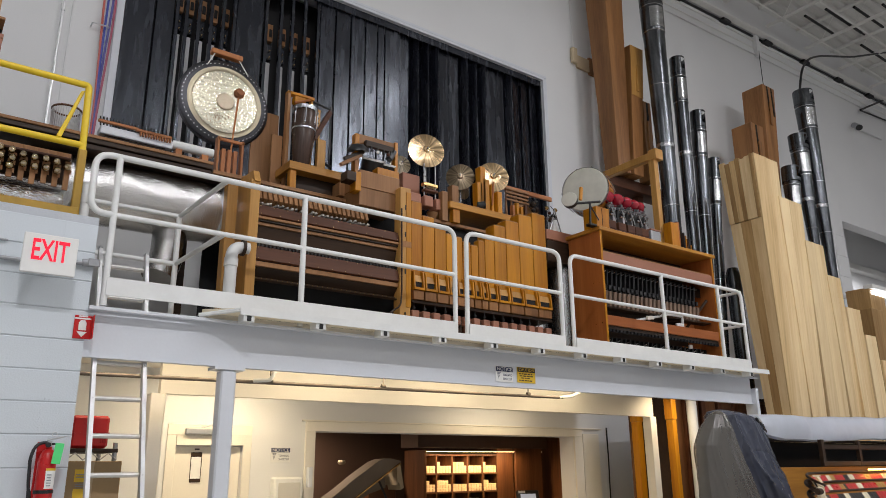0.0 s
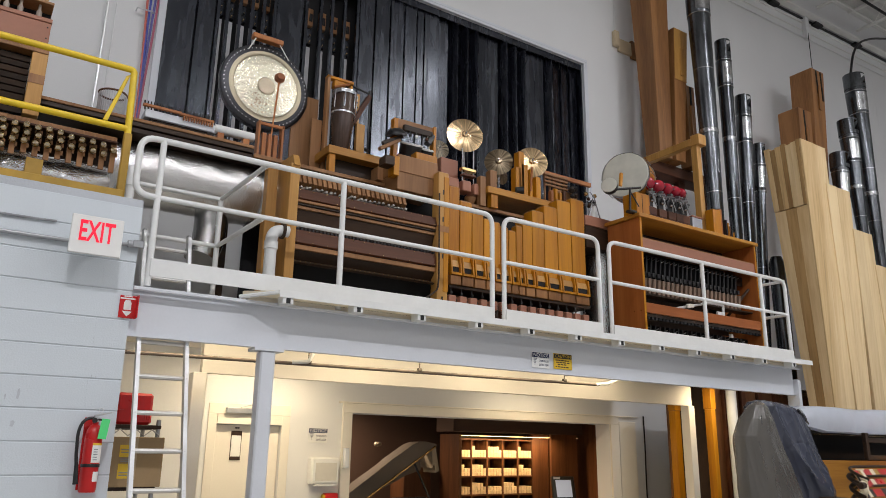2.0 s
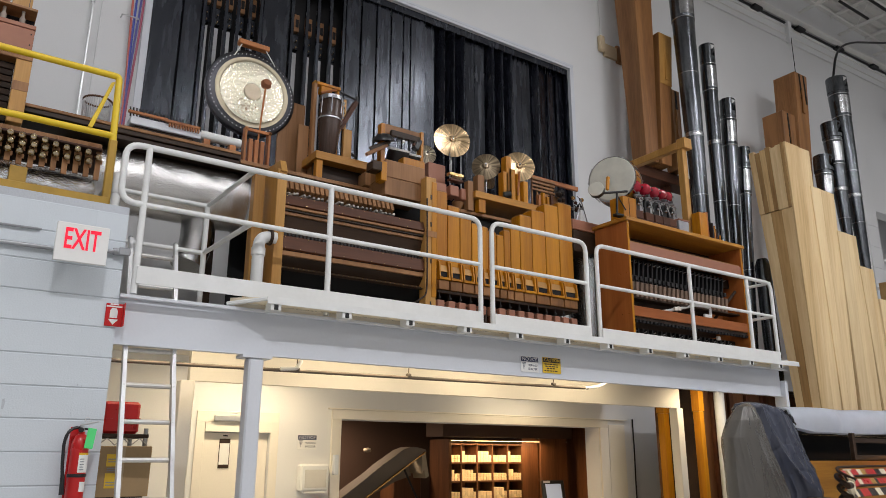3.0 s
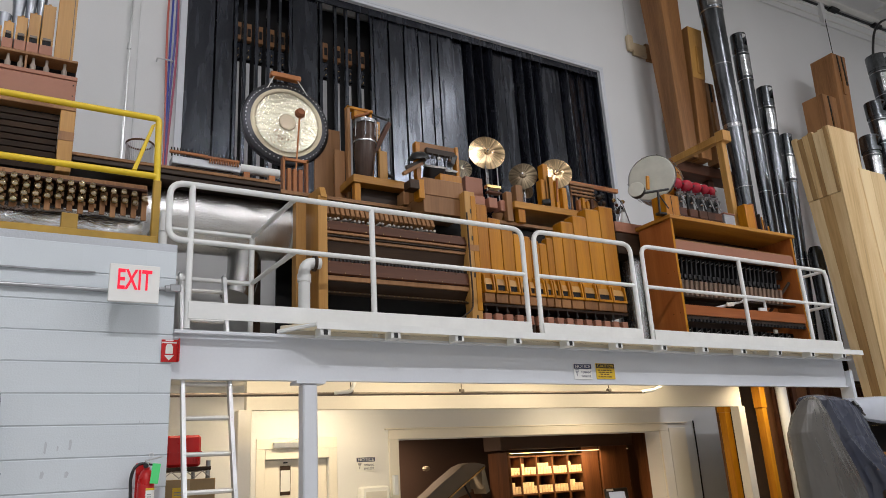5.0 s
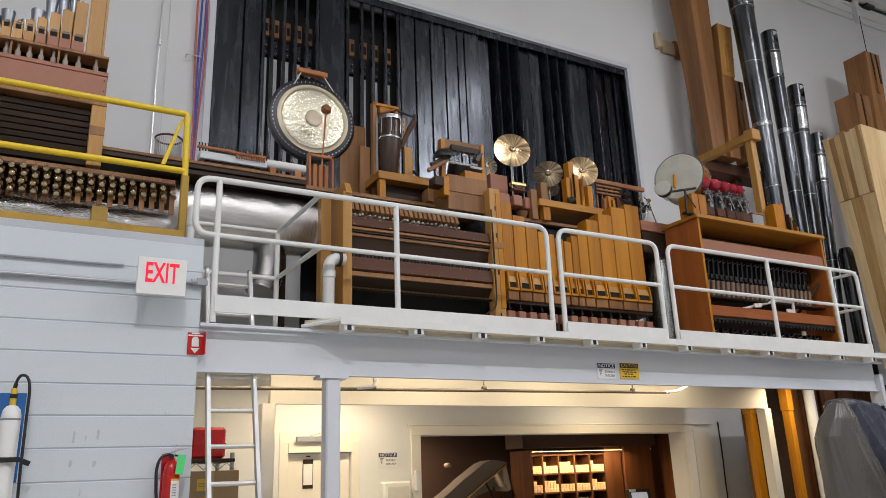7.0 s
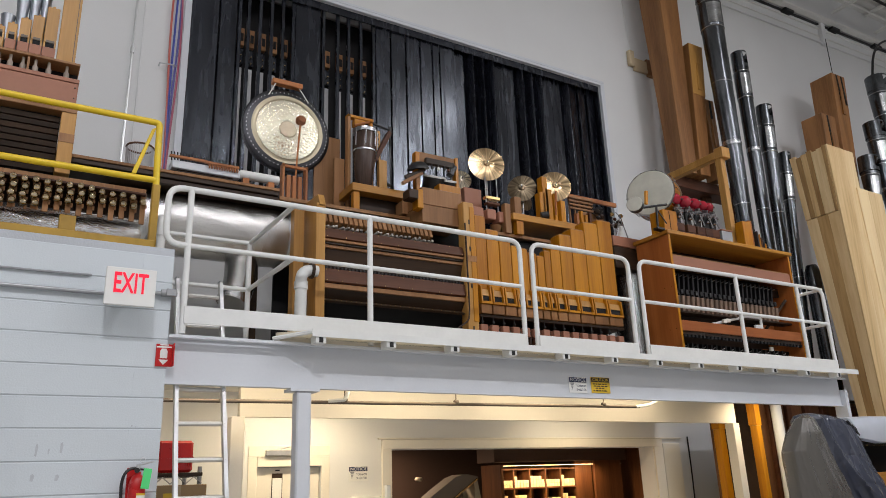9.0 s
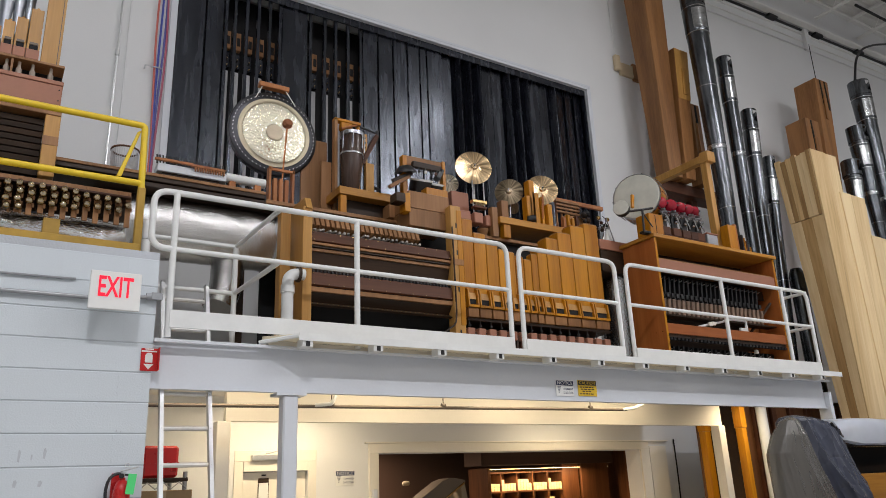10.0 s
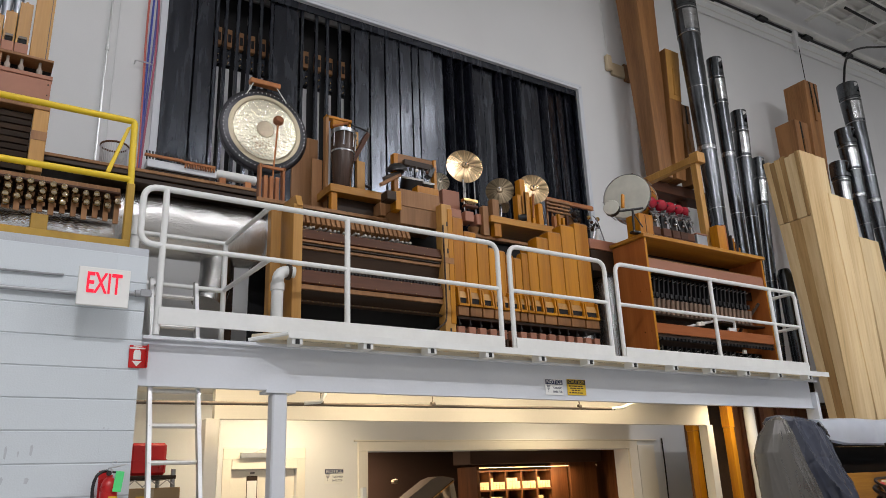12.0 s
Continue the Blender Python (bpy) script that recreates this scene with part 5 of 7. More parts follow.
for z in (5.22, 5.27, 5.32, 5.37):
    part("slat", box(5.88, 6.28, 6.72, 6.745, z, z + 0.028, 0.003), TANBOARD, glock)
for i in range(5):
    part("slat_post", box(5.90 + i * 0.085, 5.92 + i * 0.085, 6.75, 6.77, 4.646, 5.40), TANBOARD, glock)
part("top_rail", box(5.85, 6.75, 6.77, 6.81, 5.39, 5.45, 0.004), ORANGEPLY, glock)
part("back_panel", box(6.0, 6.42, 6.70, 6.72, 4.88, 5.19, 0.003), TANBOARD, glock)
for i in range(16):
    x, z = 6.22 + 0.45 * random.random(), 5.02 + 0.30 * random.random()
    r = random.uniform(0.02, 0.045)
    part("rattle", lathe([(0, -r), (r * 0.7, -r * 0.7), (r, 0), (r * 0.7, r * 0.7), (0, r)], 10, pose(x, 6.62, z)), random.choice((BLACK, CHROME, BRASS, MAHOG, DARKWOOD)), glock, "", True)
    part("rattle_wire", rod((x, 6.63, z), (x, 6.7, z + 0.08), 0.005, 5), BLACK, glock)
for i in range(4):
    part("side_block", box(5.86 + i * 0.07, 5.90 + i * 0.07, 6.58, 6.64, 4.90, 5.10 + 0.04 * (i % 2), 0.003), random.choice((HONEY, MAHOG, ORANGEPLY)), glock)
tri = thing("triangle_bell", 6.42, 6.45, 4.77, "white metal triangle on a small stand", "triangle")
part("triangle", tube([(6.33, 6.42, 4.80), (6.53, 6.42, 4.80), (6.43, 6.42, 5.10)], 0.010, 8, None, True), CHROME, tri, smooth=True)
part("cone", lathe([(0.07, 0), (0.01, 0.22)], 14, pose(6.50, 6.5, 4.77)), SIGNWHITE, tri, smooth=True)

# ---- on the cabinet ----
lay(1.008, -0.055, 0.98, 0.112)
drum = thing("bass_drum", 6.66, 6.05, 4.70, "bass drum with cream skin and honey shell", "drum")
DM = facing(6.62, 6.08, 5.285, -0.90, -0.43, 0)
part("shell", lathe([(0.295, -0.30), (0.295, -0.005)], 48, DM), HONEY, drum, smooth=True)
part("skin", lathe([(0, 0.006), (0.285, 0.004), (0.297, -0.006)], 48, DM), DRUMHEAD, drum, "worn cream drum skin", True)
part("rear_skin", lathe([(0, -0.304), (0.297, -0.300)], 48, DM), DRUMHEAD, drum, smooth=True)
for h in (-0.02, -0.285):
    part("hoop", lathe([(0.298, h - 0.018), (0.306, h - 0.018), (0.306, h + 0.018), (0.298, h + 0.018)], 48, DM), CHROME, drum, "bright metal hoop", True)
for k in range(10):
    a = 2 * math.pi * k / 10
    p0, p1 = DM @ Vector((0.318 * math.cos(a), 0.318 * math.sin(a), -0.02)), DM @ Vector((0.318 * math.cos(a), 0.318 * math.sin(a), -0.28))
    part("tension_rod", rod(p0, p1, 0.006, 6), CHROME, drum)
cradle = thing("drum_cradle", 6.7, 6.05, 4.696, "honey pine cradle and iron brackets under the drum", "cradle")
part("block", box(6.60, 6.84, 5.90, 6.12, 4.697, 5.0, 0.005), HONEY, cradle)
part("slot", box(6.70, 6.705, 5.895, 5.9, 4.72, 4.98), DARK, cradle)
part("arm", rod((6.30, 5.95, 4.98), (6.66, 5.88, 5.06), 0.016, 8), BLACK, cradle)
part("post", rod((6.48, 5.90, 4.72), (6.50, 5.90, 5.02), 0.014, 8), BLACK, cradle)
part("foot", box(6.44, 6.56, 5.86, 5.94, 4.70, 4.73, 0.004), BLACK, cradle)
part("stay", rod((6.50, 5.90, 4.98), (6.62, 5.88, 4.80), 0.008, 8), BLACK, cradle)
small = thing("hand_drum", 6.32, 6.0, 4.9, "small pale hand drum propped in front of the bass drum", "drum")
SM = facing(6.22, 5.98, 5.03, -0.85, -0.5, 0.1)
part("shell", lathe([(0.095, -0.08), (0.095, 0)], 28, SM), BLACK, small, smooth=True)
part("skin", lathe([(0, 0.004), (0.09, 0.003), (0.098, -0.004)], 28, SM), DRUMHEAD, small, smooth=True)
part("beater", box(6.30, 6.34, 5.86, 5.89, 5.0, 5.18, 0.004, turn=pose(0, 0, 0, 0, 8, 0)), HONEY, small)
solid("block_rail", box(6.80, 7.62, 5.90, 6.02, 4.697, 4.75, 0.004), MAHOG, "red-brown rail under the temple blocks", "rail")
REDLACQ = surface("red_lacquer", (0.36, 0.010, 0.028), 0.14, 0, 30, 0.1, 0.02, 4)
for i, (x, r) in enumerate(((6.89, 0.085), (7.08, 0.08), (7.25, 0.072), (7.40, 0.065), (7.52, 0.058))):
    tb = thing("temple_block", x, 5.95, 4.75, "glossy red lacquered temple block on chrome clamp", "temple block", "temple blocks")
    for dx, dz in ((-0.05, -0.01), (0.05, 0.012)):
        ball = [(r * 1.08 * math.sin(radians(a)), -r * 1.0 * math.cos(radians(a))) for a in range(0, 181, 15)]
        ball = [(0, ball[0][1])] + ball[1:-1] + [(0, ball[-1][1])]
        part("block", lathe(ball, 22, facing(x + dx, 5.96 + dx * 0.8, 5.185 + dz, 0.1, -0.2, 1)), REDLACQ, tb, smooth=True)
    part("slot", box(x - r * 0.6, x + r * 0.6, 5.95 - r * 1.02, 5.95 - r * 0.9, 5.165, 5.185), DARK, tb)
    part("clamp_post", rod((x, 5.95, 4.86), (x, 5.95, 5.13), 0.012, 8), CHROME, tb)
    part("clamp", rod((x - 0.06, 5.93, 5.06), (x + 0.07, 5.93, 5.08), 0.017, 8), CHROME, tb)
    for dx, dz, kr in ((0.02, 4.99, 0.030), (-0.045, 5.03, 0.022), (0.055, 5.02, 0.022), (-0.01, 4.94, 0.024)):
        part("clamp_knob", lathe([(0, -kr), (kr * 0.8, -kr * 0.7), (kr, 0), (kr * 0.8, kr * 0.7), (0, kr)], 10, facing(x + dx, 5.90, dz, 0.3, -1, 0.2)), CHROME, tb, smooth=True)
    part("bracket", box(x - 0.05, x + 0.045, 5.925, 5.965, 4.85, 5.05, 0.006), BLACK, tb)
    part("striker_arm", rod((x + 0.06, 5.89, 4.88), (x - 0.03, 5.87, 5.02), 0.009, 8), CHROME, tb, smooth=True)
    part("wing_screw", rod((x - 0.05, 5.90, 5.08), (x - 0.05, 5.85, 5.07), 0.018, 10), CHROME, tb, smooth=True)
    part("base_block", box(x - 0.07, x + 0.07, 5.90, 6.0, 4.752, 4.86, 0.004), MAHOG, tb)
gallows = thing("wooden_gallows", 8.2, 6.15, 4.696, "honey pine post with a long overhead arm", "frame")
part("post", box(8.13, 8.22, 6.12, 6.22, 4.697, 6.13, 0.005), PALEOAK, gallows)
part("arm", box(8.14, 8.24, 6.08, 7.5, 6.13, 6.24, 0.005), PALEOAK, gallows)
part("collar", box(8.11, 8.27, 6.06, 6.2, 6.10, 6.26, 0.005), PALEOAK, gallows)
rblk = thing("castanet_action", 8.3, 6.0, 4.696, "small honey wooden striker blocks on the cabinet", "striker")
part("block", box(8.14, 8.30, 5.95, 6.08, 4.697, 5.10, 0.004), HONEY, rblk)
part("block", box(8.31, 8.37, 5.98, 6.08, 4.697, 5.14, 0.004), ORANGEPLY, rblk)
for i in range(5):
    part("tongue", box(8.38 + i * 0.035, 8.40 + i * 0.035, 5.93, 6.0, 4.70, 4.98 - 0.04 * i, 0.003), (BLACK, HONEY, MAHOG)[i % 3], rblk)
bowl = thing("glass_box", 7.75, 5.98, 4.696, "small clear plastic box on the cabinet", "box")
part("box", box(7.66, 7.86, 5.92, 6.04, 4.70, 4.88, 0.006), GALV, bowl)
part("lid", box(7.65, 7.87, 5.91, 6.05, 4.881, 4.90, 0.004), PINK, bowl)

lay()
# ---- pipes on the wall: all of them taper towards the foot ----
def wooden_pipe(lo, hi, z0, zt, slots, label, slide=None, upper=None):
    p = thing("tall_wooden_pipe", (lo[0] + lo[1]) / 2, lo[2], z0, label, "organ pipe", "brown wooden pipes")
    part("body", frustum(lo, hi, z0, zt, None, 0.006), OAKBROWN, p)
    x0, x1, y0, y1 = hi
    for f in slots:
        part("slot", box(x0 + (x1 - x0) * f - 0.024, x0 + (x1 - x0) * f + 0.024, y0 - 0.004, y0 + 0.02, zt - 0.7, zt - 0.02), DARK, p)
    def face(z):
        return blend(lo, hi, (z - z0) / (zt - z0))

    # the lit part above a cast shadow is put in as a paler board
    if upper:
        m = face(zt - upper)
        part("upper_front", frustum((m[0] + 0.004, m[1] - 0.004, m[2] - 0.012, m[2] - 0.001), (x0 + 0.004, x1 - 0.004, y0 - 0.012, y0 - 0.001), zt - upper, zt - 0.01), PALEOAK, p, "front board coloured lighter above the shadow on the pipe")
    if slide:
        a, b = face(zt - 0.95), face(zt - 0.4)
        ca, cb = a[0] + (a[1] - a[0]) * slide, b[0] + (b[1] - b[0]) * slide
        part("slide", frustum((ca - 0.045, ca + 0.045, a[2] - 0.03, a[2] - 0.004), (cb - 0.045, cb + 0.045, b[2] - 0.03, b[2] - 0.004), zt - 0.95, zt - 0.4), PALEOAK if upper else OAKBROWN, p)
    return p


wooden_pipe((9.42, 9.74, 7.80, 8.11), (9.41, 9.96, 7.79, 8.35), 6.81, 11.86, (), "tall square brown wooden pipe tapering down the wall")
wooden_pipe((9.80, 10.05, 7.78, 8.10), (9.96, 10.32, 7.76, 8.25), 6.81, 9.44, (0.35, 0.75), "wooden pipe with a slotted top, lighter above a painted shadow", 0.55, 1.05)
wooden_pipe((10.26, 10.46, 7.82, 8.05), (10.24, 10.46, 7.80, 8.1), 6.81, 8.38, (0.5,), "short brown wooden pipe beside the tall ones", 0.5)
prack = thing("pipe_shelf", 10.4, 8.1, 0, "dark wooden trestle holding the tall wooden pipes", "shelf")
part("board", box(9.28, 11.1, 7.98, 8.3, 6.60, 6.80, 0.006), MAHOG, prack)
for x in (10.25, 11.0):
    part("post", box(x, x + 0.14, 8.1, 8.24, 0, 6.599, 0.005), MAHOG, prack)
wall_bracket = thing("wall_box", 9.3, 8.5, 9.3, "small tan wall box with hanging wires", "wall box")
BOXTAN = surface("cream_tan_plastic", (0.58, 0.47, 0.31), 0.5, 0, 30, 0.06, 0.03)
part("box", box(9.23, 9.36, 8.50, 8.599, 9.20, 9.52, 0.02), BOXTAN, wall_bracket)
part("plate", box(9.37, 9.70, 8.54, 8.598, 9.14, 9.40, 0.006), BOXTAN, wall_bracket)
part("arm", box(9.705, 9.86, 8.54, 8.598, 9.10, 9.46, 0.005), TANBOARD, wall_bracket)
part("wire", tube([(9.30, 8.55, 9.52), (9.29, 8.58, 10.6), (9.26, 8.585, 12.5)], 0.007, 6), PVC, wall_bracket)


def metal_pipe(x_top, x_low, y, r_top, r_low, zt, z_low, z0=0.0, ring=7.47):
    """A conical pipe, given by its axis and radius at the top and at a lower level."""
    p = thing("metal_pipe", x_low, y, z0, "tall tapering dark zinc organ pipe with tin bands", "organ pipe", "zinc pipes")
    n = 32
    lean = math.degrees(math.atan2(x_top - x_low, zt - z_low))
    m = pose(x_low, y, z_low, 0, lean, 0)

    def rad(z):
        return max(0.088, r_low + (r_top - r_low) * (z - z_low) / (zt - z_low))

    def band(name, z, h, out, label=""):
        part(name, lathe([(rad(z) + 0.001, z - z_low - h), (rad(z) + out, z - z_low - h * 0.6), (rad(z) + out, z - z_low + h * 0.6), (rad(z) + 0.001, z - z_low + h)], n, m), SOLDER, p, label, True)

    levels = [z0] + [z0 + (zt - 0.34 - z0) * k / 12 for k in range(1, 13)]
    part("tube", lathe([(rad(z), z - z_low) for z in levels], n, m), ZINC, p, smooth=True)
    bm = bmesh.new()
    h = zt - z_low
    for k in range(n):
        a0, a1 = 2 * math.pi * k / n, 2 * math.pi * (k + 1) / n
        hole = 246 < math.degrees((a0 + a1) / 2) < 292
        for za, zb in ((h - 0.34, h - 0.26), (h - 0.26, h - 0.035), (h - 0.035, h)):
            if hole and za == h - 0.26:
                continue
            bm.faces.new([bm.verts.new(m @ Vector((rad(zt) * math.cos(a), rad(zt) * math.sin(a), z))) for a, z in ((a0, za), (a1, za), (a1, zb), (a0, zb))])
    bmesh.ops.remove_doubles(bm, verts=bm.verts, dist=0.001)
    part("top", bm, ZINC, p, smooth=True)
    # tuning slide: a dull sleeve edged with solder, with one bright tin leaf
    s0, s1 = zt - 0.42, zt - 0.95
    sleeve = part("sleeve", lathe([(rad(s1) + 0.002, s1 - z_low), (rad(s1) + 0.007, s1 + 0.01 - z_low), (rad(s0) + 0.007, s0 - 0.01 - z_low), (rad(s0) + 0.002, s0 - z_low)], n, m), ZINC, p, smooth=True)
    bm = bmesh.new()
    for k in range(10):
        for za, zb in ((s1 + 0.06, s0 - 0.05),):
            q = []
            for kk, z in ((k, za), (k + 1, za), (k + 1, zb), (k, zb)):
                a = radians(205 + 7.5 * kk)
                q.append(bm.verts.new(m @ Vector(((rad(z) + 0.011) * math.cos(a), (rad(z) + 0.011) * math.sin(a), z - z_low))))
            bm.faces.new(q)
    bmesh.ops.remove_doubles(bm, verts=bm.verts, dist=0.001)
    bmesh.ops.solidify(bm, geom=list(bm.faces), thickness=0.003)
    part("tuning_leaf", bm, SOLDER, sleeve, "bright tin tuning leaf", True)
    band("seam", s0, 0.012, 0.010)
    band("seam", s1, 0.012, 0.010)
    if ring < zt - 0.9:
        band("ring", ring, 0.042, 0.006, "bright tin ring")
    for z in [z0 + 0.9 + 1.15 * i for i in range(12)]:
        if z < zt - 1.3:
            band("joint", z, 0.008, 0.003)
    return p


metal_pipe(10.28, 10.29, 7.44, 0.217, 0.133, 10.55, 6.11, 3.0, 7.32)
metal_pipe(10.91, 10.82, 7.44, 0.139, 0.102, 9.30, 5.78, 3.0, 7.32)
metal_pipe(11.38, 11.21, 7.44, 0.140, 0.102, 8.32, 5.90, 3.0, 7.40)
metal_pipe(11.73, 11.57, 7.44, 0.109, 0.085, 7.45, 5.91, 3.0, 7.32)
metal_pipe(15.51, 15.54, 7.4, 0.215, 0.125, 10.01, 6.59, 0.0, 7.25)
metal_pipe(14.96, 14.99, 7.4, 0.195, 0.112, 8.78, 6.52, 0.0, 7.28)
metal_pipe(14.45, 14.33, 7.4, 0.185, 0.105, 7.90, 6.40, 0.0, 7.16)
wooden_pipe((13.43, 13.64, 7.72, 8.0), (14.20, 14.66, 7.6, 8.10), 0, 9.90, (0.35, 0.7), "tall square brown wooden pipe with slotted top", 0.52)
wooden_pipe((13.02, 13.23, 7.6, 7.85), (13.33, 13.78, 7.5, 7.95), 0, 8.70, (0.4,), "shorter square brown wooden pipe with slotted top", 0.55)

solid("pipe_boot", lathe([(0, 3.0), (0.12, 3.0), (0.13, 3.1), (0.13, 5.1), (0.085, 5.22), (0, 5.22)], 24, pose(11.52, 7.2, 0)), ZINC, "dark zinc pipe boot standing beside the poplar pipes", "organ pipe", group="zinc pipes", smooth=True)

# the poplar row: left and right edge and height at the top, edges further down
POPLARS = ((10.60, 11.30, 6.78, 10.87, 11.42), (11.20, 11.89, 6.15, 11.44, 11.87), (11.85, 12.42, 5.50, 11.94, 12.57), (12.40, 12.83, 4.98, 12.62, 13.00),
           (12.90, 13.36, 4.48, 13.06, 13.46), (13.42, 13.79, 4.05, 13.52, 13.91), (13.88, 14.39, 3.64, 13.97, 14.40))
for i, (x0, x1, zt, xa, xb) in enumerate(POPLARS):
    p = thing("poplar_pipe", (xa + xb) / 2, 6.1, 0, "huge pale poplar bass pipe tapering to its foot", "organ pipe", "poplar bass pipes")
    span = zt - 2.63
    top = (x0, x1, 6.0, 6.65)
    f = min(1.0, span / 4.2)
    low = (xa, xb, 6.0 + 0.12 * f, 6.65 - 0.13 * f)
    foot = blend(top, low, min(zt / span, 2.4))
    if foot[1] - foot[0] < 0.12 or zt / span > 2.4:
        foot = blend(top, low, 1.0)

    def strip(name, fx0, fx1, fy0, fy1, f0, f1, material, out=(0, 0, 0, 0)):
        """A board along the pipe: its share of the width and of the depth, and of the height."""
        def rect(g):
            r = blend(foot, top, g)
            w, d = r[1] - r[0], r[3] - r[2]
            return (r[0] + w * fx0 + out[0], r[0] + w * fx1 + out[1], r[2] + d * fy0 + out[2], r[2] + d * fy1 + out[3])
        part(name, frustum(rect(f0), rect(f1), zt * f0, zt * f1, None, 0.002), material, p)

    cuts = ((0, 0.58, 1), (0, 0.42, 1), (0, 0.5, 1), (0, 0.6, 1), (0, 0.45, 1), (0, 0.5, 1), (0, 1))[i]
    for k, (a, b) in enumerate(zip(cuts, cuts[1:])):
        strip("front_board", a, b, 0, 0.05, 0, 1 - 0.001 * k, MAPLE, (0.001, -0.001, 0, 0))
    split = 1 - 1.08 / zt
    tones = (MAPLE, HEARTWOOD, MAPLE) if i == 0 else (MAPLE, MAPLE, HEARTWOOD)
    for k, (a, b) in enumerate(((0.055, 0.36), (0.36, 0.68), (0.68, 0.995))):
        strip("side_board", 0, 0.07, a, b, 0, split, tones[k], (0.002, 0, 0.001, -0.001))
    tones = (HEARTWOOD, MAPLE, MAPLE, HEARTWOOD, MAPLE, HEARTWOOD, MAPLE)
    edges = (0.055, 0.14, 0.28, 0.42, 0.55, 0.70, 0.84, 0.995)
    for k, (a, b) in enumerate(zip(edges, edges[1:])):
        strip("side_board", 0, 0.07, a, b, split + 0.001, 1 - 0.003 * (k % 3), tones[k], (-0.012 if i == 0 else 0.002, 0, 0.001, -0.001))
    strip("side_board", 0.93, 1, 0.055, 0.995, 0, 1, MAPLE)
    strip("back_board", 0.075, 0.925, 0.94, 0.995, 0, 1, MAPLE)
    strip("top_block", 0.075, 0.925, 0.055, 0.935, 1 - 0.05 / zt, 1 - 0.02 / zt, OAKBROWN)
for x0, x1, y0, zt in ((16.13, 16.63, 7.0, 5.01), (16.63, 17.30, 7.2, 5.56), (14.40, 14.90, 6.7, 4.29)):
    solid("dim_poplar_pipe", box(x0, x1, y0, y0 + 0.5, 0, zt, 0.005), HEARTWOOD, "square poplar pipe standing in a rear row", "organ pipe", group="poplar bass pipes")

# ---- on the block wall ----
lay(1.0271, -0.059, 1.0179, -0.007)
exit_sign = thing("exit_sign", 0.63, 5.4, 3.1, "lit exit sign with red letters on white face", "exit sign")
housing = part("housing", box(0.469, 0.783, 5.275, 5.302, 3.080, 3.338, 0.004), SIGNWHITE, exit_sign)
part("bracket", box(0.56, 0.70, 5.303, 5.487, 3.16, 3.26, 0.003), SIGNWHITE, exit_sign)
lettering("letters", "EXIT", 0.195, Matrix.Translation((0.624, 5.273, 3.226)) @ FRONT, glow("red_exit_letters", (0.80, 0.004, 0.035), 0.55), housing, "glowing red letters", 0.001, 0.212, 0.0035)
for x0, x1, z, r, nm in ((-4.0, 0.50, 3.195, 0.015, "conduit"), (0.76, 0.93, 3.225, 0.015, "conduit")):
    solid("wall_conduit", tube([(x0, 5.465, z), (x1, 5.465, z + (0.0 if x0 < 0 else 0.01))], r, 10), GALV, "grey steel conduit feeding the exit sign", "conduit", smooth=True)
cap = thing("conduit_body", 0.93, 5.46, 3.2, "grey conduit elbow fitting at the wall corner", "fitting")
part("body", rod((0.85, 5.46, 3.232), (0.955, 5.46, 3.24), 0.026, 12), GALV, cap, smooth=True)
part("cover", box(0.88, 0.95, 5.43, 5.44, 3.21, 3.262, 0.004), GALV, cap)
pts = [(-4 + 0.1 * i, 5.475, 3.313 + 0.012 * noise.noise((i * 0.33, 0, 0))) for i in range(45)]
solid("surface_cable", tube(pts, 0.008, 6), GALV, "thin grey cable running along the block wall", "cable", smooth=True)

fsign = thing("extinguisher_sign", 0.9, 5.48, 2.71, "red sign with a white extinguisher picture and arrow", "sign")
part("plate", box(0.850, 0.962, 5.478, 5.484, 2.718, 2.874, 0.002), RED, fsign)
part("writing_bar", box(0.852, 0.952, 5.4755, 5.4775, 2.848, 2.858), SIGNWHITE, fsign)
part("writing_bar", box(0.875, 0.93, 5.4755, 5.4775, 2.864, 2.872), SIGNWHITE, fsign)
part("picture", prism([(0.878, 2.775), (0.926, 2.775), (0.926, 2.825), (0.916, 2.842), (0.888, 2.842), (0.878, 2.825)], "y", 5.4755, 5.4775), SIGNWHITE, fsign)
part("arrow", prism([(0.87, 2.765), (0.934, 2.765), (0.902, 2.728)], "y", 5.4755, 5.4775), SIGNWHITE, fsign)
part("side_flange", box(0.956, 0.962, 5.42, 5.477, 2.718, 2.874), RED, fsign)

ext = thing("fire_extinguisher", 0.792, 5.42, 1.60, "red fire extinguisher with black hose and green tag", "fire extinguisher")
EX, EY, ER = 0.792, 5.42, 0.052
tank = part("cylinder", lathe([(0, 1.59), (ER - 0.006, 1.59), (ER, 1.605), (ER, 1.935), (ER - 0.006, 1.965), (0.032, 1.995), (0.018, 2.005), (0.018, 2.02), (0, 2.02)], 28, pose(EX, EY, 0)), RED, ext, smooth=True)
part("valve", rod((EX, EY, 2.02), (EX, EY, 2.055), 0.016, 10), ALU, ext, smooth=True)
part("lever", box(EX - 0.015, EX + 0.095, EY - 0.012, EY + 0.012, 2.068, 2.078, 0.003, turn=pose(0, 0, 0, 0, -14, 0)), ALU, ext)
part("handle", box(EX - 0.02, EX + 0.075, EY - 0.012, EY + 0.012, 2.03, 2.042, 0.003, turn=pose(0, 0, 0, 0, 6, 0)), BLACK, ext)
part("gauge", rod((EX - 0.01, EY - 0.02, 2.03), (EX - 0.01, EY - 0.032, 2.03), 0.016, 12), BLACK, ext, smooth=True)
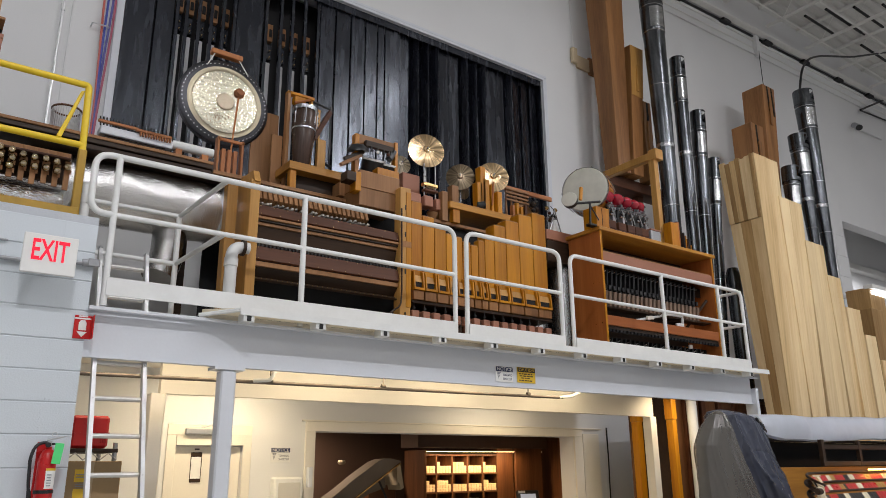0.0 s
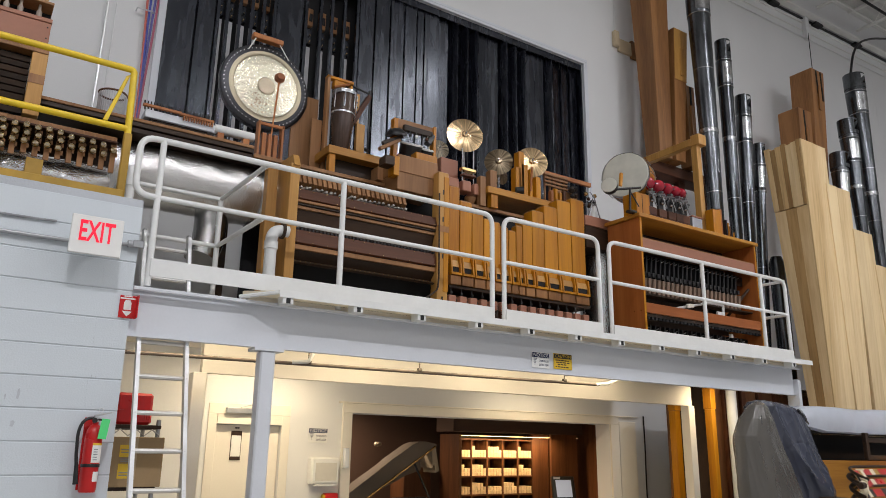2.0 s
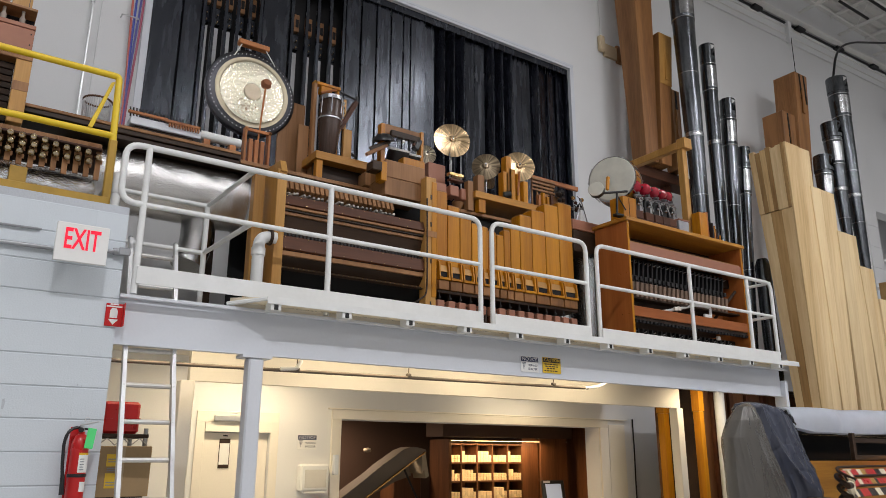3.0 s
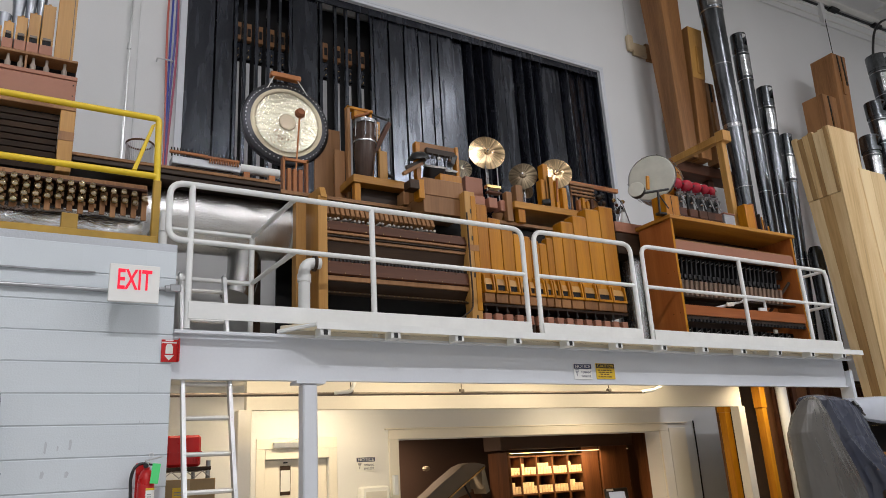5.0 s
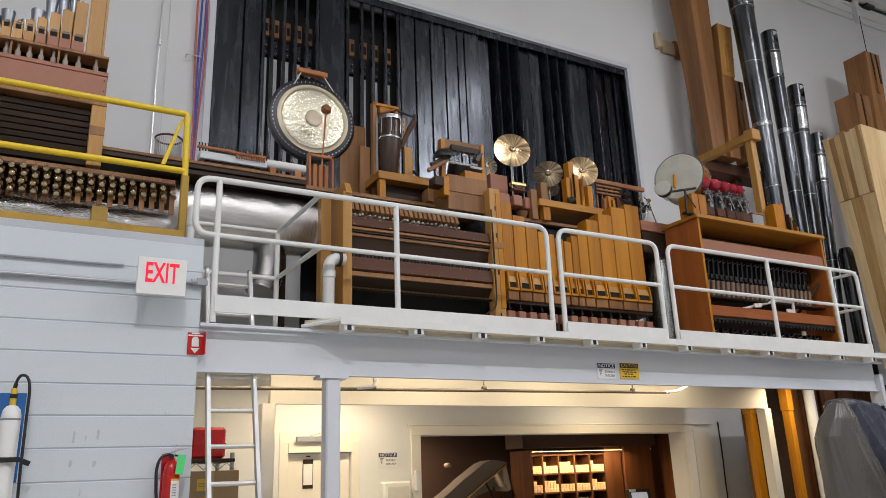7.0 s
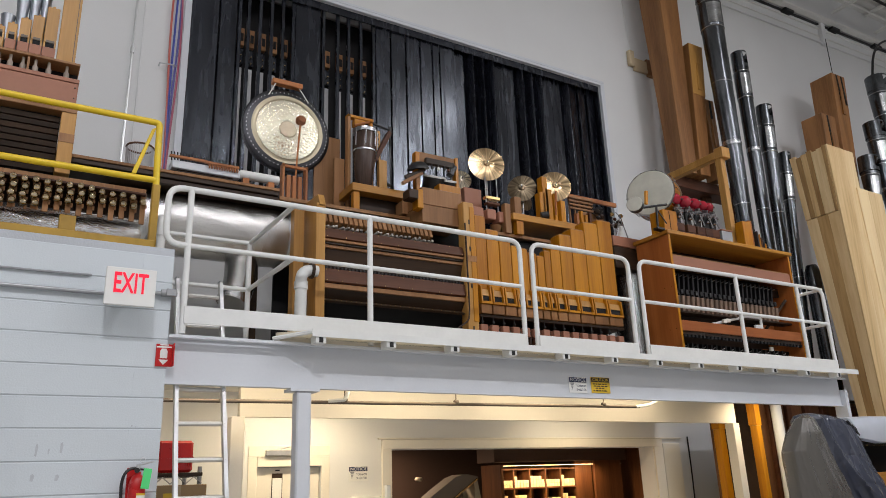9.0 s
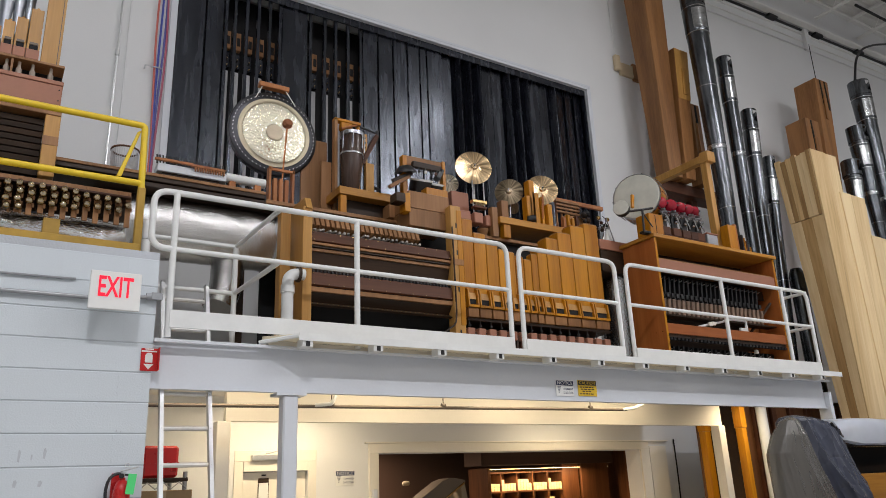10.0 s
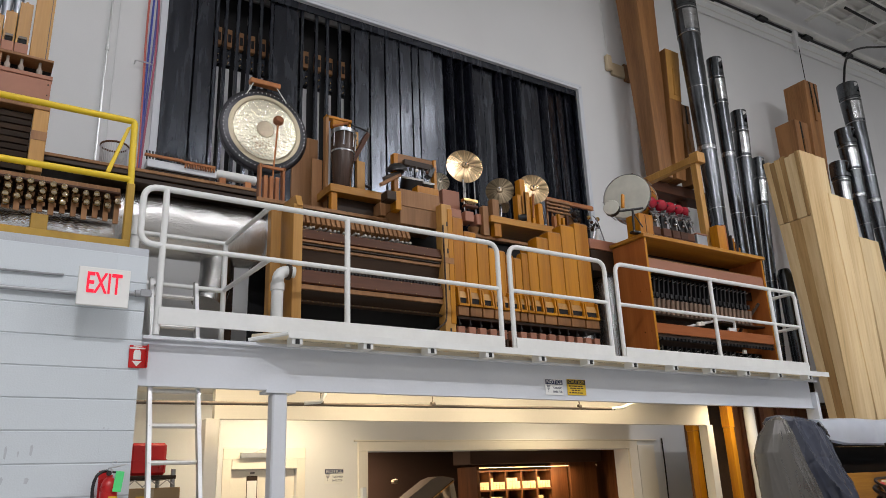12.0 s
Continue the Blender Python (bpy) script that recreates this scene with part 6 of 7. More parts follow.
part("safety_pin", tube([(EX + 0.02 + 0.014 * math.cos(a), EY - 0.02, 2.095 + 0.014 * math.sin(a)) for a in [2 * math.pi * k / 14 for k in range(14)]], 0.0025, 6, None, True), ALU, ext, smooth=True)
part("hose", tube(round_path([(EX - 0.015, EY, 2.045), (0.725, 5.40, 2.045), (0.692, 5.39, 1.97), (0.70, 5.38, 1.79), (0.712, 5.38, 1.73)], 0.05), 0.010, 8), BLACK, ext, smooth=True)
part("nozzle", rod((0.708, 5.38, 1.76), (0.716, 5.38, 1.64), 0.012, 10, 0.016), BLACK, ext, smooth=True)
part("strap", lathe([(ER + 0.001, 1.742), (ER + 0.004, 1.742), (ER + 0.004, 1.762), (ER + 0.001, 1.762)], 28, pose(EX, EY, 0)), BLACK, ext)
for z0, z1, a0, a1, mt, nm in ((1.77, 1.89, 262, 340, SIGNWHITE, "white instruction label"), (1.876, 1.89, 262, 340, SIGNYELLOW, ""), (1.655, 1.715, 285, 335, SIGNWHITE, "")):
    bm = bmesh.new()
    rr = ER + (0.0015 if mt is SIGNWHITE else 0.0022)
    cols = [[bm.verts.new((EX + rr * math.cos(radians(a)), EY + rr * math.sin(radians(a)), z)) for z in (z0, z1)] for a in [a0 + (a1 - a0) * k / 8 for k in range(9)]]
    for A, B in zip(cols, cols[1:]):
        bm.faces.new((A[0], B[0], B[1], A[1]))
    part("label", bm, mt, tank, nm)
for k in range(5):
    part("writing_bar", box(EX + 0.002, EX + 0.026, EY - ER - 0.0035, EY - ER - 0.002, 1.785 + k * 0.016, 1.79 + k * 0.016), GREYBAR, ext)
part("tag", box(0.81, 0.86, 5.352, 5.355, 1.915, 2.04, 0.001, turn=pose(0, 0, 0, 0, 6, -8)), GREEN, ext, "bright green inspection tag")
part("bracket", box(0.735, 0.80, 5.478, 5.49, 1.6, 2.05, 0.003), RED, ext)

o2 = thing("gas_cylinder", -0.156, 5.40, 1.3, "white gas cylinder strapped to the wall with hose", "gas cylinder")
GX = -0.156
part("cylinder", lathe([(0, 1.2), (0.05, 1.2), (0.055, 1.23), (0.055, 2.285), (0.048, 2.325), (0.03, 2.348), (0.02, 2.352), (0, 2.352)], 28, pose(GX, 5.40, 0)), SIGNWHITE, o2, smooth=True)
part("shoulder_ring", lathe([(0.0555, 2.262), (0.0575, 2.264), (0.0575, 2.272), (0.0555, 2.274)], 28, pose(GX, 5.40, 0)), GREYBAR, o2, smooth=True)
part("valve", rod((GX, 5.40, 2.352), (GX, 5.40, 2.395), 0.018, 12), SIGNYELLOW, o2, "yellow valve", True)
part("collar", rod((GX, 5.40, 2.395), (GX, 5.40, 2.42), 0.022, 12), BLACK, o2, smooth=True)
part("cap", rod((GX, 5.40, 2.42), (GX, 5.40, 2.455), 0.017, 12), SIGNYELLOW, o2, smooth=True)
part("stem", rod((GX, 5.40, 2.455), (GX + 0.005, 5.40, 2.485), 0.012, 10), BLACK, o2, smooth=True)
hose = [(GX + 0.005, 5.40, 2.48), (-0.149, 5.39, 2.515), (-0.116, 5.38, 2.545), (-0.083, 5.37, 2.51), (-0.073, 5.36, 2.43), (-0.074, 5.35, 2.29), (-0.073, 5.335, 2.09), (-0.072, 5.33, 1.95), (-0.068, 5.33, 1.8), (-0.075, 5.33, 1.3)]
part("hose", tube(round_path(hose, 0.03), 0.009, 8), BLACK, o2, smooth=True)
part("strap", box(-0.225, -0.07, 5.322, 5.335, 2.015, 2.045, 0.003), BLACK, o2)
part("strap_tail", box(-0.08, -0.025, 5.34, 5.35, 2.0, 2.03, 0.003, turn=pose(0, 0, 0, 0, 22, 0)), BLACK, o2)
solid("blue_board", box(-0.27, -0.087, 5.475, 5.486, 1.9, 2.435, 0.002), BLUE, "blue backing board on the block wall", "board")
for x, z, w, h in ((0.202, 2.168, 0.008, 0.07), (0.27, 2.16, 0.005, 0.03), (0.34, 2.182, 0.009, 0.06), (0.197, 2.003, 0.012, 0.04), (0.332, 2.0, 0.013, 0.035), (0.267, 1.829, 0.007, 0.045), (-0.42, 2.2, 0.008, 0.05), (0.74, 2.318, 0.005, 0.012), (0.765, 2.312, 0.004, 0.01)):
    solid("scuff_mark", prism([(x - w, z - h * 0.5), (x + w * 0.3, z - h * 0.6), (x + w, z + h * 0.2), (x + w * 0.2, z + h * 0.55), (x - w * 0.8, z + h * 0.4)], "y", 5.4862, 5.4868), surface("scuff", (0.50, 0.53, 0.57), 0.7, 0, 50, 0.25, 0) if "scuff" not in bpy.data.materials else bpy.data.materials["scuff"], "grey scuff mark on the painted block wall", "stain", group="scuffs")

# ---- writing on the front beam and the rear wall ----
def notice_sign(x, y, z, w):
    h = w * 0.70
    s = thing("notice_sign", x, y, z - h / 2, "white tornado shelter notice with navy banner", "sign", "notice signs")
    part("plate", box(x - w / 2, x + w / 2, y, y + 0.003, z - h / 2, z + h / 2, 0.001), SIGNWHITE, s)
    part("banner", box(x - w / 2 + 0.004, x + w / 2 - 0.004, y - 0.0018, y - 0.0004, z + h * 0.16, z + h * 0.46), NAVY, s)
    lettering("word", "NOTICE", h * 0.30, Matrix.Translation((x, y - 0.003, z + h * 0.305)) @ FRONT, SIGNWHITE, s, "", 0.0005, w * 0.84)
    lettering("word", "TORNADO", h * 0.19, Matrix.Translation((x + w * 0.17, y - 0.002, z - h * 0.06)) @ FRONT, NAVY, s, "", 0.0005, w * 0.54)
    lettering("word", "SHELTER", h * 0.19, Matrix.Translation((x + w * 0.17, y - 0.002, z - h * 0.30)) @ FRONT, NAVY, s, "", 0.0005, w * 0.54)
    for k, (dx, ww) in enumerate(((0.0, 0.20), (0.012, 0.16), (0.03, 0.11), (0.05, 0.07), (0.06, 0.04))):
        part("picture_band", box(x - w * (0.42 - dx), x - w * (0.42 - dx - ww), y - 0.002, y - 0.0005, z + h * (0.06 - 0.09 * k), z + h * (0.12 - 0.09 * k)), GREYBAR, s)
    return s


lay(1.0208, -0.058, 1.0036, 0.036)
notice_sign(4.654, 5.535, 2.722, 0.218)
caution = thing("caution_sign", 4.936, 5.535, 2.65, "yellow caution sign with black banner", "sign")
part("plate", box(4.817, 5.055, 5.535, 5.538, 2.652, 2.805, 0.001), SIGNYELLOW, caution)
part("banner", box(4.823, 5.049, 5.532, 5.5345, 2.757, 2.80), BLACK, caution)
lettering("word", "CAUTION", 0.042, Matrix.Translation((4.936, 5.5305, 2.778)) @ FRONT, SIGNYELLOW, caution, "", 0.0005, 0.20)
for z, x0, x1 in ((2.738, 4.84, 5.03), (2.718, 4.85, 5.02), (2.698, 4.87, 5.00), (2.674, 4.84, 5.03)):
    x = x0
    while x < x1 - 0.02:
        wd = random.uniform(0.015, 0.04)
        part("writing_bar", box(x, min(x + wd, x1), 5.533, 5.5345, z - 0.005, z + 0.005), BLACK, caution)
        x += wd + 0.01
lay(1.0199, -0.035, 1.0164, -0.147)
notice_sign(3.725, 8.594, 2.173, 0.245)

# ---- under the loft ----
lay(1.0265, -0.052, 1.0225, -0.063)
ladder = thing("ladder", 1.28, 5.5, 0, "aluminium ladder leaning up through the loft hatch", "ladder")


def on_ladder(z):
    return 4.80 + z * 0.30


for x in (1.012, 1.338):
    part("rail", prism([(on_ladder(0) - 0.035, 0), (on_ladder(0) + 0.035, 0), (on_ladder(3.49) + 0.035, 3.49), (on_ladder(3.49) - 0.035, 3.49)], "x", x - 0.010, x + 0.010, 0.003), LADDERMETAL, ladder)
    part("rail_lip", prism([(on_ladder(0) - 0.04, 0), (on_ladder(0) - 0.036, 0), (on_ladder(3.48) - 0.036, 3.48), (on_ladder(3.48) - 0.04, 3.48)], "x", x - 0.013, x + 0.013), ALU, ladder, "bright rail flange")
    part("end_cap", box(x - 0.013, x + 0.013, on_ladder(3.49) - 0.04, on_ladder(3.49) + 0.04, 3.49, 3.505, 0.004), ALU, ladder)
for k in range(14):
    z = 0.18 + k * 0.2445
    part("rung", tube([(1.026, on_ladder(z), z), (1.324, on_ladder(z), z)], 0.016, 8), LADDERMETAL, ladder, smooth=True)
    for x in (1.012, 1.338):
        part("rung_rivet", rod((x, on_ladder(z) - 0.042, z), (x, on_ladder(z) - 0.045, z), 0.006, 8), ALU, ladder)
for x in (1.012, 1.338):
    part("foot", box(x - 0.03, x + 0.03, 4.76, 4.86, 0, 0.03, 0.004), BLACK, ladder)
rackk = thing("wire_rack", 1.2, 6.9, 0, "dark storage rack with an upper shelf", "rack")
for x in (0.98, 1.43):
    for y in (6.56, 7.12):
        part("post", rod((x, y, 0), (x, y, 2.13), 0.018, 10), GALV, rackk, smooth=True)
for z in (2.055, 1.585, 0.9):
    part("shelf", box(0.96, 1.45, 6.54, 7.14, z, z + 0.03, 0.004), DARKWOOD, rackk)
part("edge_truss", tube([(0.96 + 0.06 * i, 6.53, 2.0 + 0.05 * (i % 2)) for i in range(9)], 0.006, 6), GALV, rackk)
case = thing("red_case", 1.24, 6.7, 2.086, "red plastic tool case on the rack", "case")
part("body", box(1.10, 1.372, 6.56, 6.75, 2.087, 2.335, 0.02), RED, case)
part("lid_seam", box(1.096, 1.376, 6.556, 6.754, 2.20, 2.207), RED, case)
for k in range(3):
    part("latch", box(1.31 + k * 0.018, 1.322 + k * 0.018, 6.548, 6.559, 2.13, 2.19, 0.002), RED, case)
carton = thing("cardboard_carton", 1.3, 6.6, 1.615, "brown cardboard carton with yellow labels", "carton")
part("carton", box(1.05, 1.466, 6.45, 6.85, 1.616, 1.99, 0.004), CARD, carton)
part("tape", box(1.22, 1.27, 6.448, 6.4495, 1.62, 1.985), surface("packing_tape", (0.42, 0.32, 0.2), 0.3, 0, 20, 0.05, 0), carton)
part("label", box(1.14, 1.235, 6.446, 6.4475, 1.84, 1.93), SIGNYELLOW, carton, "yellow label")
part("label", box(1.14, 1.235, 6.446, 6.4475, 1.68, 1.79), SIGNYELLOW, carton, "yellow label")
for z in (1.805, 1.82, 1.70, 1.72, 1.87, 1.89):
    part("writing_bar", box(1.15, 1.225, 6.443, 6.4455, z, z + 0.007), GREYBAR, carton)

lay(1.0213, -0.050, 1.0116, -0.041)
DARKPIPE = surface("dark_brown_conduit", (0.13, 0.105, 0.085), 0.4, 0.3, 40, 0.15, 0.05, 6)
wp = thing("ceiling_conduit", 3.6, 6.6, 2.66, "dark conduit pipe hung under the loft", "conduit")
part("pipe", tube([(0.95, 6.6, 2.665), (6.45, 6.6, 2.715)], 0.017, 10), DARKPIPE, wp, smooth=True)
for x in (2.72, 3.93, 5.9):
    part("hanger", rod((x, 6.6, 2.70), (x, 6.6, 2.87), 0.006, 6), DARKPIPE, wp)
    part("clamp", rod((x - 0.02, 6.6, 2.685 + 0.009 * (x - 0.95)), (x + 0.02, 6.6, 2.685 + 0.009 * (x - 0.95)), 0.024, 10), DARKPIPE, wp)
part("valve", tube(round_path([(2.55, 6.58, 2.69), (2.70, 6.55, 2.70), (2.74, 6.55, 2.78)], 0.02), 0.018, 8), PVC, wp, smooth=True)
part("end_elbow", tube(round_path([(6.40, 6.6, 2.715), (6.62, 6.6, 2.74), (6.75, 6.6, 2.80)], 0.05), 0.019, 8), PVC, wp, smooth=True)

lay(1.0199, -0.035, 1.0164, -0.147)
door = thing("door_1", 2.88, 8.62, 0, "cream steel door with a framed notice and closer", "door", kind="structure")
part("leaf", box(2.505, 3.255, 8.66, 8.705, 0.005, 2.265, 0.003), CREAM, door)
for a, b, c, d in ((2.40, 2.50, 0, 2.38), (3.26, 3.36, 0, 2.38)):
    part("frame_jamb", box(a, b, 8.588, 8.599, c, d, 0.003), CREAM, door)
part("frame_head", box(2.40, 3.36, 8.586, 8.598, 2.381, 2.50, 0.003), CREAM, door)
part("transom", box(2.50, 3.26, 8.575, 8.599, 2.272, 2.38, 0.003), CREAM, door)
part("closer", box(2.58, 3.02, 8.52, 8.567, 2.39, 2.45, 0.005), ALU, door, "pale metal door closer")
part("closer_arm", rod((2.74, 8.53, 2.46), (2.98, 8.50, 2.52), 0.008, 6), ALU, door)
part("notice", box(2.70, 2.81, 8.653, 8.657, 1.88, 2.20), SIGNWHITE, door, "framed paper notice")
for z0, z1 in ((2.15, 2.20), (1.88, 1.92)):
    part("notice_bar", box(2.70, 2.81, 8.650, 8.6525, z0, z1), DARKWOOD, door)
part("notice_edge", box(2.694, 2.70, 8.650, 8.657, 1.88, 2.20), DARKWOOD, door)
part("notice_edge", box(2.81, 2.816, 8.650, 8.657, 1.88, 2.20), DARKWOOD, door)
part("coat_hook", box(2.73, 2.78, 8.645, 8.657, 2.225, 2.24), BLACK, door)

trim = thing("opening_casing", 6.4, 8.55, 0, "cream painted casing round the wide opening", "trim", kind="structure")
part("head_casing", box(4.03, 8.78, 8.565, 8.599, 2.453, 2.565, 0.004), CREAM, trim)
part("side_casing", box(4.03, 4.158, 8.565, 8.599, 0, 2.452, 0.004), CREAM, trim)
part("side_casing", box(8.602, 8.78, 8.565, 8.599, 0, 2.452, 0.004), CREAM, trim)
part("edge_bead", box(8.80, 9.16, 8.575, 8.599, 0, 2.50, 0.004), CREAM, trim)
part("head_bead", box(3.98, 9.20, 8.555, 8.598, 2.566, 2.585, 0.003), CREAM, trim)
solid("black_cable", tube([(9.36 + 0.02 * noise.noise((z, 0, 0)), 8.58, z) for z in [0.2 * i for i in range(14)]], 0.012, 6), BLACK, "black cable running down the wall", "cable", smooth=True)
disp = thing("towel_dispenser", 3.79, 8.5, 1.6, "white plastic paper towel dispenser", "dispenser")
part("case", box(3.61, 3.97, 8.46, 8.598, 1.62, 1.92, 0.02), PVC, disp)
part("window", box(3.66, 3.93, 8.455, 8.46, 1.66, 1.86, 0.004), surface("frosted_plastic", (0.62, 0.60, 0.55), 0.25, 0, 20, 0.08, 0.05), disp)
part("paper", box(3.66, 3.92, 8.47, 8.52, 1.595, 1.619, 0.004), SIGNWHITE, disp)
sanit = thing("sanitiser", 3.88, 8.52, 1.2, "small red and yellow dispenser on the wall", "dispenser")
part("body", box(3.80, 3.96, 8.50, 8.598, 1.25, 1.50, 0.012), SIGNYELLOW, sanit)
part("lid", box(3.82, 3.98, 8.49, 8.598, 1.44, 1.515, 0.01), RED, sanit)
solid("door_hinge_box", box(4.05, 4.105, 8.50, 8.563, 1.80, 2.03, 0.006), STEEL_WHITE, "white metal latch box on the casing", "latch")

# the room behind the opening
lay(1.0175, -0.021, 1.0156, -0.222)
solid("room_wall_back", box(3.2, 11.5, 12.2, 12.4, 0, 2.8), BROWNROOM, "dark brown painted room wall", "wall", "structure")
solid("room_wall_left", box(3.3, 3.5, 8.9, 12.2, 0, 2.8), BROWNROOM, "dark brown painted room side wall", "wall", "structure")
solid("room_wall_right", box(9.9, 10.1, 8.9, 12.2, 0, 2.8), WALNUT, "walnut panelled room side wall", "wall", "structure")
solid("room_ceiling", box(3.2, 11.5, 8.9, 12.4, 2.8, 2.95), BROWNROOM, "dark brown room ceiling", "ceiling", "structure")
solid("closet_wall", box(2.2, 3.29, 9.9, 10.0, 0, 2.8), CREAM, "cream closet wall behind the door", "wall", "structure")
unit = thing("shelving_unit", 7.8, 10.6, 0, "walnut shelving with pigeonholes, lit from above", "shelving")
SX = [7.0 + 0.325 * i for i in range(6)]
SZ = [0.2, 0.5, 0.8, 1.1, 1.40, 1.69, 1.985, 2.285]
for x in SX:
    part("upright", box(x - 0.012, x + 0.012, 10.5, 10.85, 0.1, 2.30, 0.002), WALNUT, unit)
for z in SZ:
    part("shelf", box(SX[0], SX[-1], 10.505, 10.85, z - 0.012, z + 0.012), WALNUT, unit)
part("back", box(SX[0], SX[-1], 10.852, 10.87, 0.1, 2.31), WALNUT, unit)
part("side_panel", box(6.93, 6.985, 10.3, 10.87, 0, 2.36, 0.004), WALNUT, unit)
part("end_panel", box(8.63, 8.99, 10.5, 10.55, 0, 2.40, 0.004), WALNUT, unit)
part("end_panel", box(9.0, 9.63, 10.44, 10.49, 0, 2.42, 0.004), WALNUT, unit)
part("cornice", box(6.86, 9.7, 10.36, 10.87, 2.40, 2.79), BROWNROOM, unit)
part("light_strip", box(7.0, 9.66, 10.46, 10.475, 2.335, 2.345), glow("warm_strip", (1.0, 0.62, 0.28), 5.0), unit, "warm light strip")
roll_bm = box(-0.027, 0.027, 0, 0.28, 0, 0.058, 0.003)
roll_me = bpy.data.meshes.new("roll_box")
roll_bm.to_mesh(roll_me)
roll_bm.free()
roll_me.materials.append(surface("cream_card", (0.72, 0.60, 0.40), 0.7, 0, 30, 0.06, 0, 4, 0.12))
for ci in range(5):
    for z in SZ[1:-1]:
        for row in range(3):
            n = 5 if row < 2 else random.randint(0, 4)
            if ci == 3 and row == 2 and random.random() < 0.5:
                n = 0
            for k in range(n):
                b = new("roll_box", roll_me)
                b.location = LAY @ Vector((SX[ci] + 0.048 + k * 0.0575, 10.515, z + 0.0125 + row * 0.0585))
                tagged(b, "small cream cardboard music roll box on shelf", "box", "music roll boxes")

piano = thing("grand_piano", 5.4, 10.0, 0, "grand piano under a grey cover, lid raised", "piano")
part("case", prism([(4.5, 9.7), (6.3, 9.7), (6.3, 10.2), (5.6, 10.9), (5.0, 11.3), (4.5, 11.3)], "z", 0.7, 1.08, 0.01), BLACK, piano)
for x, y in ((4.7, 9.9), (6.1, 9.9), (4.9, 11.0)):
    part("leg", box(x - 0.06, x + 0.06, y - 0.06, y + 0.06, 0, 0.699, 0.01), BLACK, piano)
bm = prism([(4.55, 1.32), (4.85, 1.535), (5.40, 1.90), (5.84, 2.185), (5.96, 2.225), (6.06, 2.222), (6.24, 2.185), (6.25, 2.155), (5.78, 1.875), (5.09, 1.43), (4.80, 1.25)], "y", 9.9, 10.2)
bmesh.ops.subdivide_edges(bm, edges=bm.edges, cuts=3)
for v in bm.verts:
    v.co += Vector((0.008 * noise.noise(v.co * 4), 0, 0.012 * noise.noise(v.co * 3)))
part("lid_cover", bm, surface("grey_brown_cloth", (0.20, 0.165, 0.13), 0.8, 0, 60, 0.12, 0.2, 3), piano, "grey cloth cover over the lid", True)
part("lid_edge", tube([(4.90, 9.89, 1.31), (5.09, 9.89, 1.435), (5.78, 9.89, 1.875), (6.22, 9.89, 2.15)], 0.014, 8), BRASS, piano)
part("prop", rod((5.86, 9.95, 1.96), (6.28, 9.95, 1.20), 0.016, 8), BLACK, piano)
part("cover_drape", prism([(6.20, 2.14), (6.26, 2.15), (6.33, 1.80), (6.27, 1.77), (6.24, 1.90), (6.21, 1.84)], "y", 9.95, 10.3), surface("tan_cloth", (0.42, 0.36, 0.26), 0.8, 0, 60, 0.1, 0.2), piano)
part("cover_skirt", prism([(5.10, 1.42), (5.78, 1.86), (6.20, 2.12), (6.22, 1.80), (5.95, 1.72), (5.70, 1.60), (5.35, 1.47)], "y", 10.3, 10.34), bpy.data.materials["grey_brown_cloth"], piano)
part("rear_skirt", prism([(4.55, 1.32), (4.85, 1.53), (5.35, 1.86), (5.0, 1.86), (4.55, 1.82)], "y", 11.0, 11.04), bpy.data.materials["grey_brown_cloth"], piano)
part("lamp_globe", lathe([(0, -0.04), (0.05, -0.03), (0.065, 0), (0.05, 0.03), (0, 0.04)], 14, pose(5.80, 10.95, 2.18)), bpy.data.materials["tan_cloth"], piano, smooth=True)
bench = thing("swivel_chair", 5.8, 9.4, 0, "black upholstered chair with a rounded back", "chair")
part("backrest", prism([(5.08, 1.10), (5.1, 1.42), (5.18, 1.47), (5.72, 1.47), (5.8, 1.42), (5.82, 1.10)], "y", 9.3, 9.38, 0.02), BLACK, bench)
part("seat", box(5.1, 5.8, 8.95, 9.4, 0.42, 0.52, 0.03), BLACK, bench)
part("column", rod((5.45, 9.2, 0.04), (5.45, 9.2, 0.42), 0.04, 12), BLACK, bench)
part("base", lathe([(0.28, 0), (0.28, 0.03), (0, 0.04)], 20, pose(5.45, 9.2, 0)), BLACK, bench)
part("back_post", box(5.4, 5.5, 9.36, 9.42, 0.5, 1.1), BLACK, bench)
upr = thing("wooden_cabinet", 6.4, 11.2, 0, "brown wooden cabinet behind the piano", "cabinet")
part("body", box(6.3, 6.82, 10.95, 11.4, 0, 1.90, 0.01), WALNUT, upr)
part("top", box(6.26, 6.86, 10.9, 11.42, 1.901, 1.94, 0.006), WALNUT, upr)
kiosk = thing("kiosk_screen", 8.5, 9.6, 0, "black framed tablet screen on a slanted stand", "screen")
KT = pose(8.52, 9.6, 1.52, -14, 0, -14)
bm = box(-0.21, 0.21, -0.02, 0.02, -0.20, 0.20, 0.012)
bmesh.ops.transform(bm, matrix=KT, verts=bm.verts)
part("bezel", bm, BLACK, kiosk)
bm = box(-0.14, 0.14, -0.024, -0.0205, -0.13, 0.14)
bmesh.ops.transform(bm, matrix=KT, verts=bm.verts)
part("display", bm, glow("grey_screen", (0.42, 0.45, 0.52), 0.55), kiosk, "pale grey lit display")
bm = box(-0.17, -0.05, -0.023, -0.0205, 0.155, 0.19)
bmesh.ops.transform(bm, matrix=KT, verts=bm.verts)
part("badge", bm, SIGNWHITE, kiosk)
part("stand", box(8.46, 8.58, 9.64, 9.72, 0, 1.4, 0.01), BLACK, kiosk)

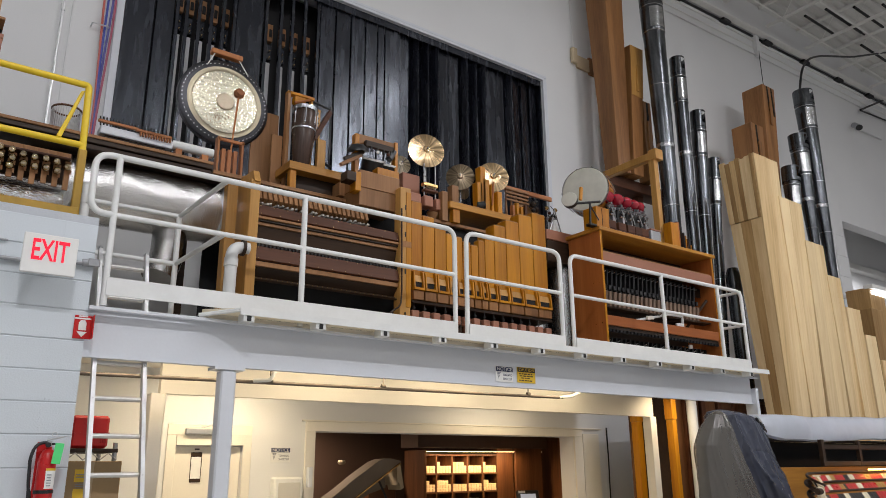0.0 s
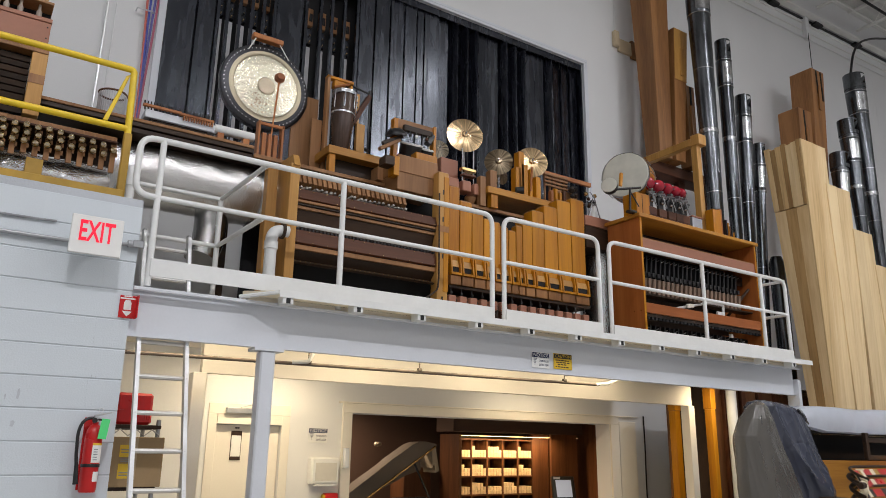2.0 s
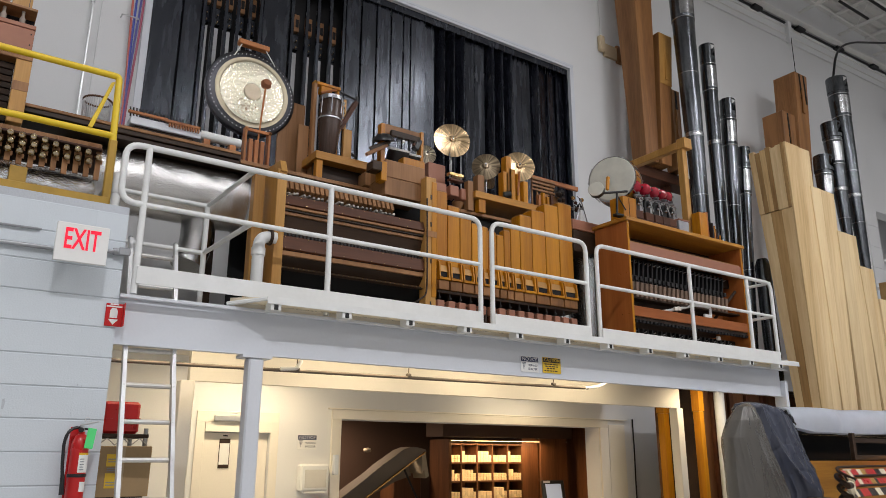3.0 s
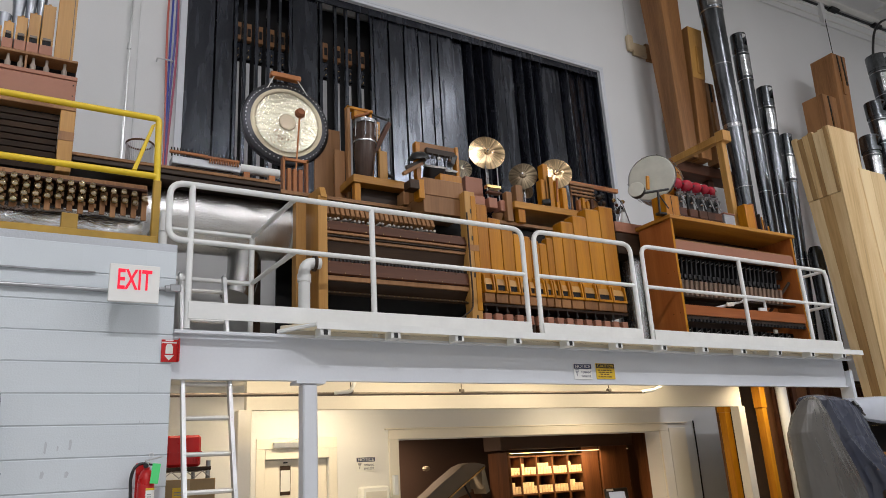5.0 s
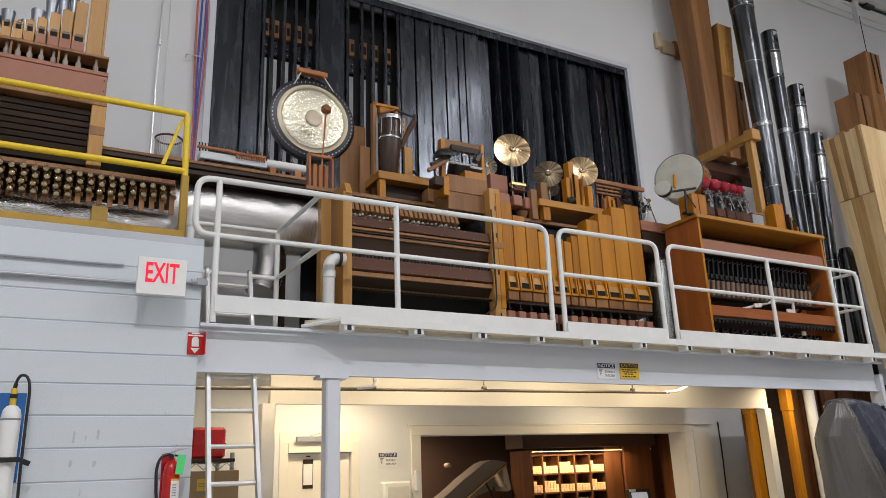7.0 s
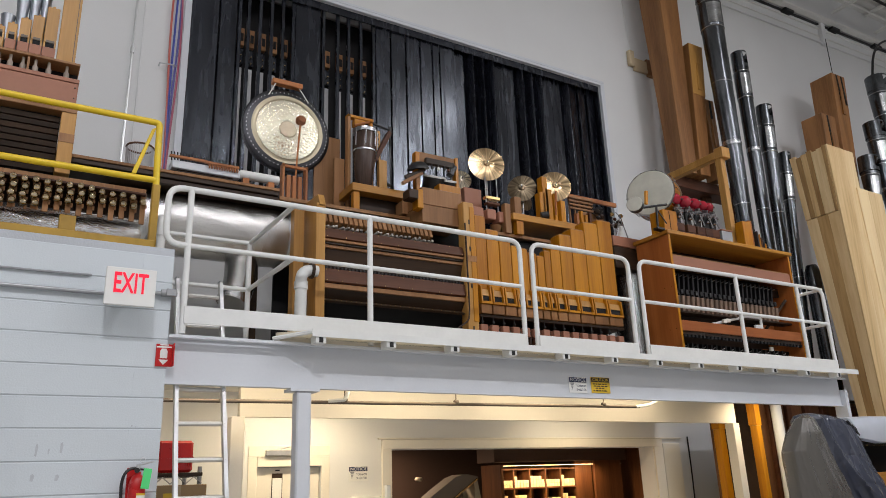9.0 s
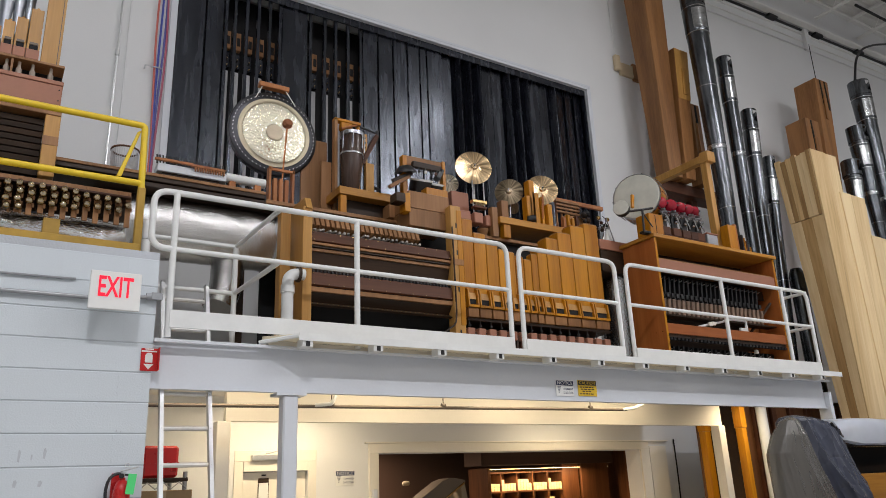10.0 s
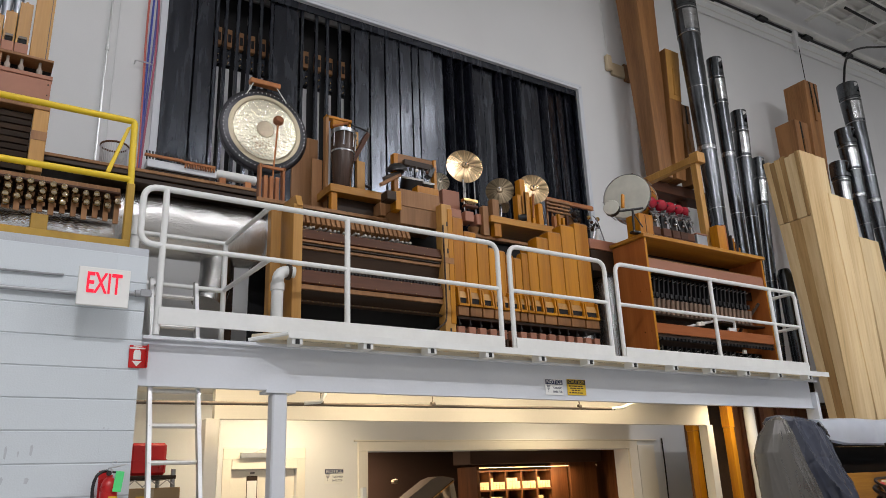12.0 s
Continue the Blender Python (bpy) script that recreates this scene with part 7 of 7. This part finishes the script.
# ---- right of the loft ----
lay(1.0241, -0.053, 1.0186, -0.089)
plinth = thing("dark_plinth", 10.7, 7.4, 0, "dark brown wooden chest under the zinc pipes", "chest")
part("front", box(9.12, 12.3, 7.16, 7.20, 0, 2.95), WALNUT, plinth)
part("wing", box(8.99, 9.115, 7.76, 7.80, 0, 2.94), WALNUT, plinth)
part("top", box(9.12, 12.3, 7.16, 7.7, 2.955, 3.0, 0.004), DARKWOOD, plinth)
part("side", box(9.12, 9.16, 7.205, 7.69, 0, 2.95), DARKWOOD, plinth)
for k in range(6):
    part("batten", box(9.45 + k * 0.42, 9.55 + k * 0.42, 7.10, 7.159, 0, 2.9, 0.004), MAHOG, plinth)
for x0, x1, y0 in ((8.97, 9.09, 7.62), (8.985, 9.075, 6.98)):
    op = thing("amber_pipe", (x0 + x1) / 2, y0, 0, "square amber wooden pipe standing under the loft", "organ pipe", "amber pipes")
    part("body", box(x0, x1, y0, y0 + 0.12, 0, 2.58, 0.005), HONEY, op)
    part("cap", box(x0 - 0.008, x1 + 0.008, y0 - 0.01, y0 + 0.13, 2.582, 2.94, 0.005), HONEY, op)
solid("dark_pipe", box(9.10, 9.22, 7.72, 7.84, 0, 2.94, 0.005), DARKWOOD, "dark brown square pipe beside the amber one", "organ pipe")
solid("drain_pipe", tube([(9.48, 7.0, 0), (9.48, 7.0, 2.9)], 0.075, 18), PVC, "white plastic stack pipe from floor upward", "pipe", smooth=True)


def lump(name, levels, cy, material, label, category, fold, seed, pleats=0.0, stitch=()):
    """A cover hanging over something: levels of (z, x0, x1, half depth), with pleats that run down and folds all over."""
    bm = bmesh.new()
    fine = []
    for A, B in zip(levels, levels[1:]):
        for k in range(18):
            fine.append(blend(A, B, k / 18))
    fine.append(levels[-1])
    seg, rings = 150, []
    for z, x0, x1, hd in fine:
        ring = []
        for j in range(seg):
            a = 2 * math.pi * j / seg
            c, s = math.cos(a), math.sin(a)
            c, s = math.copysign(abs(c) ** 0.8, c), math.copysign(abs(s) ** 0.8, s)
            q = Vector(((x0 + x1) / 2 + (x1 - x0) / 2 * c, cy + hd * s, z))
            n1 = noise.noise((q.x * 2.4 + seed, q.y * 2.4, q.z * 2.0))
            u, v = q.x + 0.55 * q.z, q.z - 0.4 * q.x
            r1 = (1 - abs(noise.noise((u * 3.2 - seed, q.y * 1.5, v * 0.7)))) ** 4
            r2 = (1 - abs(noise.noise((u * 7 + seed, q.y * 2, v * 1.2)))) ** 4
            pl = (1 - abs(noise.noise((a * 1.7 + seed, 0.5 * z, 2)))) ** 5 + 0.35 * (1 - abs(noise.noise((a * 3.4 + seed + 1.5 * z, 1.1 * z, 5)))) ** 7
            push = fold * (0.6 * n1 + 1.4 * r1 + 0.35 * r2 - 0.8) + pleats * (pl - 0.6)
            for zs in stitch:
                push -= 0.010 * math.exp(-((z - zs - 0.05 * math.sin(3 * a)) / 0.010) ** 2)
            ring.append(bm.verts.new(q + Vector((c * 0.5, s, 0)) * push * min(1, hd * 6)))
        rings.append(ring)
    for A, B in zip(rings, rings[1:]):
        for j in range(seg):
            bm.faces.new((A[j], A[(j + 1) % seg], B[(j + 1) % seg], B[j]))
    bm.faces.new(rings[-1])
    bm.faces.new(rings[0])
    return solid(name, bm, material, label, category, smooth=True)


lay(1.0399, -0.075, 1.0349, -0.012)
lump("dust_cover", [(2.375, 6.80, 6.90, 0.02), (2.34, 6.72, 6.95, 0.07), (2.20, 6.585, 7.0, 0.13), (2.03, 6.475, 7.06, 0.15), (1.88, 6.475, 7.12, 0.16), (1.5, 6.47, 7.32, 0.17), (0.0, 6.5, 7.5, 0.2)],
     4.80, TARP, "grey translucent plastic film over a tall instrument", "cover", 0.008, 3, 0.022)
lump("nylon_cover", [(2.405, 7.0, 7.16, 0.04), (2.385, 6.92, 7.38, 0.12), (2.34, 6.90, 7.62, 0.17), (2.27, 6.93, 7.76, 0.19), (2.10, 6.95, 7.82, 0.20), (1.80, 7.1, 7.90, 0.22), (1.5, 7.25, 8.06, 0.24), (0.0, 7.3, 8.2, 0.26)],
     4.93, QUILT, "slate blue nylon cover with sharp shiny folds", "cover", 0.05, 9, 0.018, (1.93, 1.66))
strap = thing("cover_strap", 7.7, 4.9, 2.2, "black strap wound over the nylon cover", "strap")
for k in range(3):
    part("strap", tube([(7.53 + 0.05 * k + 0.05 * j + 0.015 * math.sin(j * 2 + k), 4.80 + 0.012 * j, 2.31 - 0.035 * k - 0.028 * j + 0.012 * math.cos(j * 3 + k)) for j in range(6 - k)], 0.016, 6), BLACK, strap, smooth=True)
# white sheet folded over the console's top
bm = bmesh.new()
prof = [(5.30, 2.30), (5.10, 2.37), (4.95, 2.385), (4.86, 2.36), (4.81, 2.28), (4.80, 2.18), (4.83, 2.10), (4.90, 2.09)]
rows = []
for i in range(90):
    x = 7.66 + 4.3 * i / 89
    pinch = max(0.0, 1 - (x - 7.66) / 0.42)
    row = []
    for y, z in prof:
        z = z + 0.02 * (x - 8.2) * (x > 8.2) + 0.03 * noise.noise((x * 1.3, y * 3, 7)) + pinch * (0.06 if z < 2.25 else -0.01)
        crease = 0.03 * (1 - abs(noise.noise((x * 1.6 + 3 * z, z * 2, 4)))) ** 4 * (x < 8.6)
        row.append(bm.verts.new((x + 0.03 * noise.noise((x, y * 5, 1)), y + 0.04 * noise.noise((x * 1.7, y * 4, z * 4)) - crease, z)))
    rows.append(row)
for A, B in zip(rows, rows[1:]):
    for j in range(len(prof) - 1):
        bm.faces.new((A[j], A[j + 1], B[j + 1], B[j]))
bmesh.ops.solidify(bm, geom=list(bm.faces), thickness=0.004)
solid("plastic_sheet", bm, SHEET, "white plastic sheet folded over the console top", "sheet", smooth=True)

lay(1.0474, -0.084, 1.044, -0.008)
con = thing("organ_console", 8.8, 4.5, 0, "dark horseshoe organ console with coloured stop tabs", "organ console")
# near-black shell put in for the dark void of the console
part("shell", box(7.5, 12.0, 5.22, 5.3, 0, 2.08, 0.01), DARK, con)
part("roof", box(7.5, 12.0, 4.90, 5.3, 2.085, 2.10), DARK, con)
part("lower_panel", box(8.0, 12.0, 4.92, 4.95, 0, 1.79, 0.004), HONEYX, con, "amber wooden panel")
part("desk", box(8.2, 12.0, 4.955, 5.215, 1.74, 1.78), DARK, con)
for z0, z1 in ((1.80, 1.85), (1.985, 2.035)):
    part("music_rack_rail", box(8.53, 11.8, 4.68, 4.72, z0, z1, 0.004), DARKWOOD, con, "brown music rack rail")
for x in (8.53, 9.38, 10.25, 11.1):
    part("music_rack_post", box(x, x + 0.06, 4.676, 4.724, 1.80, 2.09, 0.004, turn=pose(0, 0, 0, 0, 0, 0)), DARKWOOD, con)
REDTAB = surface("red_tab", (0.50, 0.015, 0.015), 0.3, 0, 30, 0.05, 0, 5, 0.15)
CREAMTAB = surface("cream_tab", (0.75, 0.66, 0.48), 0.35, 0, 30, 0.05, 0, 5, 0.1)
AMBERTAB = surface("amber_tab", (0.45, 0.25, 0.05), 0.35, 0, 30, 0.05, 0, 5, 0.1)
BLACKTAB = surface("black_tab", (0.015, 0.014, 0.013), 0.35, 0, 30, 0.05, 0, 5, 0.1)


def horseshoe(rx, ry, a):
    """A point on the bowed stop rail; the bow opens towards the player."""
    dip = max(0.0, (a - 138) / 42)
    return Vector((9.2 + rx * math.cos(radians(a)), 3.95 + ry * math.sin(radians(a)), -0.085 * dip * dip))


TABS = "WWWWKKWWRARARARARRRRAAWWRRRRWWAARRRRKKWWRRRRAARRRRWWRRRR", "WKRRRRRWWWWRRAAARRRAWRRRRWWRRRRAAKRRRRWWRRRRRAAARRRRWWRR", "KKWKKKWWKKKKWWKKKKKWWKKRRRRKKKWWKKKKKWWKKKRRRRKKWWKKKKKK"
INK = {"W": CREAMTAB, "R": REDTAB, "A": AMBERTAB, "K": BLACKTAB}
for tier, (rx, ry, z) in enumerate(((2.08, 0.55, 1.675), (2.12, 0.46, 1.585), (2.16, 0.37, 1.495))):
    line = [horseshoe(rx, ry, a) + Vector((0, 0.03, z + 0.06)) for a in range(185, 50, -5)]
    part("stop_rail", tube(line, 0.013, 8), DARKWOOD, con, "dark bowed stop rail", True)
    line = [horseshoe(rx, ry, a) + Vector((0, 0.05, z - 0.01)) for a in range(185, 50, -5)]
    part("rail_back", tube(line, 0.02, 8), DARKWOOD, con, smooth=True)
    for k, kind in enumerate(TABS[tier]):
        a = 178 - 1.9 * k
        p, q = horseshoe(rx, ry, a), horseshoe(rx, ry, a - 0.5)
        d = (q - p).normalized()
        m = Matrix.Translation(p + Vector((0, -0.02, z))) @ Matrix.Rotation(math.atan2(d.y, d.x), 4, "Z") @ pose(0, 0, 0, -30, -math.degrees(math.asin(d.z)), 0)
        w = 0.46 * (horseshoe(rx, ry, a - 2) - p).length
        bm = box(-w, w, -0.006, 0.006, -0.042, 0.038, 0.003)
        bmesh.ops.transform(bm, matrix=m, verts=bm.verts)
        part("stop_tab", bm, INK[kind], con)
part("console_lamp", rod((9.05, 4.44, 1.758), (10.8, 4.44, 1.758), 0.010, 8), glow("console_tube", (1.0, 0.42, 0.09), 13.0), con, "warm console lamp tube")
for k, a in enumerate((172, 160)):
    p = horseshoe(2.1, 0.5, a)
    part("card_holder", box(p.x - 0.07, p.x + 0.07, p.y - 0.02, p.y - 0.012, 1.71 - 0.1 * k, 1.725 - 0.1 * k), CREAMTAB, con)
part("scroll_end", lathe([(0, -0.04), (0.05, -0.03), (0.065, 0), (0.05, 0.03), (0, 0.04)], 14, facing(7.06, 3.95, 1.56, 0.4, -1, 0.2)), CREAMTAB, con, "cream scroll end", True)
part("scroll_knob", rod((7.03, 3.93, 1.58), (6.97, 3.93, 1.58), 0.03, 12), DARKWOOD, con, smooth=True)
part("key_cheek", box(7.0, 7.2, 3.9, 4.4, 0.9, 1.46, 0.02), DARKWOOD, con)
part("pedestal", box(7.2, 11.4, 4.2, 4.79, 0, 1.2, 0.01), DARKWOOD, con)

lay(0.96, 0, 0.907, 0.62)
# ---- roof steel ----
def joist(x):
    j = thing("roof_joist", x, 0, 13.2, "grey painted open-web steel roof joist", "joist", "roof joists", "structure")
    for dx in (-0.05, 0.02):
        part("bottom_chord", box(x + dx, x + dx + 0.03, -10, 8.45, 13.20, 13.25), JOIST, j)
    part("top_chord", box(x - 0.045, x + 0.045, -10, 8.58, 13.86, 13.93), JOIST, j)
    part("web", tube([(x, 8.4 - 0.42 * i, 13.26 if i % 2 else 13.85) for i in range(44)], 0.013, 6), JOIST, j)


for k in range(9):
    joist(11.4 + 1.9 * k)
eave = thing("eave_beam", 20, 8.5, 12.9, "grey steel beam along the top of the wall", "beam", kind="structure")
part("beam", prism([(9, 12.54), (31, 13.31), (31, 13.47), (9, 12.70)], "y", 8.44, 8.52), JOIST, eave)
part("flange", prism([(9, 12.54), (31, 13.31), (31, 13.325), (9, 12.555)], "y", 8.36, 8.439), JOIST, eave)
# a black strip stands for the shade between beam and wall
part("closure_strip", prism([(9, 12.49), (31, 13.26), (31, 13.295), (9, 12.525)], "y", 8.55, 8.598), BLACK, eave, "black strip standing for the shadow gap between beam and wall")
part("ledger", prism([(9, 12.37), (31, 13.14), (31, 13.17), (9, 12.40)], "y", 8.56, 8.598), JOIST, eave)
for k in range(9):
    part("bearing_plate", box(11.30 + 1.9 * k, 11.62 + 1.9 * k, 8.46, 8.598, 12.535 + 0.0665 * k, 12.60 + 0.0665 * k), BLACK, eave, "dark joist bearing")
part("conduit", tube([(9, 8.56, 11.95), (31, 8.56, 12.65)], 0.018, 8), WALL, eave, smooth=True)
part("conduit", tube([(9, 8.57, 12.15), (31, 8.57, 12.88)], 0.012, 8), JOIST, eave, smooth=True)
part("hanger_post", box(16.56, 16.72, 8.5, 8.598, 12.15, 12.87, 0.005), WALL, eave)
part("hanger_wire", rod((16.5, 8.45, 11.1), (16.62, 8.5, 12.3), 0.010, 6), BLACK, eave)
for k, y in enumerate((4.4, 5.3, 6.2, 7.1, 8.0)):
    solid("roof_bridging", tube([(9, y, 13.23), (31, y, 13.23)], 0.018, 6), JOIST, "thin grey bridging rod under the joists", "rod", "structure", "bridging rods")
for k, (x0, x1, y) in enumerate(((17.55, 19.06, 7.66), (17.7, 19.75, 7.21), (18.2, 19.8, 6.76), (18.7, 20.4, 6.3), (15.2, 16.6, 6.9), (20.2, 21.9, 7.5), (21.2, 22.86, 7.1))):
    bm = bmesh.new()
    n = int((x1 - x0) / 0.16)
    for j in range(n):
        rod((x0 + j * 0.16, y, 13.284), (x0 + j * 0.16 + 0.12, y, 13.284), 0.035, 8, None, bm)
    rod((x0, y, 13.284), (x1, y, 13.284), 0.024, 8, None, bm)
    solid("roof_hose", bm, BLACK, "short black corrugated hose strapped under the roof", "hose", group="roof hoses", smooth=True)
solid("flexible_hose", tube(round_path([(15.99, 7.4, 10.2), (16.32, 7.4, 11.07), (16.72, 7.4, 11.50), (17.35, 7.4, 11.82), (19.25, 7.4, 12.48), (21.5, 7.4, 13.46), (22.2, 7.4, 13.7)], 0.3), 0.027, 8), BLACK, "black flexible hose rising to the roof", "hose", smooth=True)
wcam = thing("wall_camera", 21.4, 8.4, 11.5, "small white security camera on the wall", "camera")
part("body", rod((21.15, 8.30, 11.24), (21.32, 8.48, 11.44), 0.085, 16), GALV, wcam, smooth=True)
part("lens_cap", rod((21.15, 8.299, 11.235), (21.13, 8.28, 11.215), 0.088, 16), BLACK, wcam, smooth=True)
part("arm", rod((21.32, 8.5, 11.42), (23.2, 8.56, 11.53), 0.03, 8), WALL, wcam, smooth=True)
bar = thing("wall_bar", 22, 8.5, 12, "black steel bar bracketed high on the wall", "bar")
part("bar", rod((21.99, 8.5, 12.18), (24.3, 8.5, 13.36), 0.03, 8), BLACK, bar)
part("bracket", rod((22.0, 8.5, 12.16), (24.2, 8.56, 12.42), 0.025, 6), BLACK, bar)
# beyond the end of the wall
lay(0.983, 0, 0.971, 0.01)
for k in range(9):
    solid("corner_block", box(18.75, 19.32, 8.575, 8.598, 3.2 + k * 0.56, 3.755 + k * 0.56, 0.004), BLOCK if k < 5 else WALL, "painted corner block of the far wall", "block", "structure", "corner blocks")
solid("far_duct", box(20, 30, 10.35, 10.598, 7.86, 8.06, 0.02), JOIST, "grey duct along the far wall", "duct")
ftube = thing("far_tube_light", 17.3, 7.0, 5.6, "distant fluorescent tube light", "light")
part("tube", rod((17.0, 7.2, 5.62), (18.2, 7.2, 5.62), 0.05, 10), glow("cool_tube", (0.9, 0.95, 1.0), 4.0), ftube, smooth=True)
part("housing", box(16.9, 18.3, 7.1, 7.3, 5.69, 5.78, 0.01), JOIST, ftube)
part("wall_arm", box(17.5, 17.6, 7.3, 8.599, 5.70, 5.76), JOIST, ftube)

lay(1.0271, -0.059, 1.0179, -0.007)
# ---- painted blocks of the near wall, and the joined rest ----
PITCH, COURSE = 0.4064, 0.2032
def block_shape(x0, x1, zc, bm=None):
    """A block face whose top and bottom edges are eased; the ends butt."""
    return prism([(5.4885, zc - 0.0945), (5.492, zc - 0.0988), (5.51, zc - 0.0988), (5.51, zc + 0.0988), (5.492, zc + 0.0988), (5.4885, zc + 0.0945)], "x", x0, x1, 0, bm)


bb = block_shape(-0.2032, 0.2032, 0)
bmesh.ops.transform(bb, verts=bb.verts, matrix=LAY.to_3x3().to_4x4() @ Matrix.Translation((0, -5.4885, 0)))
bmesh.ops.recalc_face_normals(bb, faces=bb.faces)
block_me = bpy.data.meshes.new("block")
bb.to_mesh(block_me)
bb.free()
block_me.materials.append(BLOCK)
rest = bmesh.new()
for c in range(18):
    zc = 1.690 + COURSE * (c - 8) - COURSE / 2
    shift = 0.0 if c % 2 else PITCH / 2
    for k in range(24):
        x1 = 0.925 - k * PITCH + (PITCH / 2 if c % 2 else 0)
        xc = x1 - PITCH / 2
        if zc < 0.1:
            continue
        if x1 > 0.93:
            bm = block_shape(xc - 0.2030, 0.9245, zc)
            part("half_block", bm, BLOCK, block_wall)
        elif xc > -1.6:
            b = new("block", block_me)
            b.parent = block_wall
            b.location = LAY @ Vector((xc, 5.4885, zc))
        else:
            block_shape(xc - 0.2030, xc + 0.2030, zc, rest)
joined = part("far_blocks", rest, BLOCK, block_wall)
tagged(joined, kind="stuff")
